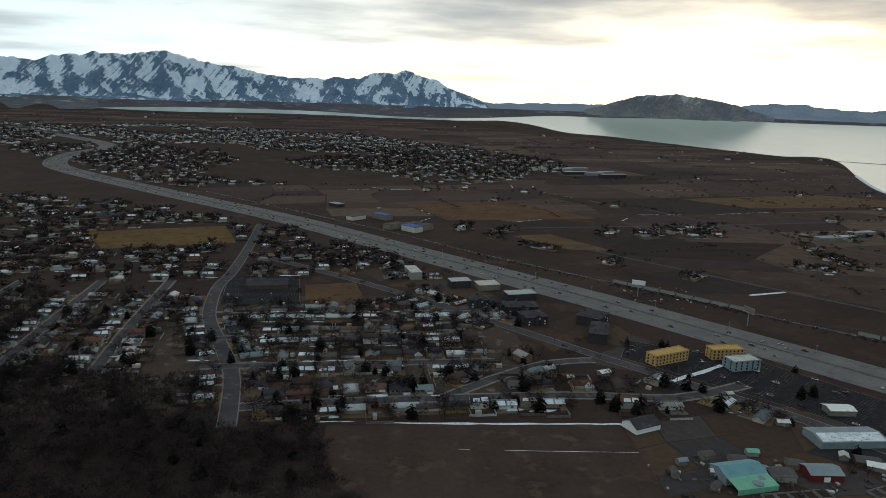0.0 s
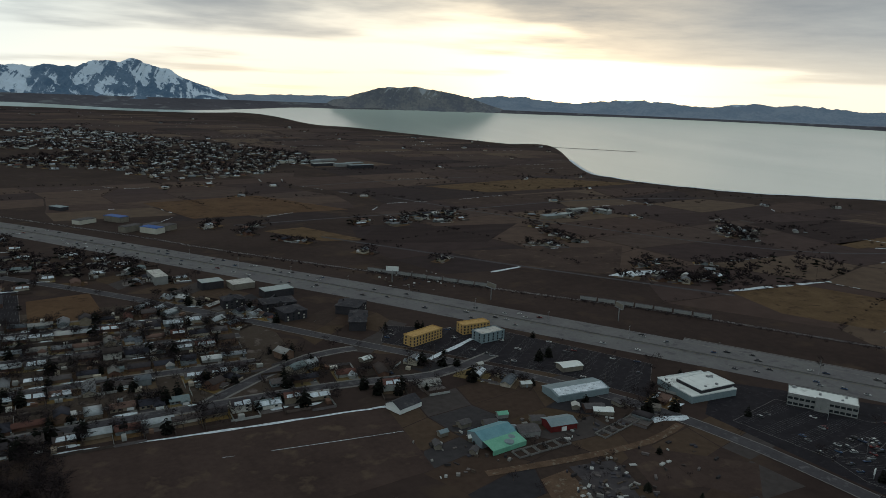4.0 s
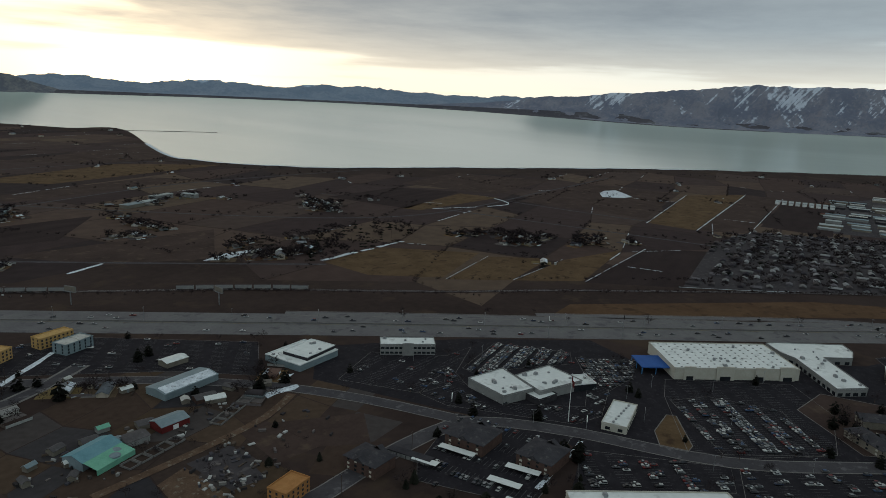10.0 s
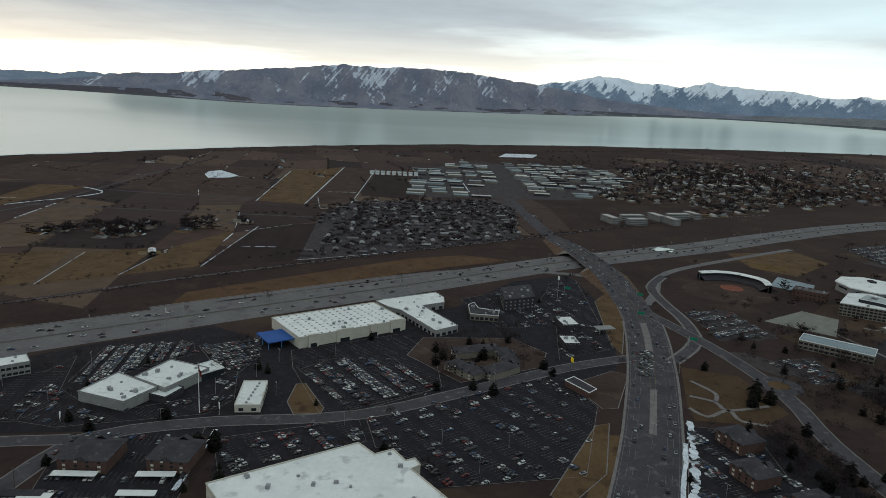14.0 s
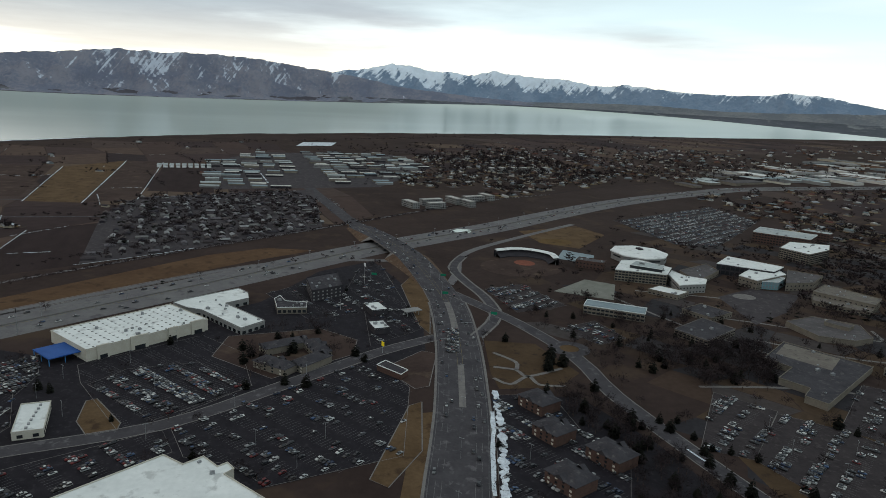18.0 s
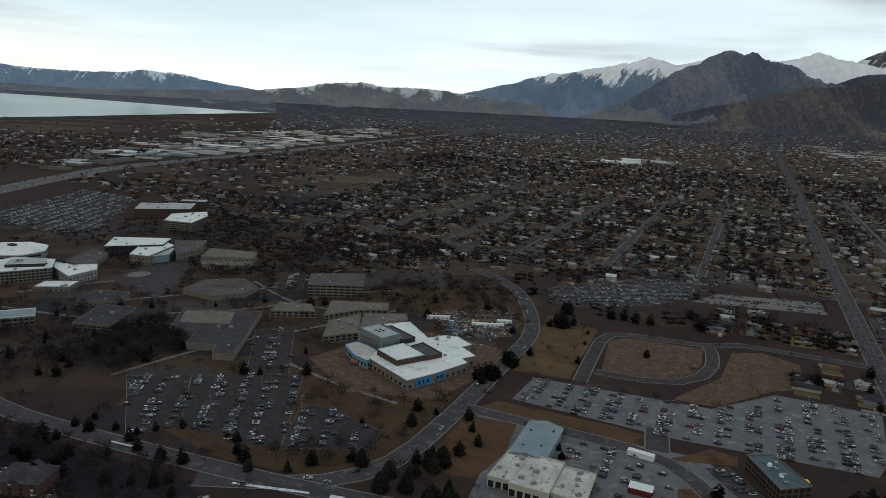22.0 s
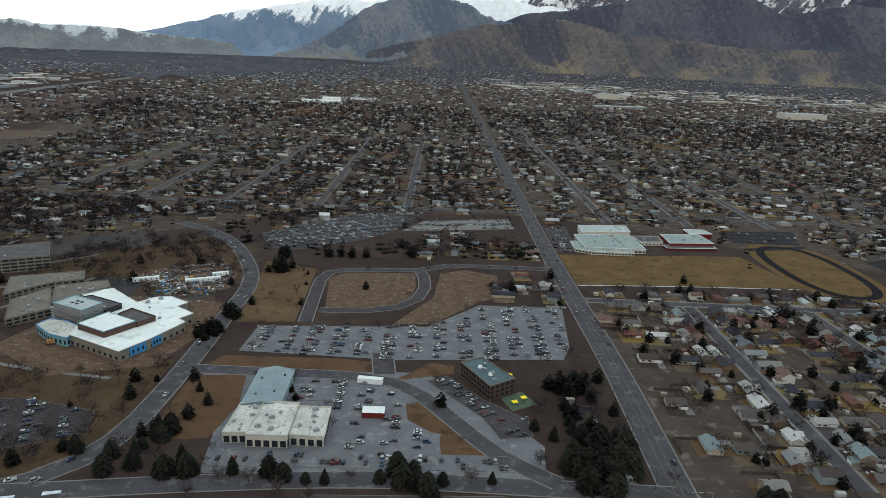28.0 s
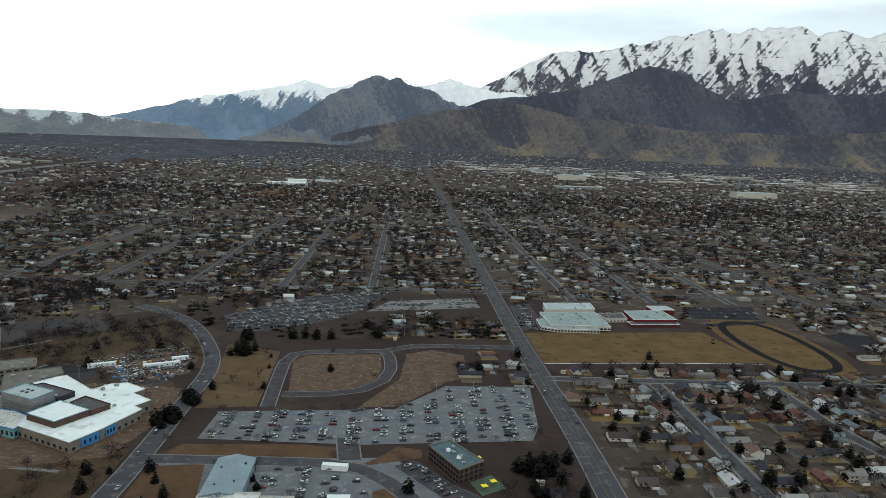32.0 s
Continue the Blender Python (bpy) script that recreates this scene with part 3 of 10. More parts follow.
WATER = water_stuff()
GROUND = surface("valley_ground", (0.025, 0.0178, 0.0150), (0.043, 0.0312, 0.0255), 120, 0.95, fine=14, spots=(0.050, 0.036, 0.025))
GARDEN = palette("garden_plots", [(0.108, 0.070, 0.032), (0.060, 0.041, 0.025), (0.140, 0.092, 0.036), (0.080, 0.053, 0.027), (0.036, 0.029, 0.023), (0.088, 0.066, 0.041), (0.128, 0.094, 0.044), (0.090, 0.082, 0.074), (0.050, 0.047, 0.046)], 0.95, island=True, wear=5)
TOWN = surface("town_ground", (0.038, 0.0300, 0.0222), (0.062, 0.0500, 0.038), 26, 0.95, fine=9, spots=(0.105, 0.090, 0.077))
FAR_ROOF = palette("far_flat_roof", [(0.42, 0.42, 0.41), (0.28, 0.28, 0.275), (0.50, 0.50, 0.49), (0.20, 0.20, 0.20), (0.36, 0.36, 0.355), (0.13, 0.13, 0.13)], 0.8, island=True)
TRAILER = palette("terrace_house_roof", [(0.032, 0.030, 0.034), (0.060, 0.056, 0.056), (0.105, 0.102, 0.104), (0.045, 0.040, 0.040), (0.22, 0.22, 0.225), (0.14, 0.137, 0.137), (0.07, 0.062, 0.058)], 0.8, island=True)
CAMPUS_GROUND = palette("campus_ground", [(0.046, 0.032, 0.023), (0.058, 0.041, 0.027), (0.038, 0.028, 0.022), (0.027, 0.0265, 0.0275), (0.052, 0.037, 0.023), (0.038, 0.0365, 0.036), (0.048, 0.043, 0.039)], 0.95, island=True, wear=14)
FIELD = palette("field_patchwork", [(0.048, 0.034, 0.029), (0.035, 0.025, 0.023), (0.068, 0.048, 0.036), (0.042, 0.030, 0.027), (0.056, 0.041, 0.033), (0.080, 0.059, 0.041), (0.028, 0.021, 0.020), (0.052, 0.036, 0.029)], 0.95, island=True, wear=60)
CLUTTER = palette("yard_materials", [(0.06, 0.052, 0.045), (0.11, 0.10, 0.09), (0.035, 0.033, 0.032), (0.20, 0.19, 0.18), (0.075, 0.060, 0.045), (0.34, 0.34, 0.335), (0.05, 0.05, 0.055)], 0.85, island=True)
FENCE = palette("garden_fence", [(0.060, 0.046, 0.036), (0.095, 0.077, 0.063), (0.045, 0.035, 0.029), (0.28, 0.28, 0.275), (0.07, 0.058, 0.048), (0.11, 0.10, 0.094)], 0.9, island=True)
# The blue-grey haze of distance is put into these three ground colours.
HAZY_LAND = surface("hazy_far_shore_land", (0.052, 0.053, 0.060), (0.080, 0.080, 0.086), 200, 0.95, fine=12, spots=(0.12, 0.125, 0.135))
HAZY_TOWN = surface("hazy_far_town_ground", (0.036, 0.038, 0.044), (0.060, 0.062, 0.068), 90, 0.95, fine=16, spots=(0.10, 0.10, 0.10))
HAZY_FROST = surface("hazy_frosted_far_fields", (0.055, 0.062, 0.070), (0.095, 0.105, 0.115), 260, 0.95, fine=10, spots=(0.16, 0.17, 0.175))

# ---- the land ----
def build_ground():
    rs = np.concatenate([np.linspace(0, 1500, 31), np.arange(1540, 5000, 40), np.geomspace(5000, 13000, 40)])
    az = np.radians(np.arange(0, 360, 1.0))
    A, R = np.meshgrid(az, rs)
    v = np.stack([R * np.sin(A), R * np.cos(A), np.zeros_like(R)], -1).reshape(-1, 3)
    n, k = len(az), len(rs)
    i, j = np.meshgrid(np.arange(n), np.arange(k - 1))
    f = np.stack([j * n + i, j * n + (i + 1) % n, (j + 1) * n + (i + 1) % n, (j + 1) * n + i], -1).reshape(-1, 4)[:, ::-1]
    ob = mesh_object("ground", fold(v), f, GROUND)
    tagged(ob, "brown winter valley floor of earth and dry grass", "ground", kind="structure")


build_ground()


def curve_through(knots, x):
    """Smooth curve through (place, value) knots."""
    kx, ky = np.array(knots, float).T
    m = np.gradient(ky, kx)
    i = np.clip(np.searchsorted(kx, x) - 1, 0, len(kx) - 2)
    h = kx[i + 1] - kx[i]
    t = np.clip((x - kx[i]) / h, 0, 1)
    return (2 * t ** 3 - 3 * t ** 2 + 1) * ky[i] + (t ** 3 - 2 * t ** 2 + t) * h * m[i] + (3 * t ** 2 - 2 * t ** 3) * ky[i + 1] + (t ** 3 - t ** 2) * h * m[i + 1]


LAKE_FAR = [(161, 7000), (164, 7500), (175, 7700), (184, 6600), (188, 6700), (192, 7600), (196, 9000), (199, 9000), (206, 10100), (213, 10200), (223, 11000), (234, 10800), (240, 9850),
            (250, 8040), (255, 7300), (268.6, 7320), (281.6, 8700), (294.7, 11800), (305.6, 10400), (313.8, 8300), (321.3, 6950), (323, 6905)]

LAKE_NEAR = [(161, 6900), (164, 6500), (175, 6500), (184, 6050), (188, 6050), (192, 6300), (196.5, 4600), (200, 4280), (205, 3780), (212.5, 3300), (216.4, 3080),
            (217.3, 2600), (218.5, 2210), (221, 2020), (225.5, 1915), (232, 1895), (240, 2000), (249, 2150), (259.6, 2420), (271, 2770), (282, 3150), (296.5, 3820),
            (310, 4815), (321.5, 6600), (323, 6900)]


def build_lake():
    near = LAKE_NEAR
    far = LAKE_FAR
    az = np.arange(161, 323.01, 0.4)
    a, b = curve_through(near, az), curve_through(far, az)
    a = a * (1 + 0.006 * fractal(az * 0.9, az * 0 + 3.3, 5, 4))
    b = np.maximum(b, a + 60)
    u = np.linspace(0, 1, 40) ** 1.4
    R = a[None] + (b - a)[None] * u[:, None]
    A = np.radians(az)[None] + 0 * R
    v = np.stack([R * np.sin(A), R * np.cos(A), 0 * R], -1).reshape(-1, 3)
    q = fold(v)
    q[:, 2] += 0.5
    n = len(az)
    i, j = np.meshgrid(np.arange(n - 1), np.arange(39))
    f = np.stack([j * n + i, (j + 1) * n + i, (j + 1) * n + i + 1, j * n + i + 1], -1).reshape(-1, 4)
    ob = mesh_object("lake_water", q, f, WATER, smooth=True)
    tagged(ob, "wide calm lake reflecting the pale evening sky", "lake", kind="structure")
    # pale ice and foam along the near shore
    rim = [(R0_, A_) for R0_, A_ in zip(a, np.radians(az)) if 217.2 < math.degrees(A_) < 262]
    L = np.array([[r * math.sin(t), r * math.cos(t), 0] for r, t in rim])
    rv, rf = ribbon(L, 7, -5, 0.9)
    tagged(mesh_object("shore_ice", rv, rf, SNOW), "pale strip of ice along the lake shore", "ice", kind="structure")
    L = smooth_line([(3190 * math.sin(radians(t)), 3190 * math.cos(radians(t)), 0) for t in (212.6, 216, 219, 222.5)], 40)
    rv, rf = ribbon(L, 12, -10, 1.0)
    tagged(mesh_object("breakwater", rv, rf, SOIL_DARK), "long dark breakwater reaching into the lake", "breakwater", kind="structure")


build_lake()


def folded(r):
    return R0 + REACH * (1 - np.exp(-(r - R0) / REACH))


def shore(az):
    return folded(curve_through(LAKE_FAR, az))


def gradient(x, y, seed):
    """Smooth gradient noise, about -1 to 1."""
    xi, yi = np.floor(x).astype(np.int64), np.floor(y).astype(np.int64)
    fx, fy = x - xi, y - yi
    u, w = fx * fx * fx * (fx * (fx * 6 - 15) + 10), fy * fy * fy * (fy * (fy * 6 - 15) + 10)

    def corner(a, b):
        n = ((xi + a) * 374761393 + (yi + b) * 668265263 + seed * 982451653) & 0x7FFFFFFF
        n = ((n ^ (n >> 13)) * 1274126177) & 0x7FFFFFFF
        t = ((n ^ (n >> 16)) & 0xFFFF) / 65536.0 * 2 * np.pi
        return np.cos(t) * (fx - a) + np.sin(t) * (fy - b)
    return 1.5 * ((corner(0, 0) * (1 - u) + corner(1, 0) * u) * (1 - w) + (corner(0, 1) * (1 - u) + corner(1, 1) * u) * w)


def ribbed(X, Y, spacing, seed):
    """Sharp branching ribs, 0 in the hollows and 1 along the tops; each finer set runs aslant to the one that bears it."""
    total, weight, amp, norm = 0, 1.0, 1.0, 0
    for k, (turn, stretch) in enumerate(((34, 1.5), (-40, 1.4), (62, 1.3), (-22, 1.3), (45, 1.1), (-55, 1.0))):
        c, q = math.cos(radians(turn)), math.sin(radians(turn))
        size = spacing / 1.9 ** k
        x, y = (X * c - Y * q) / size, (X * q + Y * c) / (size * stretch)
        bend = 0.35 * gradient(x * 0.7 + 3.1, y * 0.7, seed + 50 + k)
        r = 1 - np.minimum(np.abs(gradient(x + bend, y + bend * 0.5, seed + k)) * 1.7, 1.0)
        r = r * (0.4 + 0.6 * r)
        total = total + amp * r * weight
        norm += amp * (1.0 if k == 0 else 0.75)
        weight = np.clip(r * 1.3 + 0.15, 0, 1)
        amp *= 0.55
    return np.clip(total / norm, 0, 1.15)


def carved(crest_z, foot_z, rows, cell, depth, seed, power, carve, steep, spacing, crags):
    """Heights from crest to foot with ribs and ravines, and how hollow each place lies, 0 to 1."""
    c = np.linspace(1, 0, rows)[:, None]
    relief = np.maximum(crest_z - foot_z, 2.0)
    # distances measured along the slope
    X = np.arange(len(crest_z))[None] * cell + 0 * c
    Y = (1 - c) * np.hypot(depth, np.mean(relief)) + 0 * X
    env = np.clip((1 - c) * 5 + 0.06, 0, 1) * np.clip(c * 4.5, 0, 1)
    ribs = ribbed(X, Y, spacing, seed)
    ramp = relief * c ** power
    h = foot_z + ramp - env * np.minimum(carve * steep * spacing * np.minimum(relief / 260, 1.1), ramp * 0.85) * (1.0 - ribs)
    h = h + crags * relief * env * gradient(X / (spacing * 0.12), Y / (spacing * 0.05), seed + 9)
    h = np.maximum(h, foot_z - 0.5)
    h[0] = crest_z
    return h, np.clip(0.42 + 1.5 * (np.mean(ribs) - ribs), 0, 1)


def mountain_range(name, label, crest, foot, back, material, seed, spacing=260.0, rough=0.3, power=1.1, carve=0.55, steep=0.8, crags=0.006, rows=74, grain=0.085):
    """A ridge whose crest stands at (bearing, degrees above eye level) summits, falling to its foot in carved spurs."""
    a0, a1 = crest[0][0], crest[-1][0]
    az = np.arange(a0, a1 + 0.01, grain)
    kx, ky = np.array(crest, float).T
    el = 0.35 * curve_through(crest, az) + 0.65 * np.interp(az, kx, ky)
    for low, d in ((ky[0], az - a0), (ky[-1], a1 - az)):
        if low < 1.0:
            k = np.clip(d / 2.5, 0, 1)
            el = -1.7 + (el + 1.7) * k * k * (3 - 2 * k)
    el = el + rough * np.maximum(el + 1.4, 0.05) * 0.10 * fractal(az * 1.1, az * 0 + seed, seed, 6, 0.6)
    base = np.broadcast_to(foot(az) if callable(foot) else foot, az.shape) + 14 * fractal(az * 0.5, az * 0 + 2.0, seed + 5, 4)

    def floor_at(R):
        q = np.minimum(R, R0 + REACH * 0.985)
        return H * (1 - q / (R0 - REACH * np.log(np.maximum(1 - (q - R0) / REACH, 0.015)))) - 1.0

    top = H + np.tan(np.radians(el)) * back
    low = floor_at(base)
    cell = math.radians(grain) * back
    Z, wet = carved(np.maximum(top, low + 1), low, rows, cell, float(np.mean(back - base)), seed, power, carve, steep, spacing, crags)
    R = back + (base - back)[None] * np.linspace(0, 1, rows)[:, None]
    # far side, falling away behind the crest
    R = np.concatenate([(R[:1] + 60), R])
    Z = np.concatenate([Z[:1] - np.maximum(0.35 * (Z[:1] - low), 4), Z])
    wet = np.concatenate([wet[:1], wet])
    t = np.radians(az)[None] + 0 * R
    v = np.stack([R * np.sin(t), R * np.cos(t), Z], -1).reshape(-1, 3)
    n = len(az)
    i, j = np.meshgrid(np.arange(n - 1), np.arange(rows))
    f = np.stack([j * n + i, j * n + i + 1, (j + 1) * n + i + 1, (j + 1) * n + i], -1).reshape(-1, 4)
    ob = mesh_object(name, v, f, material, smooth=True)
    ob.data.attributes.new("gully", "FLOAT", "POINT").data.foreach_set("value", wet.ravel().astype(np.float32))
    tagged(ob, label, "mountain", "mountains round the valley", "structure")


# Blue distance haze is mixed into these rock, scrub and snow colours.
HAZY_ROCK_SOUTH = mountain_stuff("hazy_rock_south", (0.080, 0.128, 0.195), (0.118, 0.170, 0.242), -60, 880, (0.50, 0.58, 0.68), 0.8, lee=(-0.95, -0.2, 0.1), aspect=0.45, gully=0.4, bearing=170, strokes=2.2)
HAZY_ROCK_ISLE = mountain_stuff("hazy_rock_isle", (0.105, 0.112, 0.135), (0.165, 0.163, 0.168), 190, 330, (0.30, 0.32, 0.35), 0.6, lee=(-0.9, 0.4, 0.1), aspect=0.5, gully=0.4, bearing=205, strokes=1.6)
HAZY_ROCK_FAR = mountain_stuff("hazy_rock_far", (0.15, 0.19, 0.25), (0.19, 0.228, 0.285), 212, 250, (0.36, 0.43, 0.52), 0.6, lee=(-0.6, 0.7, 0), aspect=0.6, gully=0.4)
HAZY_ROCK_WEST = mountain_stuff("hazy_rock_west", (0.128, 0.140, 0.186), (0.185, 0.186, 0.220), 215, 520, (0.46, 0.50, 0.58), 0.6, lee=(-0.1, 0.95, 0.0), aspect=0.6, gully=0.35, bearing=265, strokes=2.0)
HAZY_ROCK_NW = mountain_stuff("hazy_rock_northwest", (0.135, 0.19, 0.265), (0.18, 0.235, 0.31), 222, 330, (0.64, 0.71, 0.79), 0.6, lee=(0.45, 0.88, 0.0), aspect=0.5, gully=0.3, bearing=300, strokes=1.6)
HAZY_ROCK_HILLS = mountain_stuff("hazy_rock_hills", (0.115, 0.125, 0.14), (0.165, 0.17, 0.175), 200, 290, (0.44, 0.47, 0.50), 0.8, lee=(0.8, 0.5, 0), aspect=0.6, gully=0.4)
HAZY_ROCK_NORTH = mountain_stuff("hazy_rock_north", (0.11, 0.16, 0.23), (0.145, 0.195, 0.265), 330, 450, (0.74, 0.78, 0.82), 0.6, lee=(-0.9, 0.3, 0.1), aspect=0.3, gully=0.4, bearing=352, strokes=1.4)
HAZY_ROCK_PEAK = mountain_stuff("hazy_rock_dark_peak", (0.125, 0.148, 0.19), (0.18, 0.186, 0.206), 2000, 2400, bush=(0.088, 0.112, 0.155), grass=(0.16, 0.148, 0.132), grass_top=205.0)
HAZY_ROCK_HIGH = mountain_stuff("hazy_rock_high", (0.055, 0.058, 0.082), (0.105, 0.104, 0.125), 400, 940, (0.66, 0.69, 0.73), 0.75, lee=(-0.9, 0.35, 0.1), aspect=0.4, bands=3.5, gully=0.45, bearing=20, strokes=2.4)
HAZY_ROCK_SLOPE = mountain_stuff("hazy_rock_slope", (0.070, 0.075, 0.100), (0.102, 0.105, 0.126), 2000, 2400, bush=(0.052, 0.059, 0.084))
HAZY_ROCK_FOOT = mountain_stuff("hazy_rock_foothill", (0.094, 0.090, 0.098), (0.142, 0.126, 0.112), 2000, 2400, bush=(0.056, 0.060, 0.078), grass=(0.165, 0.136, 0.098), grass_top=172.0)

mountain_range("mountain_south", "snow-covered mountain range at the valley's south end, tinted blue for haze",
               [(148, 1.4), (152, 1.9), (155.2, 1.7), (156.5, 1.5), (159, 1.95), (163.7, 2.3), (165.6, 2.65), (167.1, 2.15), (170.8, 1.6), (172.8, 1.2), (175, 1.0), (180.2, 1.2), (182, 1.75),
                (183, 1.6), (184, 1.8), (185.6, 1.3), (187.4, 0.5), (189.7, -0.25), (192, -0.6)], 4020, 4420, HAZY_ROCK_SOUTH, 3, 150, 0.35, carve=0.6, power=1.15)
mountain_range("mountain_far_south", "low ridge far off behind the lake, paled for haze", [(187, -0.5), (191.5, -0.45), (198.6, -0.3), (204, -0.4), (209, -0.15), (210.5, 0.15), (214.5, 0.05), (217.4, -0.15), (220.6, 0.22),
               (223.7, 0.2), (227.3, 0.0), (231, 0.3), (234, 0.25), (238, 0.04), (241.4, -0.05), (246.5, 0.05), (252, -0.3)], 4240, 4560, HAZY_ROCK_FAR, 8, 180, 0.5, rows=36, grain=0.11)
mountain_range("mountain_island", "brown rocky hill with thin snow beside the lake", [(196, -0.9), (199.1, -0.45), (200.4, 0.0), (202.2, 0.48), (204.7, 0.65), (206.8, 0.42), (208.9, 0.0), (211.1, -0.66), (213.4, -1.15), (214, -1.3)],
               3990, 4080, HAZY_ROCK_ISLE, 15, 150, 0.35, carve=0.6, rows=60, power=1.0)
mountain_range("mountain_west", "long mountain ridge with snowy gullies across the lake, haze-tinted purple-grey", [(236, -0.95), (240, -0.75), (244, -0.43), (246.4, -0.1), (248.5, 0.22), (251, 0.36), (253.6, 0.68), (257, 0.92), (259.4, 1.2),
               (262.1, 1.52), (264, 1.65), (268.3, 1.6), (272.8, 1.62), (275, 1.3), (279.3, 0.9), (281.4, 0.5), (285.5, -0.1), (289.3, -0.35), (294, -0.6), (299, -0.85)], shore, 4230, HAZY_ROCK_WEST, 22, 190, 0.25, carve=0.5, power=1.25)
mountain_range("mountain_northwest", "distant range with snowy summits, tinted blue for haze", [(276, 0.5), (279, 0.93), (281.4, 1.3), (283.2, 1.68), (285.3, 1.7), (287.6, 1.35), (289.4, 1.2), (291.7, 1.6), (294.5, 1.3), (297.5, 1.17), (300.2, 0.83),
               (302.3, 1.07), (305.4, 0.8), (308.7, 0.68), (311.2, 0.74), (313.2, 0.98), (315.6, 0.92), (317.5, 0.62), (319.3, 0.32), (322, -0.05), (326, -0.4)], 4280, 4560, HAZY_ROCK_NW, 31, 190, 0.3, rows=52)
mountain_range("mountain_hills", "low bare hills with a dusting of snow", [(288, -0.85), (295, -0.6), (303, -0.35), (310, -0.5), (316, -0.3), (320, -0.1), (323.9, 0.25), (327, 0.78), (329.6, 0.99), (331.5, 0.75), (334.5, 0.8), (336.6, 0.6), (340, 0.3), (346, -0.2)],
               4050, 4250, HAZY_ROCK_HILLS, 41, 200, 0.25, rows=46, steep=0.6)
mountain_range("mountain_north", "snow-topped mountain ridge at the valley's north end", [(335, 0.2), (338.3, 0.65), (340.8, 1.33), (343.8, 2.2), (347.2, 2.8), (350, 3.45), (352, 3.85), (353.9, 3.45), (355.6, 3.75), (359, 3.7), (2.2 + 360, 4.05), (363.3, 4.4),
               (365.3, 3.9), (370, 3.4)], 4340, 4600, HAZY_ROCK_NORTH, 51, 260, 0.2, carve=0.4)
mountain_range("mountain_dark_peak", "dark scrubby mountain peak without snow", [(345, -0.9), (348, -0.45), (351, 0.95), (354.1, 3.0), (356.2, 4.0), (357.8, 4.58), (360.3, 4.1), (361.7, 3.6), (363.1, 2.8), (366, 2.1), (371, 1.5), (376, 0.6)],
               4060, 4240, HAZY_ROCK_PEAK, 61, 330, 0.35, carve=0.6, power=1.05, rows=84)
mountain_range("mountain_high", "great snow-covered mountain wall with rocky cliff bands", [(363, 2.5), (365.7, 3.95), (367.9, 5.1), (370.1, 6.3), (372.2, 6.95), (374.8, 6.87), (377.3, 7.44), (379.8, 7.93), (381.8, 8.17), (383.7, 8.54), (384.9, 8.28),
               (386.4, 8.57), (388.9, 8.58), (390.1, 7.98), (391.8, 8.11), (393.2, 7.7), (394.1, 7.88), (397, 7.4), (402, 7.6), (410, 6.5)], 4330, 4750, HAZY_ROCK_HIGH, 71, 130, 0.14, carve=1.0, power=1.0, steep=0.9, rows=110)
mountain_range("mountain_slope", "dark wooded mountain shoulder below the snow", [(362, 1.2), (365.7, 2.9), (370.2, 3.5), (374.6, 4.4), (378.7, 5.95), (381.2, 5.4), (384.6, 3.5), (388.7, 4.1), (392.3, 3.9), (396, 4.3), (402, 3.9), (410, 3.5)],
               4130, 4320, HAZY_ROCK_SLOPE, 81, 420, 0.12, carve=0.5, steep=0.5)
mountain_range("mountain_foothill", "dry brown foothills above the town", [(352, -0.8), (356, 0.3), (360, 1.3), (363.1, 2.1), (365.4, 2.35), (368, 2.9), (372.6, 2.0), (376.9, 1.7), (383.2, 1.1), (389, 1.1), (394.9, 1.45), (402, 1.3), (410, 1.0)],
               3950, 4130, HAZY_ROCK_FOOT, 91, 300, 0.3, carve=0.55, power=1.0, steep=0.6)


def build_far_floor():
    """Land beyond the lake and at the far valley ends, paled with painted haze."""
    for a0, a1, r0, mat, label in ((323, 420, 4600, HAZY_TOWN, "ground of the far town, tinted blue-grey for haze"), (283, 323, 0, HAZY_FROST, "far valley floor paled blue-grey for haze"),
                                   (161, 283, 0, HAZY_LAND, "land on the far lake shore, greyed for haze"), (130, 161, 7300, HAZY_FROST, "frost-pale and haze-tinted land at the valley's south end")):
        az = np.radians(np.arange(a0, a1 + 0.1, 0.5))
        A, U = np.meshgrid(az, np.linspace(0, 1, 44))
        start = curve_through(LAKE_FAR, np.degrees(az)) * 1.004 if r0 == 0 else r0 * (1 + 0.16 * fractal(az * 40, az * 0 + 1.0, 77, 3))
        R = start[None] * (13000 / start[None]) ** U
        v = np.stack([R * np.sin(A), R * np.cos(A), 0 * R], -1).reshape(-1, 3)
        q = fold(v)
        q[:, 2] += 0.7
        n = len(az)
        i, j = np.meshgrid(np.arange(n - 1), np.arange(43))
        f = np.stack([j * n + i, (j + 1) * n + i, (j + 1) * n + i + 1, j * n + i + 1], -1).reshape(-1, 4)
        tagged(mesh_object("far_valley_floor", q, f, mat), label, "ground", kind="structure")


build_far_floor()

# ---- roads ----
HWY = [(1671, -3555), (900, -2640), (842, -2211), (802, -1989), (700, -1795), (414, -1473), (123, -1161), (-52, -940), (-176, -780), (-263, -668), (-378, -509), (-492, -349), (-613, -175),
       (-729, -5), (-851, 166), (-906, 258), (-1000, 420), (-1100, 569), (-1236, 790), (-1367, 1082), (-1442, 1331), (-1505, 2053), (-1632, 3204), (-1786, 5198)]


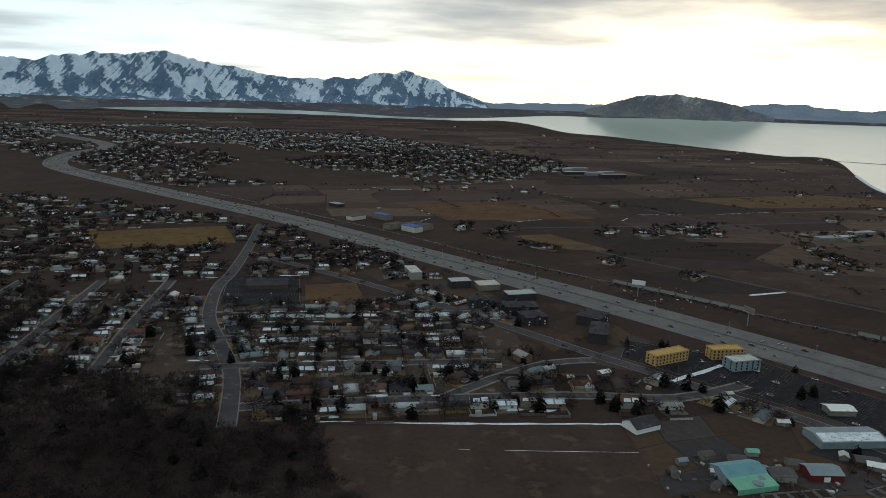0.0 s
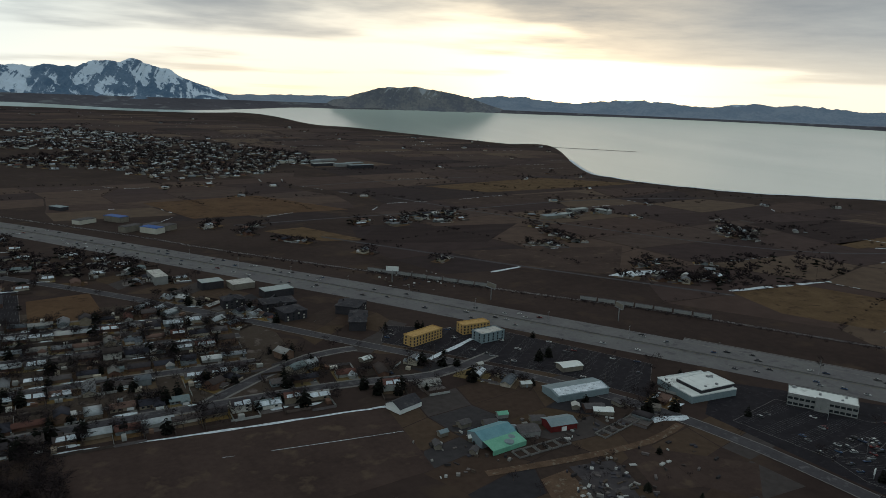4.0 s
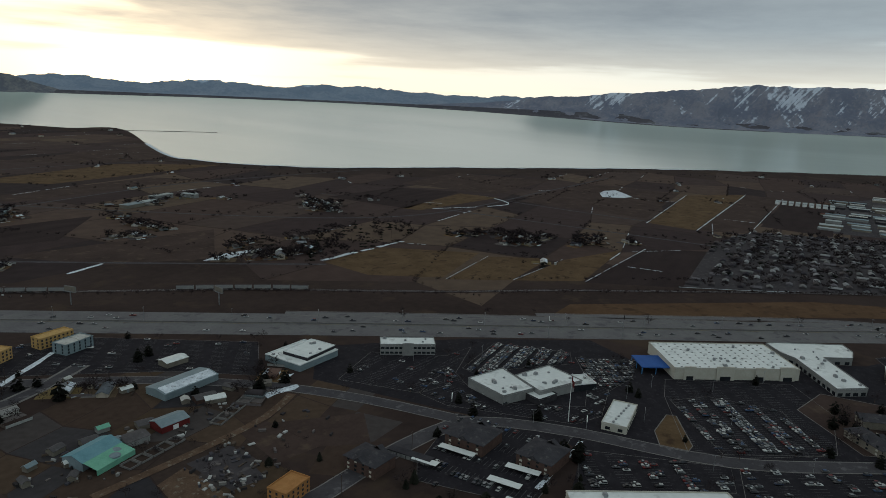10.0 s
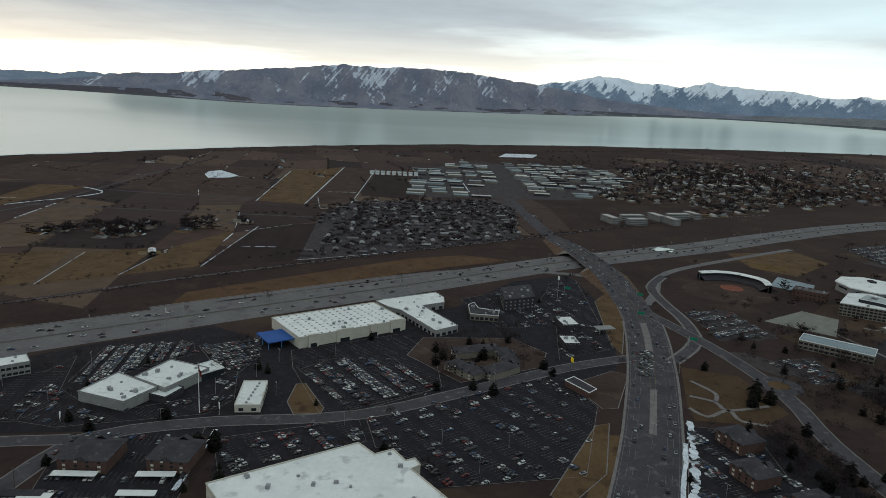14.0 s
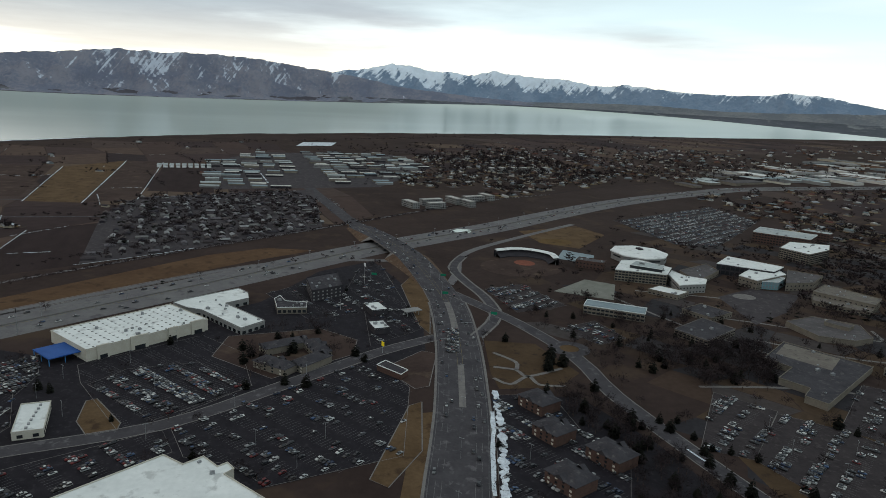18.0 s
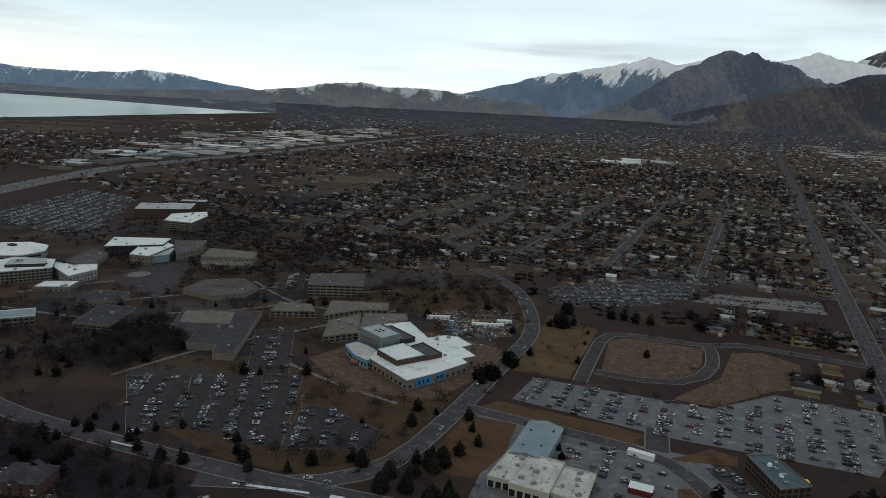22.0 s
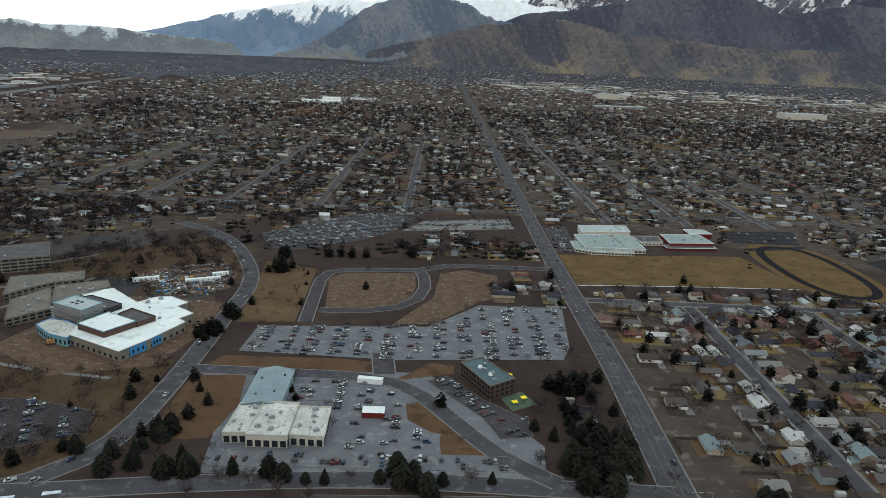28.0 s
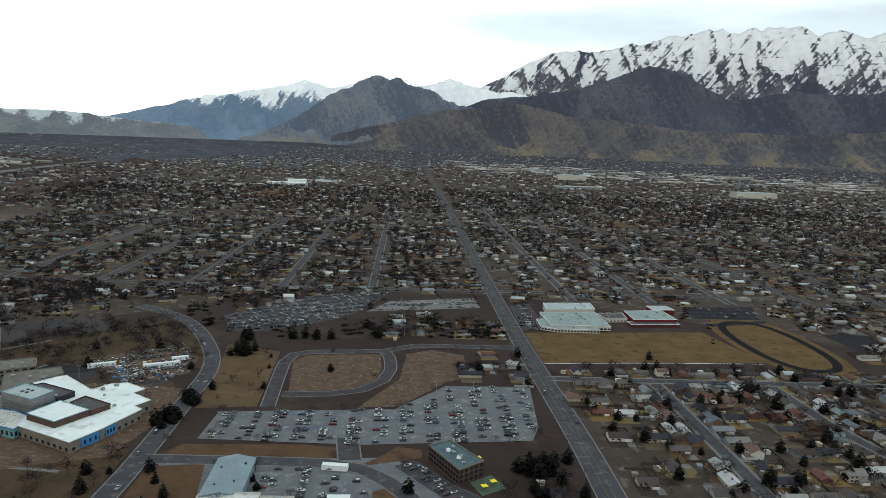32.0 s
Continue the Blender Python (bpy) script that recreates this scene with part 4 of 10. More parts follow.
def build_highway():
    L = smooth_line(HWY, 20)
    v, f = ribbon(L, 27, -31, 0.15)
    tagged(mesh_object("highway", v, f, HIGHWAY), "wide pale concrete freeway", "road", kind="structure")
    KEEP_OFF.append((L[:, :2], 41.0))
    stripes("lane_line", L, [s * o for s in (-1, 1) for o in (6.6, 10.3, 14.0, 17.7, 21.4)], 0.35, PAINT, 0.22, 2, "dashed white lane lines of the freeway")
    stripes("edge_line", L, [-27.5, 24.5], 0.35, PAINT, 0.22, None, "white edge lines of the freeway")
    stripes("edge_line", L, [-2.6, 2.6], 0.35, PAINT_YELLOW, 0.22, None, "yellow inner edge lines of the freeway")
    v, f = [], []
    n = normals(L)
    near = L[(np.hypot(L[:, 0], L[:, 1]) < 2500)]
    k = normals(near)
    s = Solid()
    for a, b in zip(near[:-1], near[1:]):
        d = b - a
        m = fold((a + b) / 2)[0]
        s.box(m[0], m[1], m[2] + 0.1, float(np.hypot(d[0], d[1])) * 1.02, 0.6, 1.1, math.degrees(math.atan2(d[1], d[0])))
    s.make("median_barrier", CONCRETE)
    tagged(bpy.data.objects["median_barrier"], "low concrete barrier along the freeway's middle", "barrier", kind="structure")
    return L


HWY_LINE = build_highway()

PKWY = [(-60, 40), (-180, 72), (-301, 116), (-358, 138), (-417, 159), (-523, 192), (-640, 219), (-760, 226), (-858, 220), (-960, 208), (-1054, 199), (-1375, 182), (-1700, 172), (-2050, 160)]


def build_parkway():
    L = smooth_line(PKWY, 12)
    d = np.hypot(L[:, 0] + 862, L[:, 1] - 219)
    L[:, 2] = 6.5 * np.clip(1 - (d - 55) / 130, 0, 1) ** 1.2
    w = np.where(L[:, 0] > -650, 19.0, np.where(L[:, 0] > -1000, 17.0, 11.0))
    n = normals(L)
    a, b = L.copy(), L.copy()
    a[:, :2] += n * w[:, None]
    b[:, :2] -= n * w[:, None]
    a[:, 2] += 0.18
    b[:, 2] += 0.18
    k = len(L)
    a2, b2 = a.copy(), b.copy()
    spread = (L[:, 2:3] * 1.8)
    over = d < 42
    a2[:, :2] += n * spread * (~over)[:, None]
    b2[:, :2] -= n * spread * (~over)[:, None]
    a2[:, 2], b2[:, 2] = np.where(over, a[:, 2] - 1.4, 0.0), np.where(over, b[:, 2] - 1.4, 0.0)
    v = fold(np.concatenate([a, b, a2, b2]))
    f = [(i + k, i + 1 + k, i + 1, i) for i in range(k - 1)]
    m = [0] * len(f)
    for i in range(k - 1):
        mm = 2 if over[i] or over[i + 1] else 1
        f += [(i, i + 1, i + 1 + 2 * k, i + 2 * k), (i + k, i + 3 * k, i + 1 + 3 * k, i + 1 + k)]
        m += [mm, mm]
    ob = mesh_object("parkway_road", v, f, [ROADWAY, SCRUB, CONCRETE], m)
    tagged(ob, "broad asphalt arterial road crossing the freeway on a bridge", "road", kind="structure")
    KEEP_OFF.append((L[:, :2], 23.0))
    E = L[(L[:, 0] > -1000)]
    stripes("parkway_lane_line", E, [-12.5, -9.0, 9.0, 12.5], 0.22, PAINT, 0.24, 2, "dashed white lane lines of the arterial road")
    stripes("parkway_edge_line", E, [-16.3, 16.3], 0.25, PAINT, 0.24, None, "white edge lines of the arterial road")
    stripes("parkway_centre_line", E[E[:, 0] < -470], [-2.0, 2.0], 0.2, PAINT_YELLOW, 0.24, None, "yellow centre lines of the arterial road")
    M = L[(L[:, 0] > -480) & (L[:, 0] < -395)]
    v, f = ribbon(M, 2.2, -2.6, 0.34)
    tagged(mesh_object("median_island", v, f, CONCRETE), "raised concrete median island", "traffic island", kind="structure")
    M = L[(L[:, 0] > -640) & (L[:, 0] < -545)]
    v, f = ribbon(M, 3.0, -3.0, 0.34)
    tagged(mesh_object("median_island", v, f, CONCRETE), "raised concrete median island", "traffic island", kind="structure")
    for side in (17.6, -19.4):
        S = L[(L[:, 0] > -640)]
        v, f = ribbon(S, side + 1.8, side, 0.3)
        tagged(mesh_object("pavement", v, f, CONCRETE), "concrete pavement along the arterial road", "pavement", kind="structure")
    return L


PKWY_LINE = build_parkway()
STREETS = []


def street(pts, width=10.0, material=ROADWAY, kerbs=True, label="grey asphalt town street", name="street", lift=0.17):
    lift += 0.006 * (len(STREETS) % 24)
    L = road(name, pts, width, material, lift, label, margin=2.5)
    STREETS.append((L, width))
    if kerbs and np.hypot(L[:, 0], L[:, 1]).min() < 1000:
        v, f = [], []
        for o in (width / 2 + 0.9, -width / 2):
            rv, rf = ribbon(L, o, o - 0.9, lift - 0.004)
            n = sum(len(q) for q in v)
            v.append(rv)
            f += [tuple(n + i for i in q) for q in rf]
        tagged(mesh_object("kerb", np.concatenate(v), f, CONCRETE), "pale concrete kerb and footpath", "kerb", kind="structure")
    return L


# ramps and links round the interchange
street([(-470, -430), (-560, -300), (-690, -100), (-790, 60), (-838, 150), (-850, 195)], 9, HIGHWAY, False, "concrete freeway ramp", "ramp")
street([(-905, 245), (-940, 330), (-1030, 500), (-1130, 660)], 9, HIGHWAY, False, "concrete freeway ramp", "ramp")
street([(-612, -238), (-700, -110), (-760, -20), (-800, 60), (-812, 130), (-800, 200)], 8, HIGHWAY, False, "concrete freeway ramp", "ramp")
street([(-690, 240), (-730, 262), (-800, 290), (-850, 330), (-930, 440), (-1010, 560)], 10, HIGHWAY, False, "concrete freeway ramp", "ramp")
street([(-530, 212), (-580, 250), (-640, 262), (-700, 262), (-760, 268), (-815, 300)], 9, ROADWAY, True, "curved campus road")
# the straight main road going north
MAIN = street([(122, 150), (125, 306), (127, 444), (124, 600), (122, 770), (122, 1299), (126, 2372), (130, 4200), (150, 9000)], 17, ROADWAY, True, "long straight main road running north")
stripes("main_road_line", MAIN[MAIN[:, 1] < 1300], [-2.0, 2.0], 0.2, PAINT_YELLOW, 0.25, None, "yellow centre lines of the main road")
# campus road and its neighbours
CAMPUS = street([(-250, 262), (-190, 292), (-166, 330), (-161, 380), (-160, 440), (-161, 520), (-162, 580), (-175, 636), (-212, 716), (-249, 762), (-300, 800)], 13, ROADWAY, True, "curving campus road")
street([(-660, 232), (-560, 262), (-470, 275), (-400, 268), (-303, 272), (-204, 281), (-113, 294), (-30, 302), (60, 300), (125, 298)], 13, ROADWAY, True, "two-lane road beside the campus")
street([(-158, 418), (-110, 417), (-45, 415), (-22, 408), (-5, 392), (15, 362), (38, 328), (66, 304)], 11, ROADWAY, True, "curving side road between car parks")
street([(-98, 505), (-103, 610), (-98, 632), (-84, 640), (-16, 648), (0, 658), (14, 667), (118, 668)], 10, ASPHALT_OLD, True, "grey new loop street")
street([(-92, 532), (-54, 534), (-30, 544), (-14, 566), (-8, 594), (-10, 630), (-14, 646)], 10, ASPHALT_OLD, True, "grey new loop street")
street([(-34, 452), (-30, 420)], 14, ASPHALT_OLD, True, "short car park driveway")
# commercial streets
street([(-190, -232), (-240, -212), (-300, -206), (-345, -198), (-372, -190), (-386, -165), (-400, -120), (-416, -33), (-459, 41), (-508, 119), (-535, 178)], 12, ROADWAY, True, "commercial street between car parks")
street([(-372, -195), (-362, -260), (-340, -330), (-300, -400), (-255, -455), (-200, -520), (-120, -620), (0, -760), (140, -900)], 11, ROADWAY, True, "frontage road beside the freeway")
street([(-190, -302), (-249, -296), (-304, -295), (-340, -305)], 6, SCRUB, False, "pale dirt track", "track")
# southern streets
street([(81, -440), (4, -446), (-147, -449), (-227, -441), (-290, -462)], 9, label="residential street")
street([(80, -412), (83, -440), (92, -500), (111, -560), (135, -635), (146, -731), (142, -800), (144, -959), (150, -1100)], 11, label="wide residential street")
for y in (-512, -575, -640):
    street([(118, y), (30, y - 2), (-110, y - 4)], 8, label="residential street")
for x in (190, 260, 340, 420):
    street([(x, -500), (x + 6, -600), (x + 10, -760)], 8, label="residential street")
street([(-60, -449), (-100, -480), (-150, -510), (-190, -515)], 8, label="residential street")
# northern grid
for x in (222, 328, 436, 545):
    street([(x, 306), (x, 400), (x, 577)] if x != 328 else [(x + 10, 434), (x, 483), (x - 3, 569)], 9, label="residential street")
    street([(x, 880), (x, 1300), (x, 2300)], 9, label="residential street")
street([(128, 580), (300, 577), (545, 575)], 9, label="residential street")
for y in (925, 1130, 1330, 1600, 1900, 2300, 2800):
    street([(-900, y), (-300, y), (122, y), (700, y), (1500, y)], 9, kerbs=False, label="residential street")
for x in (-640, -520, -400, -280, -160, -40):
    street([(x, 925), (x, 1330), (x, 2300)], 8, kerbs=False, label="residential street")
for x in (660, 780, 900, 1020):
    street([(x, 500), (x, 1330), (x, 2300)], 8, kerbs=False, label="residential street")
# country roads in the west
for pts in ([(-560, -1300), (-700, -1000), (-980, -640), (-1500, -580), (-1900, -560)], [(-300, -960), (-480, -720), (-640, -520)], [(-1100, -120), (-1100, -600), (-1090, -900)],
            [(-1240, -120), (-1260, -400), (-1290, -620)], [(-200, -1080), (-600, -1130), (-1000, -1180), (-1500, -1100)], [(-420, -1500), (-900, -1600), (-1500, -1500)]):
    street(pts, 6.5, ROADWAY, False, "narrow country road", "country_road")
RAIL = [(400, -1560), (-20, -1080), (-154, -909), (-382, -651), (-500, -521), (-570, -427), (-635, -339), (-713, -250), (-832, -91), (-891, -9), (-1000, 149), (-1222, 458), (-1325, 658), (-1500, 1000), (-1640, 1600), (-1800, 3000)]
RAIL_LINE = road("railway_bed", RAIL, 9, SOIL_DARK, 0.2, "dark railway bed beside the freeway", 25, 3)
stripes("rail", RAIL_LINE[np.hypot(RAIL_LINE[:, 0], RAIL_LINE[:, 1]) < 1500], [-2.2, -0.8, 0.8, 2.2], 0.2, STEEL, 0.4, None, "steel rails of the railway")

# ---- fields, lots and open ground ----
for name, poly, m, label in (
        ("ploughed_field", [(-763, -241), (-1005, -231), (-1072, -120), (-817, -138)], SOIL_DARK, "dark ploughed field with a snowy edge"),
        ("grass_field", [(-719, -310), (-858, -301), (-972, -257), (-768, -244)], GRASS_DRY, "dry yellow-brown hay field"),
        ("grass_field", [(-674, -372), (-810, -386), (-853, -318), (-716, -312)], GRASS_DRY, "dry brown pasture"),
        ("grass_field", [(-648, -531), (-761, -526), (-820, -406), (-676, -380), (-632, -453)], GRASS_DRY, "dry brown pasture"),
        ("ploughed_field", [(-1066, -862), (-1276, -848), (-1330, -714), (-1057, -675)], SOIL_DARK, "dark ploughed field"),
        ("grass_field", [(-1053, -683), (-1308, -702), (-1312, -612), (-1057, -647)], GRASS_DRY, "pale dry grass field"),
        ("grass_field", [(-1235, -285), (-1692, -308), (-1825, -199), (-1220, -202)], GRASS_DRY, "pale dry grass field"),
        ("bare_field", [(-1220, -198), (-1825, -195), (-1810, -120), (-1255, -124)], SOIL, "bare brown field"),
        ("ploughed_field", [(-1349, -114), (-1705, -110), (-1684, -4), (-1330, 0)], SOIL_DARK, "dark ploughed field"),
        ("rusty_verge", [(-612, -226), (-668, -224), (-848, -10), (-880, 60), (-862, 120), (-815, 40), (-753, -43), (-658, -173)], GRASS_RED, "rusty dry grass strip beside the freeway"),
        ("bare_field", [(-430, -822), (-700, -775), (-578, -640), (-479, -706)], SOIL, "bare brown field"),
        ("grass_field", [(-231, -1024), (-296, -1039), (-359, -918), (-294, -930)], GRASS_DRY, "small tan stubble field"),
        ("bare_field", [(-90, -1330), (-300, -1380), (-420, -1180), (-150, -1150)], GRASS_RED, "rusty brown field"),
        ("ploughed_field", [(-330, -900), (-400, -1000), (-650, -980), (-520, -860)], SOIL_DARK, "dark ploughed field"),
        ("bare_field", [(-620, -1250), (-1000, -1300), (-1050, -1220), (-640, -1170)], SOIL, "bare brown field"),
        ("grass_field", [(-700, -1450), (-1100, -1560), (-1300, -1400), (-800, -1330)], GRASS_DRY, "dry brown pasture"),
        ("grass_field", [(-1350, -880), (-1650, -900), (-1700, -650), (-1360, -640)], SOIL, "brown marshy pasture"),
        ("grass_field", [(-900, -1750), (-1500, -1950), (-1700, -1600), (-1100, -1600)], SOIL, "brown marshy pasture"),
        ("grass_field", [(-1300, -560), (-1700, -560), (-1720, -330), (-1280, -300)], SOIL, "brown weedy field"),
        ("field", [(25, -414), (-171, -402), (-166, -318), (-20, -300), (10, -340)], SOIL, "dark bare field bordered by a line of snow"),
        ("sports_field", [(133, 724), (336, 742), (356, 636), (134, 622)], LAWN, "brown winter playing field beside a school"),
        ("vacant_lot", [(-88, 538), (-54, 541), (-34, 550), (-20, 570), (-16, 596), (-18, 638), (-84, 632), (-96, 614)], SCRUB, "weedy vacant lot inside a loop street"),
        ("vacant_lot", [(-150, 500), (-106, 505), (-112, 640), (-165, 660), (-158, 600)], GRASS_DRY, "dry grass slope beside a road"),
        ("vacant_lot", [(0, 570), (6, 640), (30, 655), (60, 640), (60, 580), (40, 566), (0, 510), (-30, 508), (-20, 530)], SCRUB, "weedy vacant lot with rubble"),
        ("campus_lawn", [(-170, 300), (-250, 285), (-330, 300), (-330, 420), (-170, 430)], LAWN_BROWN, "brown winter lawn"),
        ("campus_lawn", [(-400, 600), (-250, 740), (-180, 660), (-172, 590), (-280, 590)], LAWN_BROWN, "dry brown lawn among bare trees"),
        ("verge", [(-150, 424), (-40, 422), (-34, 436), (-60, 441), (-140, 440)], GRASS_RED, "rusty dry grass verge"),
        ("verge", [(-12, 424), (-26, 410), (16, 424), (16, 436), (0, 440)], GRASS_RED, "rusty dry grass verge"),
        ("slope", [(-4, 385), (30, 335), (30, 318), (8, 318), (6, 345), (-12, 362), (-14, 380)], GRASS_RED, "rusty dry grass bank"),
        ("park", [(-455, 195), (-520, 215), (-505, 255), (-440, 262), (-420, 235), (-425, 190)], LAWN_BROWN, "small dry park with curved paths"),
        ("roadside", [(-300, 84), (-400, 122), (-400, 136), (-330, 116), (-300, 106)], GRASS_DRY, "dry grass bank beside the arterial road"),
):
    patch(name, poly, m, 0.07, label, "ground", keep=name not in ("campus_lawn", "park", "verge", "slope", "vacant_lot", "roadside"))

# ---- patterns for repeated things ----
def car_shape(kind):
    """Body, glass and wheels of a parked car, 4.6 m long, nose towards +x."""
    l, w, h = {"sedan": (4.7, 1.82, 1.45), "suv": (4.7, 1.9, 1.75), "pickup": (5.6, 1.98, 1.85)}[kind]
    a, b = l / 2, w / 2
    belt, sill = h * 0.58, 0.28
    side = [(-a, sill + 0.1), (-a, belt * 0.95), (-a * 0.86, belt), (a * 0.45, belt), (a * 0.93, belt * 0.82), (a, belt * 0.62), (a, sill)]
    body = Solid()
    n = len(side)
    pts = [(x, -b, z) for x, z in side] + [(x, b, z) for x, z in side]
    body.add(pts, [tuple(range(n)), tuple(range(2 * n - 1, n - 1, -1))] + [(i, n + i, n + (i + 1) % n, (i + 1) % n) for i in range(n)])
    r0, r1 = {"sedan": (-a * 0.42, a * 0.12), "suv": (-a * 0.80, a * 0.12), "pickup": (-a * 0.05, a * 0.32)}[kind]
    g0, g1 = {"sedan": (-a * 0.72, a * 0.42), "suv": (-a * 0.90, a * 0.42), "pickup": (-a * 0.16, a * 0.55)}[kind]
    glass = Solid()
    t = b * 0.80
    glass.add([(g0, -b * 0.96, belt), (g1, -b * 0.96, belt), (g1, b * 0.96, belt), (g0, b * 0.96, belt), (r0, -t, h - 0.03), (r1, -t, h - 0.03), (r1, t, h - 0.03), (r0, t, h - 0.03)],
              [(0, 1, 5, 4), (1, 2, 6, 5), (2, 3, 7, 6), (3, 0, 4, 7), (4, 5, 6, 7)])
    body.box((r0 + r1) / 2, 0, h - 0.035, (r1 - r0) * 1.04, t * 2.04, 0.06)
    if kind == "pickup":
        for s in (-1, 1):
            body.box(-a * 0.58, s * (b - 0.06), belt, a * 0.82, 0.12, 0.22)
        body.box(-a + 0.06, 0, belt, 0.12, w, 0.2)
    wheel = Solid()
    r = 0.34
    ring = [(r * math.cos(2 * math.pi * i / 8), r * math.sin(2 * math.pi * i / 8)) for i in range(8)]
    wheel.add([(x, -0.12, r + z) for x, z in ring] + [(x, 0.12, r + z) for x, z in ring],
              [tuple(range(7, -1, -1)), tuple(range(8, 16))] + [(i, (i + 1) % 8, 8 + (i + 1) % 8, 8 + i) for i in range(8)])
    return body, glass, wheel, a * 0.62, b * 0.9


def car_pattern(kind, label):
    body, glass, wheel, dx, dy = car_shape(kind)
    root = thing("car" if kind != "pickup" else "pickup_truck", 0, 0, 0, label, "car" if kind != "pickup" else "truck", "cars on the roads and car parks")
    body.make("body", CAR_PAINT, root)
    glass.make("cabin_glass", GLASS, root, "dark tinted glass")
    first = None
    for sx in (-1, 1):
        for sy in (-1, 1):
            if first is None:
                first = wheel.make("wheel", RUBBER, root)
                ob = first
            else:
                ob = new("wheel", first.data)
                ob.parent = root
            ob.location = (sx * dx, sy * dy, 0)
    return root


def car_block(kind):
    """The same car as plain arrays, for the joined far ones."""
    body, glass, wheel, dx, dy = car_shape(kind)
    s = Solid()
    s.add(body.v[:-8], [q for q in body.f if max(q) < len(body.v) - 8] if kind != "pickup" else [q for q in body.f[:9]], 0)
    s.add(glass.v, glass.f[:4], 1)
    k = len(s.v)
    s.add([glass.v[i] for i in (4, 5, 6, 7)], [(0, 1, 2, 3)], 0)
    return arrays(s)


def arrays(s):
    """Vertices, triangles and material numbers."""
    tri, mat = [], []
    for q, m in zip(s.f, s.m):
        for k in range(1, len(q) - 1):
            tri.append((q[0], q[k], q[k + 1]))
            mat.append(m)
    return np.array(s.v), np.array(tri), np.array(mat)


def strewn(name, patterns, places, mats, label, category, group=""):
    """Many copies joined into one mesh: places are (pattern, x, y, z, turn, size)."""
    V, F, M, n = [], [], [], 0
    for k, x, y, z, rot, size in places:
        v, f, m = patterns[k]
        c, s = math.cos(rot) * size, math.sin(rot) * size
        V.append(np.stack([v[:, 0] * c - v[:, 1] * s + x, v[:, 0] * s + v[:, 1] * c + y, v[:, 2] * size + z], 1))
        F.append(f + n)
        M.append(m)
        n += len(v)
    if not V:
        return
    V, F, M = fold(np.concatenate(V)), np.concatenate(F), np.concatenate(M)
    me = bpy.data.meshes.new(name)
    me.vertices.add(len(V))
    me.vertices.foreach_set("co", V.astype(np.float32).ravel())
    me.loops.add(len(F) * 3)
    me.loops.foreach_set("vertex_index", F.astype(np.int32).ravel())
    me.polygons.add(len(F))
    me.polygons.foreach_set("loop_start", np.arange(0, len(F) * 3, 3, dtype=np.int32))
    for m in mats:
        me.materials.append(m)
    me.polygons.foreach_set("material_index", M.astype(np.int32))
    me.update(calc_edges=True)
    ob = new(name, me)
    tagged(ob, label, category, group, "stuff")


def house_shape(kind):
    """Walls, roof and openings of a family house; the ridge runs along x and the street is towards -y."""
    L, W, h, rise = {"ranch": (17, 9.5, 3.0, 2.2), "long": (21, 8.5, 2.9, 1.9), "two": (13, 10, 5.6, 2.6), "ell": (15, 9, 3.0, 2.3), "hip": (16, 11, 3.0, 2.4)}[kind]
    wall, roof = Solid(), Solid()
    if kind == "hip":
        wall.box(0, 0, 0, L, W, h)
        roof.hip(0, 0, h, L, W, rise, 0.6)
        roof.box(0, 0, h - 0.18, L + 1.2, W + 1.2, 0.18)
    else:
        a, b = L / 2, W / 2
        wall.add([(-a, -b, 0), (a, -b, 0), (a, b, 0), (-a, b, 0), (-a, -b, h), (a, -b, h), (a, b, h), (-a, b, h), (-a, 0, h + rise), (a, 0, h + rise)],
                 [(0, 1, 5, 4), (2, 3, 7, 6), (1, 2, 6, 9, 5), (3, 0, 4, 8, 7)])
        roof.gable(0, 0, h, L, W, rise, 0.6, 0.22)
    if kind in ("ell", "two"):
        x0 = L / 2 - 3.2
        wall.add([(x0 - 3.2, -W / 2 - 4, 0), (x0 + 3.2, -W / 2 - 4, 0), (x0 + 3.2, -W / 2 + 1, 0), (x0 - 3.2, -W / 2 + 1, 0), (x0 - 3.2, -W / 2 - 4, 2.8), (x0 + 3.2, -W / 2 - 4, 2.8), (x0 + 3.2, -W / 2 + 1, 2.8),
                  (x0 - 3.2, -W / 2 + 1, 2.8), (x0, -W / 2 - 4, 4.3), (x0, -W / 2 + 1, 4.3)], [(0, 1, 5, 8, 4), (1, 2, 6, 5), (3, 0, 4, 7)])
        y0, y1 = -W / 2 - 4.5, -W / 2 + 2.0
        roof.add([(x0 - 3.8, y0, 2.6), (x0, y0, 4.45), (x0 + 3.8, y0, 2.6), (x0 - 3.8, y1, 2.6), (x0, y1, 4.45), (x0 + 3.8, y1, 2.6)], [(0, 1, 4, 3), (1, 2, 5, 4), (0, 2, 1)])
    return wall, roof, L, W, h, rise


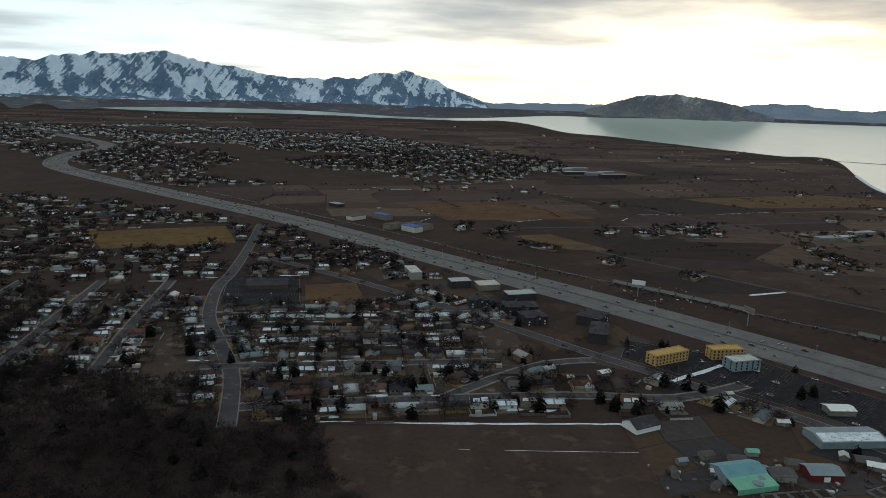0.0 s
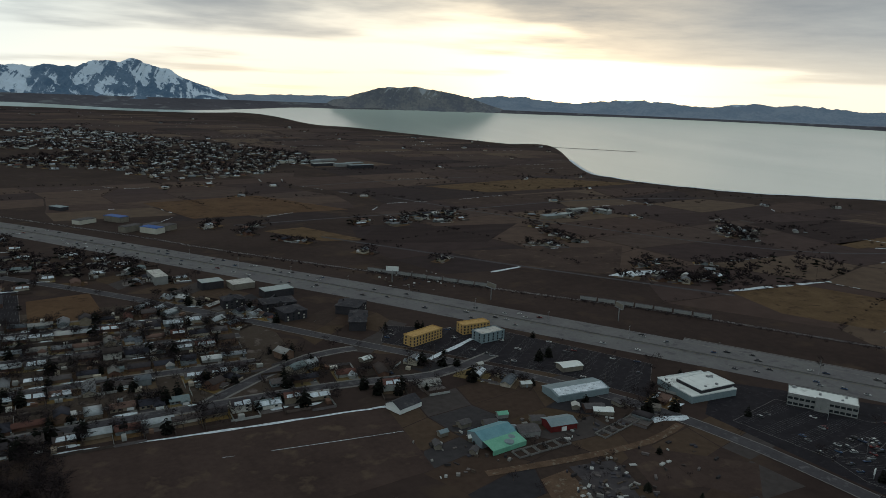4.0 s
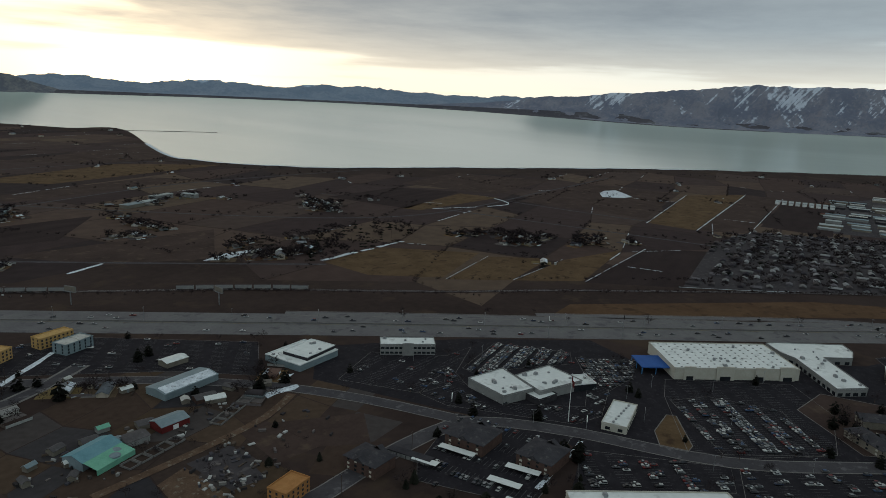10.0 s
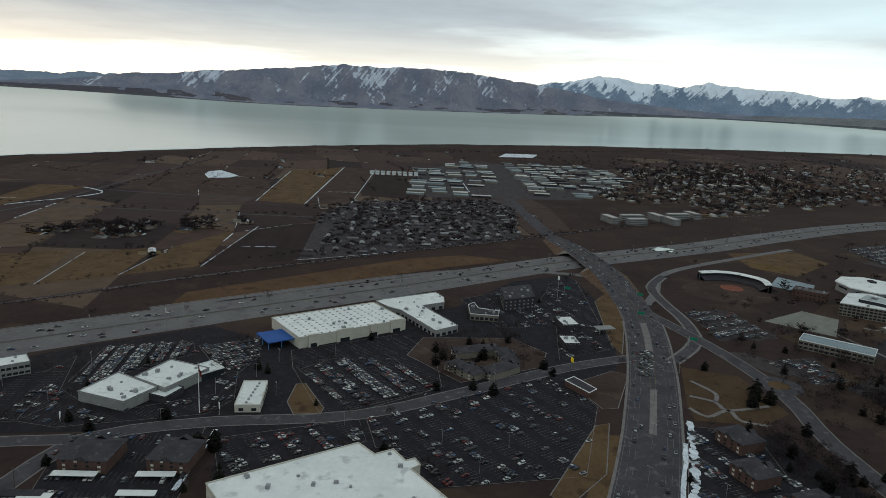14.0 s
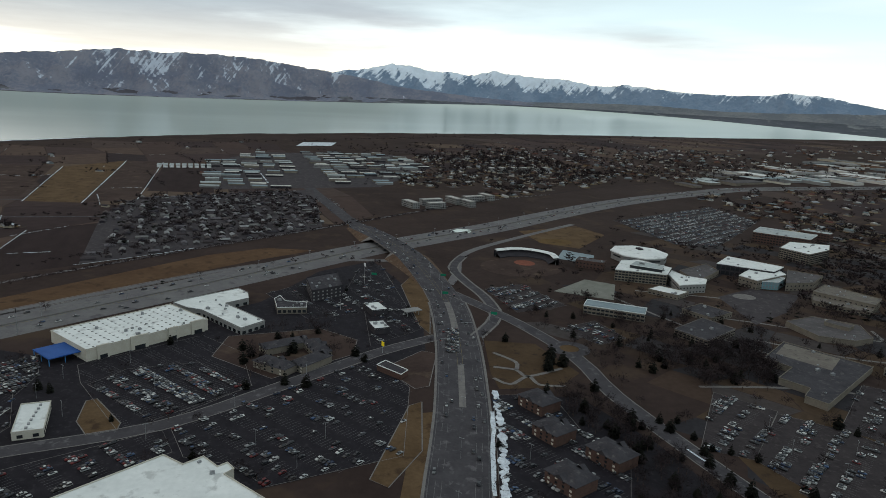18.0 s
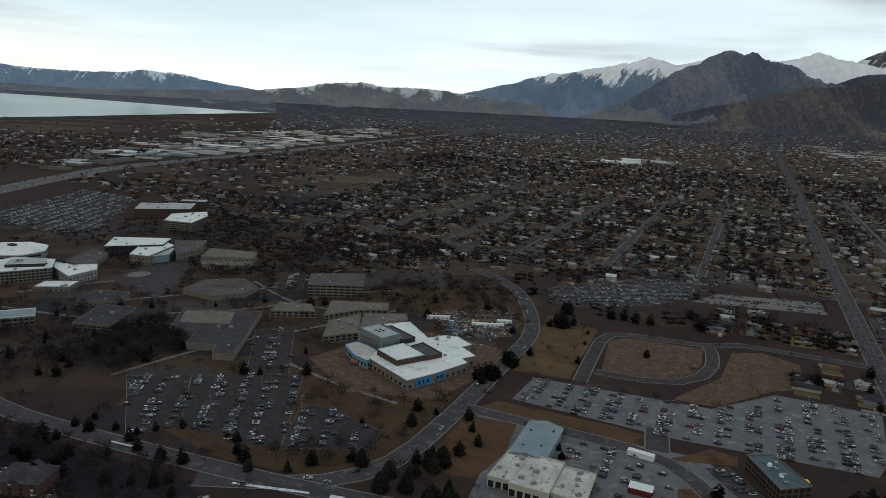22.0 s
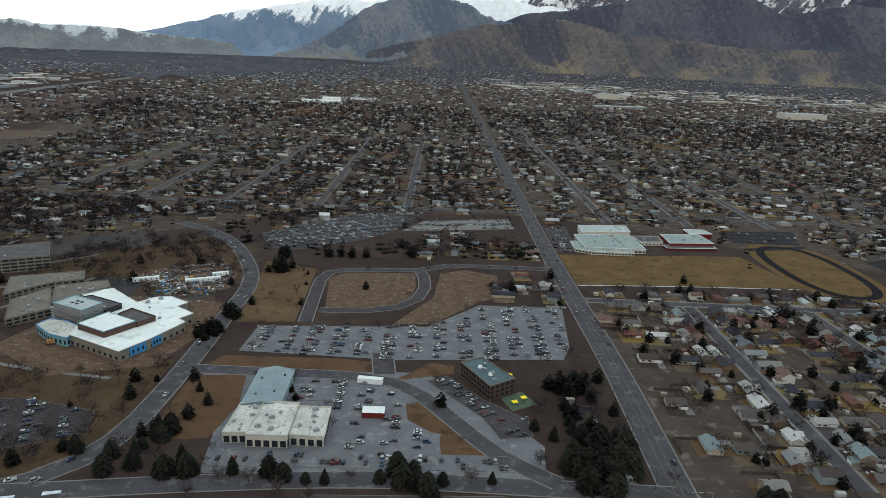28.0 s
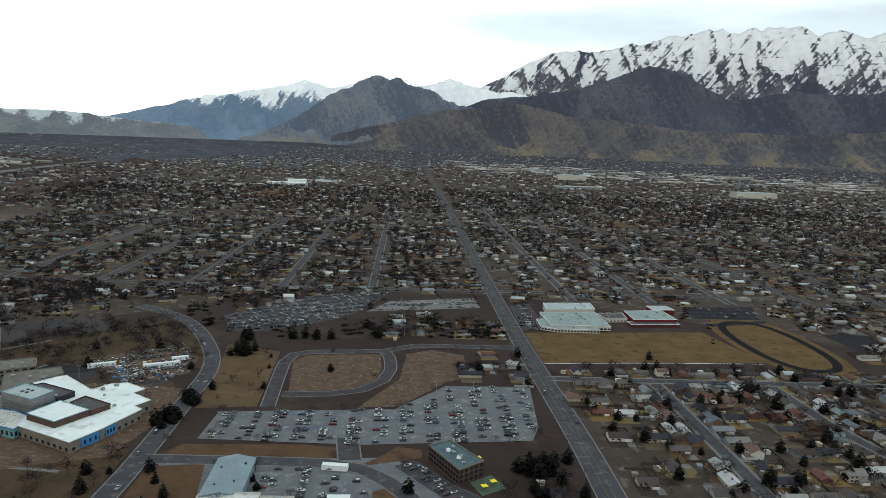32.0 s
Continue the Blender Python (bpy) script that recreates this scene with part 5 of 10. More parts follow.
def house_pattern(kind, label):
    wall, roof, L, W, h, rise = house_shape(kind)
    root = thing("house", 0, 0, 0, label, "house", "houses of the town")
    wall.make("wall", HOUSE_WALL, root)
    cover = roof.make("roof", SHINGLES, root)
    x0 = L / 2 - 3.2
    if kind in ("ell", "two"):
        Solid().box(x0, -W / 2 - 4.03, 0, 4.8, 0.1, 2.2).make("garage_door", WHITE_WALL, root, "white garage door")
        xs = (-L / 2 + 2, -L / 2 + 5.2)
    else:
        Solid().box(L / 2 - 3.4, -W / 2 - 0.03, 0, 4.8, 0.1, 2.2).make("garage_door", WHITE_WALL, root, "white garage door")
        xs = (-L / 2 + 2.5, -L / 2 + 6.5)
    for z in ((1.0, 3.6) if kind == "two" else (1.0,)):
        for x in xs:
            Solid().box(x, -W / 2 - 0.03, z, 1.7, 0.1, 1.2).make("window", GLASS, root)
        Solid().box(xs[0] + 1, W / 2 + 0.03, z, 1.8, 0.1, 1.2).make("window", GLASS, root)
    Solid().box(-0.6 if kind != "two" else 0.4, -W / 2 - 0.03, 0, 1.0, 0.1, 2.05).make("door", BRICK, root)
    Solid().box(-L * 0.22, 0.9, h + rise * 0.5, 0.9, 0.7, rise * 0.5 + 0.9).make("chimney", BRICK, cover)
    return root


def house_block(kind, snow=False):
    wall, roof, L, W, h, rise = house_shape(kind)
    s = Solid()
    s.add(wall.v, wall.f, 0)
    s.add(roof.v, roof.f, 1)
    if snow:
        a, b = L / 2 + 0.3, W / 2 + 0.6
        rn = random.Random(kind)
        for x0, x1 in ((-a, -a * 0.2), (-a * 0.05, a * 0.75)):
            t0, t1 = 0.05, rn.uniform(0.5, 0.92)
            z = lambda t: h + 0.32 - rise * 0.13 * (1 - t) + rise * t
            y = lambda t: b * (1 - t)
            s.add([(x0, y(t0), z(t0)), (x1, y(t0), z(t0)), (x1 * 0.9, y(t1), z(t1)), (x0 * 0.9, y(t1), z(t1))], [(0, 1, 2, 3)], 2)
    return arrays(s)


def bare_tree_shape(seed, twigs, wide, size):
    """Trunk and limbs, and a crown of fine bare twigs, for a tree 9 m high."""
    rn = random.Random(seed)
    trunk, crown = Solid(), Solid()
    trunk.tube(0, 0, 0, 2.6, 0.28, 0.20, 6)
    tips = []
    for i in range(7):
        t = 2 * math.pi * i / 7 + rn.uniform(-0.3, 0.3)
        z0 = rn.uniform(1.8, 2.7)
        reach, top = rn.uniform(1.8, 3.8), rn.uniform(4.6, 7.8)
        e = Vector((math.cos(t) * reach, math.sin(t) * reach, top))
        o = Vector((0, 0, z0))
        d = (e - o).normalized()
        u = d.cross(Vector((0, 0, 1))).normalized()
        w = d.cross(u)
        trunk.add([o + u * 0.12, o - u * 0.08 + w * 0.1, o - u * 0.08 - w * 0.1, e + u * 0.03, e - u * 0.02 + w * 0.03, e - u * 0.02 - w * 0.03], [(0, 1, 4, 3), (1, 2, 5, 4), (2, 0, 3, 5)])
        tips.append((o, e))
    for i in range(twigs):
        o, e = rn.choice(tips)
        p = o.lerp(e, rn.uniform(0.35, 1.05))
        p = p + Vector((rn.gauss(0, 0.75), rn.gauss(0, 0.75), rn.gauss(0.2, 0.6)))
        d = Vector((p.x * 0.45 + rn.gauss(0, 0.6), p.y * 0.45 + rn.gauss(0, 0.6), rn.uniform(0.1, 1.1))).normalized()
        u = Vector((rn.gauss(0, 1), rn.gauss(0, 1), rn.gauss(0, 1))).cross(d).normalized() * wide
        l = size * rn.uniform(0.6, 1.3)
        crown.add([p - u, p + u, p + d * l + u * 0.2], [(0, 1, 2)])
        if i % 3 == 0:
            b = p + d * l * 0.4
            d2 = (d + Vector((rn.gauss(0, 0.7), rn.gauss(0, 0.7), rn.gauss(0, 0.5)))).normalized()
            crown.add([b - u * 0.7, b + u * 0.7, b + d2 * l * 0.8], [(0, 1, 2)])
    return trunk, crown


def conifer_shape(seed, tiers, round_top, boughs=11):
    """Drooping boughs in tiers, for a tree 9 m high."""
    rn = random.Random(seed)
    trunk, crown = Solid(), Solid()
    trunk.tube(0, 0, 0, 7.5, 0.22, 0.05, 5)
    for i in range(tiers):
        t = i / (tiers - 1)
        z = 0.7 + 7.9 * t
        r = (3.7 * (1 - t) ** 0.7 + 0.3) if not round_top else 4.3 * math.sqrt(max(1 - (t * 1.25 - 0.38) ** 2 / 0.80, 0.03)) + 0.1
        n = boughs if t < 0.6 else boughs * 2 // 3
        for k in range(n):
            a = 2 * math.pi * (k + rn.uniform(-0.35, 0.35)) / n + i * 0.7
            q = r * rn.uniform(0.72, 1.15)
            w = (0.42 * q + 0.18) * 11 / (boughs + 2)
            ca, sa = math.cos(a), math.sin(a)
            tip = (ca * q, sa * q, z - 0.35 * q + rn.uniform(-0.15, 0.2))
            m0 = (ca * q * 0.55 - sa * w * 0.7, sa * q * 0.55 + ca * w * 0.7, z - 0.08 * q)
            m1 = (ca * q * 0.55 + sa * w * 0.7, sa * q * 0.55 - ca * w * 0.7, z - 0.08 * q)
            crown.add([(0, 0, z + 0.5), m0, tip, m1, (ca * q * 0.5, sa * q * 0.5, z - 0.75)], [(0, 1, 2, 3), (1, 4, 2), (4, 3, 2), (0, 3, 4), (0, 4, 1)])
    return trunk, crown


def tree_pattern(name, label, shape, bark, leaf):
    root = thing(name, 0, 0, 0, label, "tree", "trees of the town")
    shape[0].make("trunk", bark, root)
    shape[1].make("crown", leaf, root)
    return root


def tree_block(shape):
    s = Solid()
    s.add(shape[1].v, shape[1].f, 0)
    if len(shape[1].f) > 60:
        s.add(shape[0].v[:12], [q for q in shape[0].f if max(q) < 12 and len(q) == 4], 1)
    return arrays(s)


CARS = []            # x, y, heading in degrees
HOUSES = []          # x, y, turn in degrees, snow
TREES = []           # x, y, height, evergreen


def fill_lot(poly, angle, share, seed, module=18.0, gap=2.8, lines=True, phase=0.0):
    """Double rows of stalls along an angle within an outline; returns the stall lines."""
    rn = random.Random(seed)
    c, s = math.cos(radians(angle)), math.sin(radians(angle))
    cx, cy = np.mean(poly, 0)
    R = max(math.hypot(x - cx, y - cy) for x, y in poly)
    out = Solid()
    k = int(R / module) + 1
    for i in range(-k, k + 1):
        for side in (-1, 1):
            v = i * module + phase + side * 2.65
            fill = share * rn.uniform(0.6, 1.35) if share < 0.9 else share
            u, run = -R, 0
            while u < R:
                if run == 0 and share < 0.9:
                    # cars gather in runs with empty stalls between
                    run, here = rn.randrange(5, 12), fill * rn.choice((0.25, 0.7, 1.2, 1.75))
                elif share >= 0.9:
                    run, here = 1, fill
                run -= 1
                x, y = cx + u * c - v * s, cy + u * s + v * c
                x1, y1 = x - s * side * 2.6, y + c * side * 2.6
                if inside(x, y, poly) and inside(x1, y1, poly):
                    if rn.random() < here:
                        CARS.append((x + rn.uniform(-0.1, 0.1), y, angle + 90 + (180 if rn.random() < 0.5 else 0) + rn.uniform(-2, 2)))
                    if lines:
                        out.box(x + c * gap / 2, y + s * gap / 2, 0.16, 0.14, 5.0, 0.02, angle)
                u += gap
    return out


LOTS = []


def car_park(name, poly, angle, share, material, seed, label, module=18.0, phase=0.0, lift=0.1):
    lift += 0.003 * (len(LOTS) % 16)
    LOTS.append(poly)
    ob = patch(name, poly, material, lift, label, "car park")
    marks = fill_lot(poly, angle, share, seed, module, phase=phase)
    if marks.v:
        marks.make("stall_lines", PAINT, ob)
    return ob

# ---- car parks ----
for name, poly, angle, share, m, mod in (
        ("store_front", [(-523, -95), (-571, -11), (-528, 18), (-464, 22), (-420, -34), (-415, -57), (-490, -88)], 34, 0, ASPHALT, 18),
        ("store_car_park", [(-486, -83), (-424, -38), (-459, 17), (-513, -13), (-509, -61)], 34, 0.85, ASPHALT, 17.5),
        ("wide_car_park", [(-410, -27), (-496, 113), (-440, 128), (-350, 100), (-335, 23), (-361, 6), (-375, -19)], 33, 0.27, ASPHALT, 18),
        ("side_car_park", [(-379, -114), (-410, -32), (-382, -25), (-336, -99)], 34, 0.3, ASPHALT, 18),
        ("shop_car_park", [(-392, -235), (-447, -241), (-420, -209), (-415, -173), (-439, -130), (-477, -141), (-492, -128), (-432, -116), (-410, -127), (-386, -209)], 70, 0.45, ASPHALT, 18),
        ("dealer_yard", [(-450, -232), (-515, -236), (-534, -175), (-510, -165), (-475, -197), (-446, -215)], 5, 0.97, ASPHALT, 14),
        ("dealer_yard", [(-526, -168), (-545, -123), (-509, -117), (-476, -124), (-488, -145)], 124, 0.9, ASPHALT, 13),
        ("office_car_park", [(-378, -295), (-436, -308), (-466, -255), (-496, -248), (-416, -225), (-392, -235)], 5, 0.07, ASPHALT, 18),
        ("hotel_car_park", [(-682, 47), (-714, 89), (-675, 124), (-766, 156), (-781, 185), (-556, 170), (-524, 118), (-611, 131), (-597, 78)], 20, 0.22, ASPHALT, 19),
        ("apartment_car_park", [(-310, -185), (-379, -198), (-392, -123), (-324, -114), (-307, -114), (-295, -176)], 90, 0.25, ASPHALT, 20),
        ("campus_car_park", [(-668, 273), (-681, 320), (-599, 334), (-587, 275)], 120, 0.70, CAMPUS_ASPHALT, 18),
        ("campus_car_park", [(-537, 295), (-552, 339), (-503, 343), (-492, 310)], 30, 0.61, CAMPUS_ASPHALT, 18),
        ("campus_car_park", [(-1038, 654), (-1170, 958), (-1013, 937), (-820, 691), (-854, 645)], 115, 0.70, CAMPUS_ASPHALT, 18),
        ("south_car_park", [(-416, 182), (-410, 223), (-351, 217), (-330, 237), (-275, 202), (-295, 137)], 20, 0.4, ASPHALT, 20),
        ("campus_car_park", [(-389, 344), (-352, 368), (-300, 303), (-319, 279)], 121, 0.53, CAMPUS_ASPHALT, 19),
        ("campus_car_park", [(-349, 365), (-319, 392), (-266, 308), (-300, 303)], 121, 0.53, CAMPUS_ASPHALT, 19),
        ("campus_car_park", [(-319, 392), (-282, 407), (-231, 311), (-265, 302)], 121, 0.49, CAMPUS_ASPHALT, 19),
        ("campus_car_park", [(-255, 368), (-236, 371), (-190, 359), (-184, 335), (-231, 311)], 115, 0.45, CAMPUS_ASPHALT, 18),
        ("campus_car_park", [(-376, 471), (-353, 496), (-295, 407), (-321, 391)], 121, 0.37, CAMPUS_ASPHALT, 19),
        ("campus_car_park", [(-447, 589), (-476, 651), (-454, 662), (-417, 598)], 121, 0.57, CAMPUS_ASPHALT, 18),
        ("long_car_park", [(-133, 448), (-131, 494), (-3, 504), (39, 556), (109, 557), (101, 474), (93, 452), (-25, 442)], 90, 0.38, ASPHALT_PALE, 18.4),
        ("packed_car_park", [(-195, 765), (-109, 872), (-17, 906), (-41, 815), (-70, 764), (-135, 708), (-175, 705)], 28, 0.74, ASPHALT_OLD, 17),
        ("shop_yard", [(-15, 852), (93, 880), (96, 829), (-41, 798)], 10, 0.4, CONCRETE, 20),
        ("building_yard", [(-273, 608), (-206, 656), (-181, 614), (-177, 576), (-216, 546)], 25, 0.55, SCRUB, 16),
        ("office_car_park", [(-88, 404), (-38, 411), (-19, 396), (-11, 353), (7, 347), (5, 319), (-52, 321), (-52, 358), (-61, 381), (-82, 380)], 90, 0.36, ASPHALT_PALE, 18),
        ("front_car_park", [(-112, 325), (43, 327), (45, 313), (-111, 310)], 0, 0.2, ASPHALT_PALE, 18),
        ("office_car_park", [(-2, 412), (11, 420), (33, 390), (58, 366), (59, 348), (40, 344), (32, 366), (9, 397)], -58, 0.3, ASPHALT_OLD, 18),
        ("school_car_park", [(135, 839), (160, 856), (160, 738), (133, 734)], 88, 0.6, ASPHALT_OLD, 18),
        ("school_car_park", [(354, 856), (459, 874), (434, 802), (353, 802)], 0, 0.05, ASPHALT, 18),
        ("lower_car_park", [(-259, 233), (-233, 250), (-186, 259), (-174, 226), (-236, 209)], 10, 0.25, ASPHALT, 18),
        ("lower_car_park", [(-59, 288), (38, 292), (38, 272), (-32, 262)], 5, 0.25, ASPHALT_OLD, 18),
        ("church_car_park", [(142, -777), (66, -791), (56, -669), (132, -670)], 0, 0.03, ASPHALT, 20),
        ("frontage_yard", [(-215, -520), (-235, -560), (-330, -505), (-400, -395), (-350, -345), (-320, -400)], 40, 0.06, ASPHALT, 19),
):
    car_park(name, poly, angle, share, m, len(CARS) + 7, {"ASPHALT": "dark asphalt car park"}.get(m.name, "worn grey asphalt car park with white stall lines" if m is ASPHALT_OLD else "dark asphalt car park with white stall lines"), mod)
patch("school_courts", [(474, 742), (539, 759), (526, 703), (480, 679)], ASPHALT, 0.09, "dark asphalt sports courts", "court")
patch("grass_lot", [(56, -742), (2, -754), (-10, -669), (50, -660)], GRASS_RED, 0.08, "rusty brown grass lot beside a church")
patch("park_lawn", [(384, -1027), (200, -1081), (163, -958), (324, -917)], LAWN, 0.08, "brown winter park")


# ---- buildings ----
def lowered(poly, h0, h1):
    """An outline taken at height h0, moved along the line of sight to h1."""
    return [(x * (H - h1) / (H - h0), y * (H - h1) / (H - h0)) for x, y in poly]


def building(name, label, poly, h, wall, roof, category="building", rows=0, bay=4.0, units=0, parapet=0.7, seed=1, glass=GLASS, sill=1.0, win=(1.8, 1.4), group="", lintel=None, trim=None):
    """Flat-roofed building on an outline given in metres: walls, roof, parapet, windows by storey and rooftop units."""
    rn = random.Random(seed * 31 + len(poly))
    area = sum(poly[i][0] * poly[(i + 1) % len(poly)][1] - poly[(i + 1) % len(poly)][0] * poly[i][1] for i in range(len(poly)))
    if area < 0:
        poly = poly[::-1]
    cx, cy = np.mean(poly, 0)
    P = [(x - cx, y - cy) for x, y in poly]
    root = thing(name, cx, cy, 0, label, category, group)
    s = Solid()
    n = len(P)
    s.add([(x, y, 0) for x, y in P] + [(x, y, h) for x, y in P], [(i, (i + 1) % n, n + (i + 1) % n, n + i) for i in range(n)])
    s.make("wall", wall, root)
    cover = Solid().prism(P, h - 0.25, h).make("roof", roof, root)
    if parapet:
        s = Solid()
        rim = []
        for i in range(n):
            d0 = (Vector(P[i]) - Vector(P[i - 1])).normalized()
            d1 = (Vector(P[(i + 1) % n]) - Vector(P[i])).normalized()
            m = Vector((d0.y + d1.y, -d0.x - d1.x))
            m = m / max(m.length_squared / 2, 0.5)
            for o, z in ((0.17, h - 0.05), (0.17, h + parapet), (-0.18, h + parapet), (-0.18, h - 0.05)):
                rim.append((P[i][0] + m.x * o, P[i][1] + m.y * o, z))
        s.add(rim, [(4 * i + k, 4 * ((i + 1) % n) + k, 4 * ((i + 1) % n) + (k + 1) % 4, 4 * i + (k + 1) % 4) for i in range(n) for k in range(4)])
        s.make("parapet", trim or wall, root)
    if rows:
        step = (h - 0.6) / rows
        data = None
        for i in range(n):
            (x0, y0), (x1, y1) = P[i], P[(i + 1) % n]
            l = math.hypot(x1 - x0, y1 - y0)
            k = int((l - 1.5) / bay)
            # only the sides turned towards the middle of the valley are ever in view
            nx, ny = (y1 - y0) / max(l, 0.1), -(x1 - x0) / max(l, 0.1)
            if k < 1 or nx * cx + ny * cy > 0.15 * math.hypot(cx, cy):
                continue
            a = math.atan2(y1 - y0, x1 - x0)
            for r in range(rows):
                for j in range(k):
                    t = (j + 0.5) / k
                    if data is None:
                        w = Solid().box(0, 0, 0, win[0], 0.14, win[1]).make("window", glass, root)
                        data = w.data
                    else:
                        w = new("window", data)
                        w.parent = root
                    w.matrix_basis = pose(x0 + (x1 - x0) * t, y0 + (y1 - y0) * t, sill + r * step, 0, 0, math.degrees(a))
    made = 0
    tries = 0
    lo, hi = np.min(P, 0), np.max(P, 0)
    data = None
    while made < units and tries < 400:
        tries += 1
        x, y = rn.uniform(lo[0], hi[0]), rn.uniform(lo[1], hi[1])
        if all(inside(x + dx, y + dy, P) for dx in (-2, 2) for dy in (-2, 2)):
            if data is None:
                u = Solid().box(0, 0, 0, 2.2, 1.6, 1.2).box(0.3, 0, 1.2, 1.0, 1.0, 0.25).make("rooftop_unit", STEEL, cover)
                data = u.data
            else:
                u = new("rooftop_unit", data)
                u.parent = cover
            u.matrix_basis = pose(x, y, h, 0, 0, rn.choice((0, 34, 90, 124)))
            u.scale = (rn.uniform(0.7, 1.5),) * 3
            made += 1
    PLOTS.append([(cx + (x - cx) * 1.15, cy + (y - cy) * 1.15) for x, y in poly])
    return root


def box_building(name, label, x, y, l, w, h, rot, wall, roof, **k):
    return building(name, label, rectangle(x, y, l, w, rot), h, wall, roof, **k)


def gable_building(name, label, x, y, l, w, h, rise, rot, wall, roof, category="building", snow=False, group="", door=None):
    root = thing(name, x, y, rot, label, category, group)
    a, b = l / 2, w / 2
    s = Solid()
    s.add([(-a, -b, 0), (a, -b, 0), (a, b, 0), (-a, b, 0), (-a, -b, h), (a, -b, h), (a, b, h), (-a, b, h), (-a, 0, h + rise), (a, 0, h + rise)],
          [(0, 1, 5, 4), (2, 3, 7, 6), (1, 2, 6, 9, 5), (3, 0, 4, 8, 7)])
    s.make("wall", wall, root)
    Solid().gable(0, 0, h, l, w, rise, 0.4, 0.2).make("roof", roof, root)
    if door:
        Solid().box(0, -b - 0.04, 0, 3.6, 0.1, 3.0).make("door", door, root)
    PLOTS.append(rectangle(x, y, l * 1.15, w * 1.15, rot))
    return root


def skylights(root, poly, h, rot, dx, dy, size=1.3):
    """Rows of small domes on a store roof."""
    lo, hi = np.min(poly, 0), np.max(poly, 0)
    c, s = math.cos(radians(rot)), math.sin(radians(rot))
    cx, cy = np.mean(poly, 0)
    data = None
    for i in range(-30, 31):
        for j in range(-30, 31):
            x, y = cx + i * dx * c - j * dy * s, cy + i * dx * s + j * dy * c
            if inside(x, y, poly):
                if data is None:
                    o = Solid().box(0, 0, 0, size, size * 0.8, 0.35).make("skylight", GREY_WALL, root)
                    data = o.data
                else:
                    o = new("skylight", data)
                    o.parent = root
                o.matrix_basis = pose(x - cx, y - cy, h + 0.01, 0, 0, rot)


# big stores by the freeway
store = rectangle(-579, -64, 100, 56, 124)
ob = building("superstore", "large cream superstore with a white roof full of skylights", store, 9, CREAM, WHITE_ROOF, "store", units=9, seed=3)
skylights(ob, rectangle(-579, -64, 94, 50, 124), 9, 124, 7.2, 6.2)
ang = radians(124)
for k, (t, w, hh) in enumerate(((-0.38, 9, 10.6), (-0.1, 14, 10.8), (0.18, 8, 10.4), (0.40, 12, 11.0))):
    # entrance bays stand proud of the front, which faces the car park
    fx, fy = -579 + 100 * t * math.cos(ang) + 28.6 * math.sin(ang), -64 + 100 * t * math.sin(ang) - 28.6 * math.cos(ang)
    b = Solid().box(0, 0, 0, w, 1.6, hh)
    o = b.make("entrance_bay", CREAM, ob)
    o.matrix_basis = pose(fx + 579 - (np.mean(store, 0)[0] + 579), fy + 64 - (np.mean(store, 0)[1] + 64), 0, 0, 0, 124)
    o = Solid().box(0, -0.9, 0, w * 0.6, 0.2, 3.2).make("entrance", GLASS, ob, "dark glass shop entrance")
    o.matrix_basis = pose(fx + 579 - (np.mean(store, 0)[0] + 579), fy + 64 - (np.mean(store, 0)[1] + 64), 0, 0, 0, 124)
canopy = thing("garden_centre_canopy", -546, -115, -56, "blue-roofed open canopy at the store's end", "canopy")
Solid().box(0, 8, 5.4, 23, 26, 0.7).make("roof", BLUE_ROOF, canopy)
for x in (-11, 0, 11):
    for y in (-4, 8, 20):
        Solid().box(x, y, 0, 0.5, 0.5, 5.4).make("post", BLUE_WALL, canopy)
building("strip_shops", "white-roofed row of shops turning a corner beside the freeway", [(-645, -37), (-652, -30), (-683, 21), (-667, 29), (-649, 29), (-636, 8), (-582, 39), (-566, 19), (-619, -12), (-627, -24)], 6, GREY_WALL, WHITE_ROOF, "store", units=14, seed=5, rows=1, bay=6, win=(4, 2.6), sill=0.3)
building("dealership", "white flat-roofed car dealership with grey walls", [(-422, -212), (-409, -178), (-433, -166), (-454, -200)], 6.5, GREY_WALL, WHITE_ROOF, "store", units=7, seed=7)
building("dealership", "tall white flat-roofed showroom", [(-446, -186), (-479, -173), (-466, -142), (-430, -160)], 7, GREY_WALL, WHITE_ROOF, "store", units=9, seed=8)
building("showroom_porch", "low white-roofed porch of a showroom", rectangle(-433, -160, 13, 18, 69), 4.2, DARK_WALL, WHITE_ROOF, "store", units=0, seed=9)
building("showroom_porch", "low white-roofed glass showroom", rectangle(-471, -146, 19, 17, 137), 5, GLASS, WHITE_ROOF, "store", units=0, seed=10, trim=WHITE_WALL)
ob = building("small_store", "small oblong store with a bright white roof", rectangle(-433, -104.5, 38, 16, 5), 4.8, CREAM, WHITE_ROOF, "store", rows=1, bay=5, units=0, seed=11, win=(3, 2))
for k in range(7):
    o = Solid().box(0, 0, 0, 1.6, 1.4, 0.9).make("rooftop_unit", STEEL, ob)
    o.matrix_basis = pose(-15 + k * 5, 1.6 - k * 0.25, 4.8, 0, 0, 5)
ob = building("warehouse_store", "huge white-roofed warehouse store", [(-315, -99), (-361, -28), (-349, -18), (-355, -8), (-343, -1), (-346, 4), (-339, 7), (-335, 2), (-300, 26), (-255, -58)], 10, CREAM, WHITE_ROOF, "store", units=16, seed=12)
ob = building("office_block", "pale two-storey office block beside the freeway", rectangle(-456, -286, 44, 17, 126), 8.5, GREY_WALL, WHITE_ROOF, "office", rows=2, bay=3.4, units=4, seed=13, win=(2.9, 1.7))
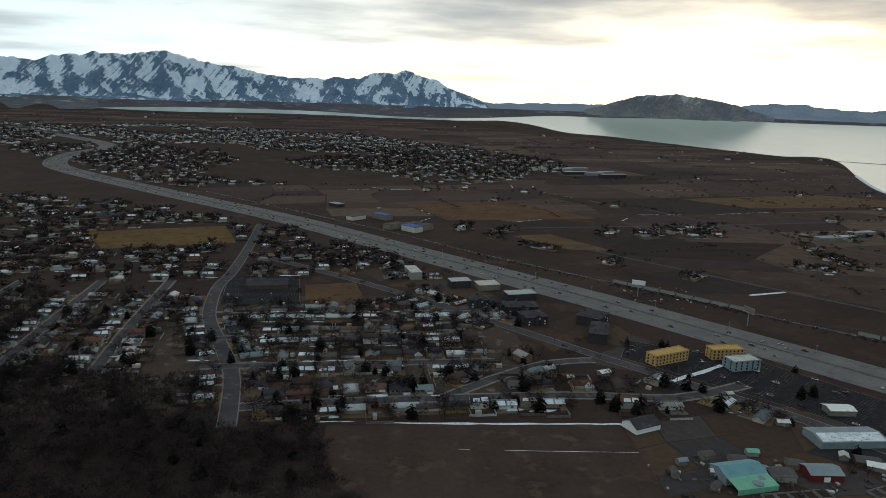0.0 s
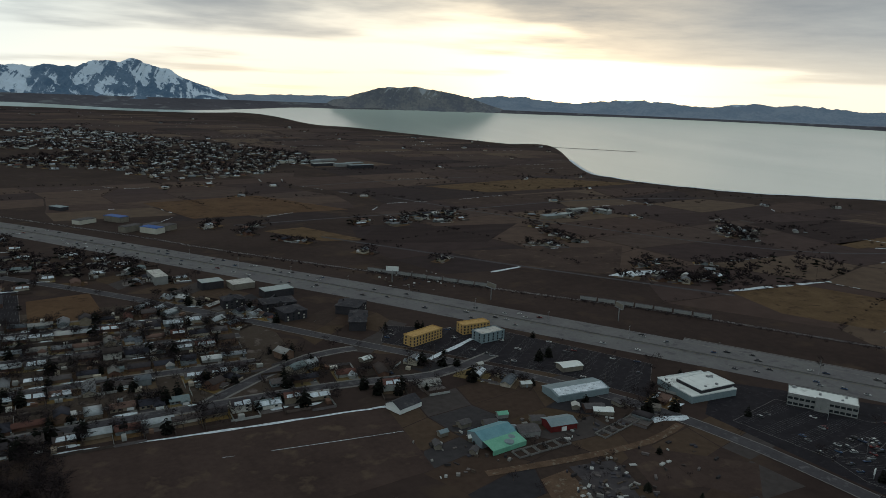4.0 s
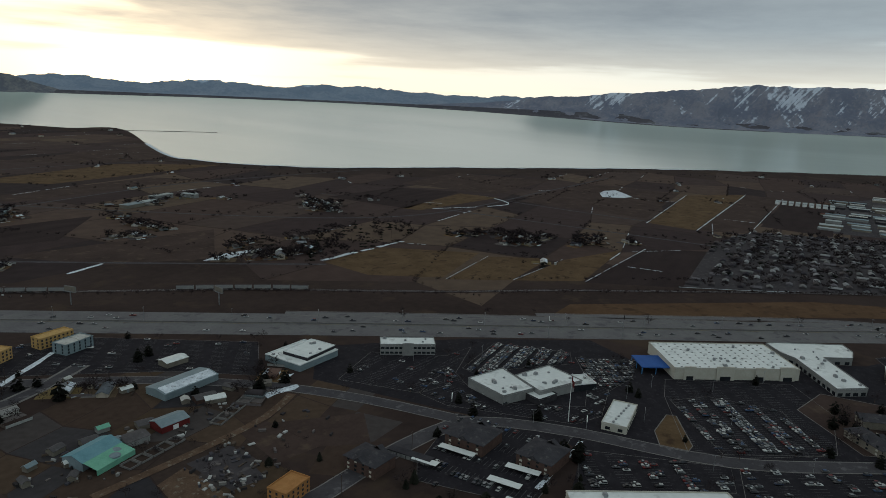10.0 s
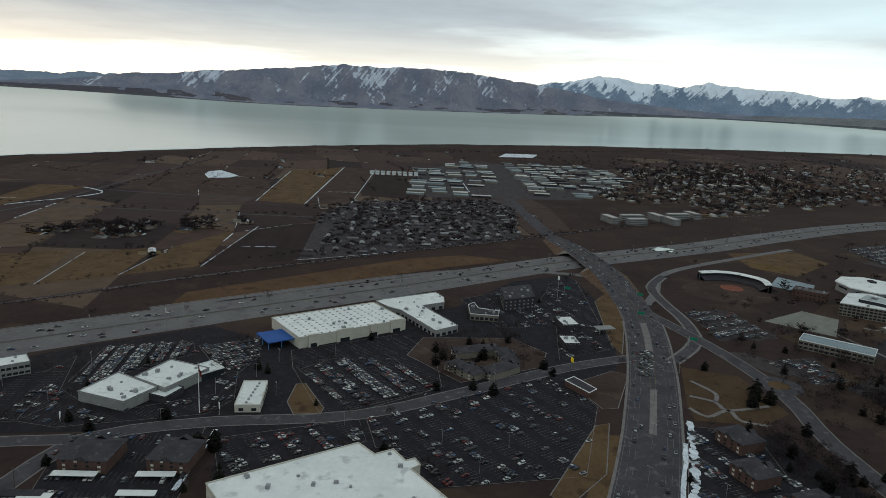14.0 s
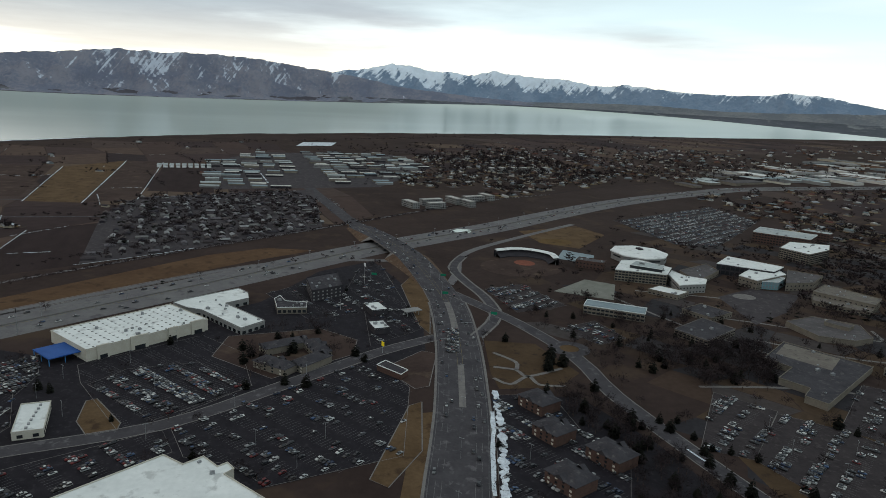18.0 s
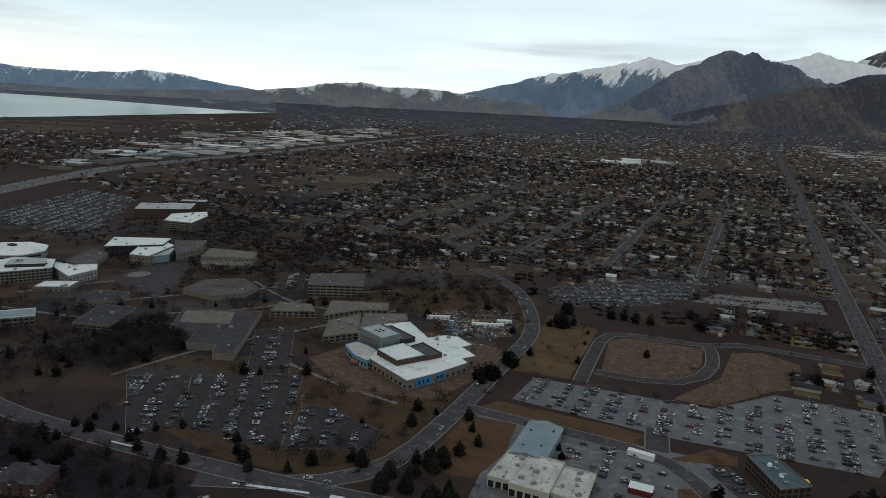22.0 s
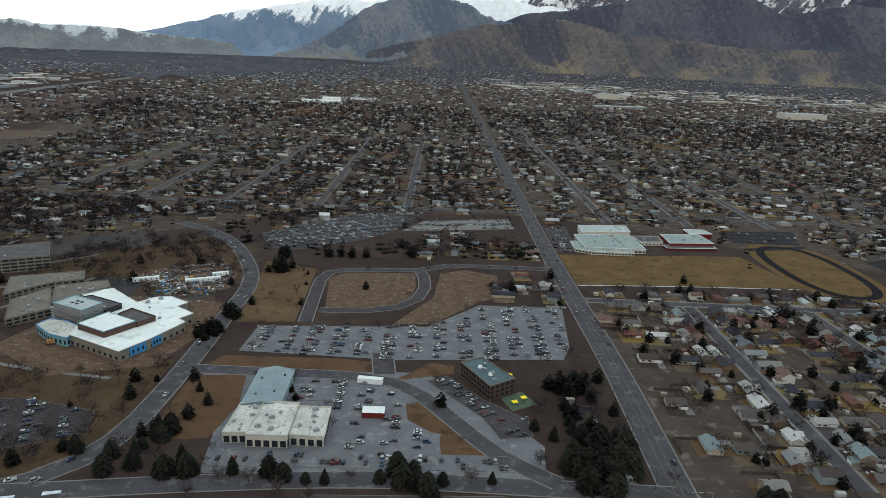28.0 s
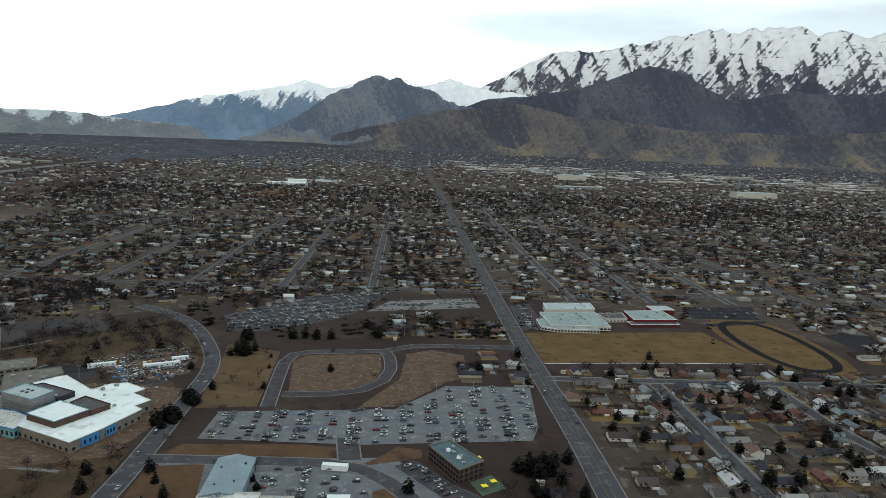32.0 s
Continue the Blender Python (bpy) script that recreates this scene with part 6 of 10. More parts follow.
o = Solid().box(0, 0, 0, 9, 3, 9.2).prism([(-4.5, -1.5), (4.5, -1.5), (0, -0.2)], 9.2, 10.4).make("portico", GREY_WALL, ob)
o.matrix_basis = pose(7.2, -5.2 + 10.4, 0, 0, 0, 126)
building("furniture_store", "low white-roofed store with pale blue-grey walls", rectangle(-394, -343, 36, 42, 87), 5, SLATE_ROOF, WHITE_ROOF, "store", rows=0, units=5, seed=14, trim=WHITE_WALL)
building("furniture_store", "raised white-roofed hall with a dark band", rectangle(-399, -340, 24, 33, 90), 7.5, DARK_WALL, WHITE_ROOF, "store", units=4, seed=15, parapet=0.5, trim=WHITE_WALL)
# buildings going up beside the freeway
for x, y, l, rot in ((-250, -511, 36, -159), (-303, -518, 28, -177)):
    building("apartment_block", "three-storey apartment block in raw yellow sheathing", rectangle(x, y, l, 11, rot), 8.5, TIMBER, TIMBER, "apartments", rows=3, bay=3.2, units=0, seed=16, win=(1.5, 1.6), glass=DARK_WALL, group="apartments going up")
building("apartment_block", "white-wrapped three-storey block going up", rectangle(-305, -495, 25, 14, -172), 8, SLATE_ROOF, OLD_ROOF, "apartments", rows=3, bay=4.5, units=0, seed=17, win=(1.3, 1.8))
building("apartment_block", "orange sheathed apartment block going up", rectangle(-245, -222, 19, 12, 3), 8, ORANGE_WOOD, ORANGE_WOOD, "apartments", rows=3, bay=3, units=0, seed=18, win=(1.3, 1.4), glass=DARK_WALL)
# farmyard and sheds
ob = gable_building("greenhouse_barn", "teal sheet-roofed barn with a mint green lean-to", -214, -337, 26, 15, 5, 2.6, 8, SLATE_ROOF, TEAL_ROOF, "barn")
o = Solid().add([(-13, 0, 5.0), (13, 0, 5.0), (13, -10, 3.2), (-13, -10, 3.2)], [(0, 3, 2, 1)]).box(0, -9.8, 0, 26, 0.3, 3.1).make("lean_to", GREEN_ROOF, ob, "mint green lean-to roof")
o.matrix_basis = pose(0, 7.9, 0, 0, 0, 180)
ob = gable_building("storage_shed", "long grey sheet-roofed storage shed", -306, -373, 44, 20, 4.6, 1.6, 178, SLATE_ROOF, SLATE_ROOF, "shed")
o = Solid().add([(-21, 1, 6.6), (21, 1, 6.6), (21, 9.6, 5.0), (-21, 9.6, 5.0)], [(0, 1, 2, 3)]).make("snow_cover", SNOW, ob, "thin snow on the roof's shaded side")
o.matrix_basis = pose(0, 0, 0, 0, 0, 180)
gable_building("barn", "blue-grey roofed barn with red walls", -263, -334, 19, 13, 4.2, 2, 174, RED_PAINT, SLATE_ROOF, "barn", door=WHITE_WALL)
gable_building("barn", "old grey plank barn", -238, -334, 14, 11, 3.6, 1.6, 170, GREY_WALL, GREY_ROOF, "barn")
gable_building("shed", "small grey farm shed", -222, -352, 9, 7, 3, 1.5, 170, BEIGE_WALL, GREY_ROOF, "shed")
gable_building("shed", "small grey farm shed", -206, -358, 8, 6, 3, 1.4, 10, BEIGE_WALL, GREY_ROOF, "shed")
gable_building("shed", "small shed with a green roof", -236, -360, 7, 5, 2.8, 1.2, 170, GREY_WALL, GREEN_ROOF, "shed")
gable_building("house", "low farmhouse with a white roof", -300, -345, 14, 9, 3, 1.5, 160, BRICK, GREY_ROOF, "house")
gable_building("house", "large dark-roofed house beside the fields", -182, -398, 20, 14, 3.6, 3.6, 20, WHITE_WALL, DARK_ROOF, "house")
gable_building("shop", "white-roofed shop beside the road", -330, -412, 18, 11, 4, 1.2, 175, BEIGE_WALL, WHITE_ROOF, "store")
for k in range(4):
    tank = thing("grain_tank", -222 + k * -4.2 + 4, -327 - k * 5.2 + 4, 0, "round grey farm storage tank", "tank", "farm tanks")
    Solid().tube(0, 0, 0, 4.2, 3.0, 3.0, 14).make("tank_wall", SLATE_ROOF, tank, smooth=False)
    Solid().tube(0, 0, 4.2, 5.2, 3.15, 0.4, 14).make("lid", SLATE_ROOF, tank)
# hotels, offices and eating places near the interchange
hotel = building("hotel", "dark flat-roofed hotel with white window panels", [(-648, 87), (-663, 119), (-713, 122), (-695, 88)], 11, DARK_WALL, DARK_ROOF, "hotel", rows=3, bay=4.4, units=8, seed=21, win=(1.6, 1.5), glass=GREY_WALL)
o = Solid().box(0, 0, 3.2, 24, 0.4, 6.0).make("front_panel", CREAM, hotel, "pale panelled front")
o.matrix_basis = pose(-655.8 - hotel.location.x, 102.5 - hotel.location.y, 0, 0, 0, 115)
building("office_building", "low dark-roofed office with white window bays", [(-645, 52), (-617, 52), (-614, 78), (-629, 80), (-636, 61), (-654, 58)], 6, BEIGE_WALL, DARK_ROOF, "office", rows=1, bay=4.0, units=4, seed=22, win=(3.0, 2.6), trim=WHITE_WALL, parapet=0.5)
building("restaurant", "small restaurant with a white flat roof", rectangle(-611, 141, 16, 24, 100), 5, DARK_WALL, WHITE_ROOF, "restaurant", units=4, seed=23)
building("restaurant", "small restaurant with a white flat roof", rectangle(-560, 133, 14, 20, 95), 5, DARK_WALL, WHITE_ROOF, "restaurant", units=4, seed=24)
ob = building("car_wash", "small brick building with white roof edges", [(-474, 112), (-481, 120), (-460, 132), (-453, 125)], 4.5, BRICK, DARK_ROOF, "shop", parapet=0.5, trim=WHITE_WALL, seed=25)
ob = thing("fuel_canopy", -596, 172, 15, "grey canopy over fuel pumps", "canopy")
Solid().box(0, 0, 4.6, 10, 17, 0.7).make("roof", GREY_WALL, ob)
for x in (-3, 3):
    for y in (-6, 6):
        Solid().box(x, y, 0, 0.5, 0.5, 4.6).make("post", STEEL, ob)


def apartment_house(x, y, l, w, rot, h=7.6, label="three-storey brown apartment house with hipped dark roof", wall=BRICK):
    root = thing("apartment_house", x, y, rot, label, "apartments", "brown apartment houses")
    Solid().box(0, 0, 0, l, w, h).make("wall", wall, root)
    Solid().hip(0, 0, h, l, w, 3.2, 0.8).box(0, 0, h - 0.2, l + 1.6, w + 1.6, 0.2).make("roof", DARK_ROOF, root)
    for s in (-1, 1):
        g = Solid()
        g.add([(-4, s * (w / 2 - 3), h + 0.3), (4, s * (w / 2 - 3), h + 0.3), (0, s * (w / 2 - 3), h + 3.0), (-4, s * (w / 2 + 1.2), h - 0.1), (4, s * (w / 2 + 1.2), h - 0.1), (0, s * (w / 2 + 1.2), h + 2.6)],
              [(0, 2, 5, 3), (1, 4, 5, 2), (3, 5, 4)])
        g.make("gable", DARK_ROOF, root)
        for z in (0.8, 3.3, 5.8):
            for k in range(4):
                Solid().box(-l * 0.36 + k * l * 0.24, s * (w / 2 + 0.04), z, 1.6, 0.12, 1.3).make("window", GLASS if (k + int(z)) % 3 else CREAM, root)
    PLOTS.append(rectangle(x, y, l * 1.2, w * 1.2, rot))


for x, y, l, w, rot in ((-158, -643, 32, 20, 0), (-163, -612, 22, 20, 12), (-221, -611, 26, 22, 50), (-213, -570, 34, 15, 68), (-120, -664, 20, 14, 5)):
    apartment_house(x, y, l, w, rot, 8.5, "dark grey three-storey apartment house beside the freeway", DARK_WALL)
apartment_house(-350, -170, 26, 24, 87)
apartment_house(-352, -126, 22, 24, 84)
apartment_house(-292, -205, 22, 18, 85)
for x, y, l, w, rot in ((-490, 40, 30, 14, 43), (-492, 66, 14, 30, 38), (-518, 74, 30, 13, 12), (-529, 50, 13, 36, 20)):
    apartment_house(x, y, l, w, rot, 5.6, "two-storey beige apartment house round a dark yard", BEIGE_WALL)
apartment_house(-392, 205, 22, 18, 20)
apartment_house(-352, 196, 20, 18, 20)
apartment_house(-318, 216, 24, 18, 20)
apartment_house(-300, 180, 22, 18, 20)
for x, y, l, rot in ((-333, -172, 23, 91), (-335, -131, 20, 93), (-317, -134, 19, 92), (-303, -118, 18, 92), (-312, -181, 16, 92)):
    ob = thing("carport", x, y, rot, "long carport with a flat pale roof", "carport", "carports")
    Solid().box(0, 0, 2.5, l, 5.2, 0.25).make("roof", WHITE_ROOF, ob)
    for k in range(5):
        Solid().box(-l / 2 + 1 + k * (l - 2) / 4, 2, 0, 0.18, 0.18, 2.5).make("post", STEEL, ob)
ob = thing("garage_row", -314, -192, 92, "row of grey garages with pale doors", "garages")
Solid().box(0, 0, 0, 28, 6, 2.8).make("wall", DARK_WALL, ob)
for k in range(9):
    Solid().box(-12.4 + k * 3.1, -3.04, 0, 2.6, 0.1, 2.2).make("door", GREY_WALL, ob, "pale garage door")

# ---- campus ----
def arena():
    ob = thing("arena", -772, 530, 0, "octagonal arena with a shallow white roof", "arena")
    k = 37.0
    ring = [(k * 1.08 * math.cos(2 * math.pi * (i + 0.5) / 8), k * math.sin(2 * math.pi * (i + 0.5) / 8)) for i in range(8)]
    Solid().prism([(x * 0.96, y * 0.96) for x, y in ring], 0, 10).make("wall", GREY_WALL, ob)
    s = Solid()
    s.add([(x, y, 9.5) for x, y in ring] + [(x, y, 10.8) for x, y in ring] + [(x * 0.35, y * 0.35, 14) for x, y in ring],
          [(i, (i + 1) % 8, 8 + (i + 1) % 8, 8 + i) for i in range(8)] + [(8 + i, 8 + (i + 1) % 8, 16 + (i + 1) % 8, 16 + i) for i in range(8)] + [tuple(range(16, 24)), tuple(range(7, -1, -1))])
    s.make("roof", WHITE_ROOF, ob)
    Solid().box(0, 0, 13.9, 9, 6, 2).make("rooftop_unit", DARK_WALL, ob, "dark machine house on the roof")
    for i in range(8):
        a, b = ring[i], ring[(i + 1) % 8]
        o = Solid().box(0, 0, 5.2, 17, 0.3, 1.8).make("window_band", GLASS, ob)
        o.matrix_basis = pose((a[0] + b[0]) * 0.482, (a[1] + b[1]) * 0.482, 0, 0, 0, math.degrees(math.atan2(b[1] - a[1], b[0] - a[0])))
    PLOTS.append(rectangle(-772, 530, 90, 90, 0))


arena()
building("campus_hall", "four-storey campus hall with white roof terraces", [(-682, 439), (-652, 488), (-680, 514), (-721, 496), (-722, 472)], 13, BEIGE_WALL, WHITE_ROOF, "university building", rows=4, bay=3.5, units=5, seed=31, win=(2.9, 1.8), trim=WHITE_WALL)
building("roof_storey", "glazed set-back storey on a campus hall", [(-688, 462), (-662, 488), (-679, 503), (-705, 481)], 16.5, GLASS, PALE_ROOF, "university building", units=3, seed=92, trim=WHITE_WALL, parapet=0.4)
building("campus_hall", "white angular lecture hall with a sloping end", [(-672, 502), (-620, 482), (-621, 517), (-638, 532), (-654, 515), (-681, 514)], 10, GREY_WALL, WHITE_ROOF, "university building", rows=2, bay=4, units=4, seed=32, trim=WHITE_WALL)
building("campus_hall", "low white-roofed campus building", [(-628, 448), (-600, 466), (-611, 488), (-638, 469)], 5, BEIGE_WALL, WHITE_ROOF, "university building", rows=1, bay=4, units=2, seed=33)
building("campus_podium", "low dark-roofed link between campus halls", [(-693, 536), (-646, 526), (-685, 587), (-719, 595)], 6, BEIGE_WALL, GREY_ROOF, "university building", rows=1, bay=5, units=4, seed=93)
building("campus_hall", "long white-roofed hall above a dark recessed front", [(-694, 590), (-649, 637), (-667, 668), (-726, 633)], 13, DARK_WALL, WHITE_ROOF, "university building", rows=2, bay=5, units=3, seed=34, win=(4.2, 4), trim=WHITE_WALL)
building("campus_hall", "white campus building beside a long hall", [(-646, 583), (-622, 588), (-641, 647), (-665, 657), (-675, 628)], 11, BEIGE_WALL, WHITE_ROOF, "university building", rows=2, bay=4, units=3, seed=35, trim=WHITE_WALL)
building("glass_hall", "pale green glass entrance hall", [(-628, 593), (-618, 615), (-634, 640), (-645, 622)], 9, TEAL_ROOF, PALE_ROOF, "university building", rows=2, bay=3, seed=94, win=(2.6, 3.4), glass=SLATE_ROOF, trim=WHITE_WALL)
building("campus_hall", "grey campus building beside a glass hall", [(-613, 621), (-611, 659), (-637, 700), (-668, 676)], 9, BEIGE_WALL, GREY_ROOF, "university building", rows=2, bay=5, units=5, seed=36)
building("campus_tower", "white-roofed five-storey university block", [(-760, 748), (-716, 757), (-737, 813), (-767, 845), (-793, 798)], 15, BEIGE_WALL, WHITE_ROOF, "university building", rows=5, bay=3.6, units=9, seed=37, win=(3.0, 1.7))
building("campus_tower", "brown brick four-storey university block", [(-862, 792), (-799, 842), (-829, 886), (-896, 836)], 16, BRICK, PALE_ROOF, "university building", rows=4, bay=4, units=6, seed=38, win=(2.6, 1.8), trim=WHITE_WALL)
building("campus_tower", "brown brick university block behind another", rectangle(-868, 925, 44, 24, 30), 13, BRICK, PALE_ROOF, "university building", rows=3, bay=4, units=4, seed=39, win=(2.6, 1.8))
building("campus_hall", "tan flat-roofed campus building", [(-580, 627), (-525, 655), (-543, 684), (-602, 667)], 9, BEIGE_WALL, TAN_ROOF, "university building", rows=2, bay=5, units=6, seed=40)
building("campus_hall", "lower stepped wing of a tan campus building", [(-562, 610), (-515, 636), (-525, 654), (-580, 626)], 5, BEIGE_WALL, TAN_ROOF, "university building", rows=1, bay=4, units=3, seed=95)
building("campus_hall", "low terraced campus building with dark roof", [(-503, 392), (-470, 402), (-493, 450), (-526, 440)], 6, BEIGE_WALL, DARK_ROOF, "university building", rows=2, bay=4, units=3, seed=96, win=(3.2, 1.2), trim=CONCRETE)
building("campus_hall", "low dark-roofed wing among bare trees", [(-560, 442), (-528, 452), (-540, 486), (-572, 474)], 4.5, BEIGE_WALL, DARK_ROOF, "university building", rows=1, bay=4, units=2, seed=97)
patch("campus_plaza", [(-604, 521), (-515, 494), (-543, 557), (-595, 625), (-627, 585)], ASPHALT_OLD, 0.17, "dark paved campus plaza", "plaza")
patch("plaza_disc", [(-600 + 11 * math.cos(2 * math.pi * i / 20), 553 + 13 * math.sin(2 * math.pi * i / 20)) for i in range(20)], CONCRETE, 0.22, "pale round paving in a campus plaza", "plaza", keep=False)
building("campus_hall", "low angular campus building with dark roof", lowered([(-499, 513), (-507, 553), (-476, 579), (-444, 559), (-441, 535), (-458, 511)], 8, 5), 5, BEIGE_WALL, GREY_ROOF, "university building", units=4, seed=41)
building("campus_hall", "small raised hall on a campus roof", rectangle(-484, 562, 22, 14, 25), 8, BEIGE_WALL, GREY_ROOF, "university building", seed=42)
building("campus_workshop", "wide dark flat-roofed campus workshop", lowered([(-449, 463), (-387, 493), (-338, 397), (-353, 391), (-363, 406), (-384, 397), (-399, 424), (-421, 417)], 9, 5), 5, BEIGE_WALL, DARK_ROOF, "university building", units=6, seed=43)
patch("workshop_roof_tan", lowered([(-446, 462), (-407, 481), (-388, 452), (-427, 434)], 9, 5), TAN_ROOF, 5.03, "tan gravel part of a dark roof", "roof", keep=False)
for poly, r, h in (([(-383, 500), (-392, 527), (-363, 537), (-347, 520)], TAN_ROOF, 9), ([(-333, 512), (-352, 555), (-302, 578), (-292, 557), (-315, 543)], TAN_ROOF, 10), ([(-304, 466), (-323, 505), (-309, 537), (-284, 490)], TAN_ROOF, 9),
                   ([(-288, 497), (-306, 538), (-272, 556), (-263, 541)], TAN_ROOF, 10)):
    building("campus_hall", "low tan-roofed campus building", lowered(poly, h, 6), 6, BEIGE_WALL, r, "university building", rows=2, bay=5, units=4, seed=44, win=(3.5, 1.6))
ob = building("campus_library", "stepped concrete campus building with dark window bands", [(-399, 583), (-421, 622), (-372, 652), (-349, 610)], 13, BEIGE_WALL, GREY_ROOF, "university building", rows=4, bay=6, units=4, seed=45, win=(5.4, 1.6))
ob = building("zigzag_hall", "long hall with a zigzag front and blue-grey roof", rectangle(-566, 369, 58, 22, 52), 8, BEIGE_WALL, SLATE_ROOF, "university building", rows=2, bay=4, seed=46, win=(3.2, 1.8), trim=WHITE_WALL)
building("fieldhouse", "brown two-storey fieldhouse near the ball park", rectangle(-742, 442, 34, 18, 50), 9, BRICK, GREY_ROOF, "university building", rows=2, bay=4, units=4, seed=47)


def stadium():
    field = [(-752 + 44 * math.cos(2 * math.pi * i / 20) * 1.0, 352 + 50 * math.sin(2 * math.pi * i / 20)) for i in range(20)]
    patch("ball_field", field, SOIL, 0.12, "brown winter baseball field", "sports field")
    patch("infield", [(-772 + 14 * math.cos(2 * math.pi * i / 14), 366 + 13 * math.sin(2 * math.pi * i / 14)) for i in range(14)], surface("red_clay", (0.13, 0.045, 0.03), (0.18, 0.07, 0.05), 6), 0.16, "reddish clay infield", "sports field", keep=False)
    ob = thing("grandstand", -800, 372, 0, "baseball grandstand with a curved white roof", "grandstand")
    L = smooth_line([(-8, -30), (-14, -6), (-8, 16), (16, 34), (42, 30)], 4)
    n = normals(L)
    v, f = [], []
    for p, q in zip(L, n):
        for o, z in ((-3.5, 8.4), (4.0, 9.4), (4.0, 8.9), (-3.5, 7.9)):
            v.append((p[0] + q[0] * o, p[1] + q[1] * o, z))
    for i in range(len(L) - 1):
        for k in range(4):
            f.append((4 * i + k, 4 * i + (k + 1) % 4, 4 * i + 4 + (k + 1) % 4, 4 * i + 4 + k))
    mesh_object("roof", v, f, WHITE_ROOF, parent=ob)
    v, f = [], []
    for p, q in zip(L, n):
        for o, z in ((4.0, 0), (4.0, 7.5), (-9.0, 1.2), (-9.0, 0)):
            v.append((p[0] + q[0] * o, p[1] + q[1] * o, z))
    for i in range(len(L) - 1):
        for k in range(4):
            f.append((4 * i + k, 4 * i + (k + 1) % 4, 4 * i + 4 + (k + 1) % 4, 4 * i + 4 + k))
    mesh_object("seating", v, f, DARK_WALL, parent=ob)
    for p in L[::4]:
        Solid().box(p[0], p[1], 0, 0.4, 0.4, 8.6).make("post", STEEL, ob)
    patch("practice_field", [(-962, 442), (-995, 558), (-925, 570), (-840, 480), (-880, 440)], GRASS_DRY, 0.12, "dry brown practice field", "sports field")
    patch("softball_field", [(-885 + 20 * math.cos(2 * math.pi * i / 16), 465 + 26 * math.sin(2 * math.pi * i / 16)) for i in range(16)], LAWN, 0.16, "small dull green softball field", "sports field", keep=False)
    patch("turf_roof", [(-790, 420), (-835, 452), (-800, 480), (-755, 452)], SLATE_ROOF, 0.2, "dull green practice court", "court", keep=False)
    patch("dry_basin", [(-650, 345), (-690, 405), (-665, 430), (-610, 395)], surface("pale_gravel_bed", (0.12, 0.12, 0.105), (0.18, 0.18, 0.16), 10), 0.14, "pale dry pond basin", "pond")


stadium()


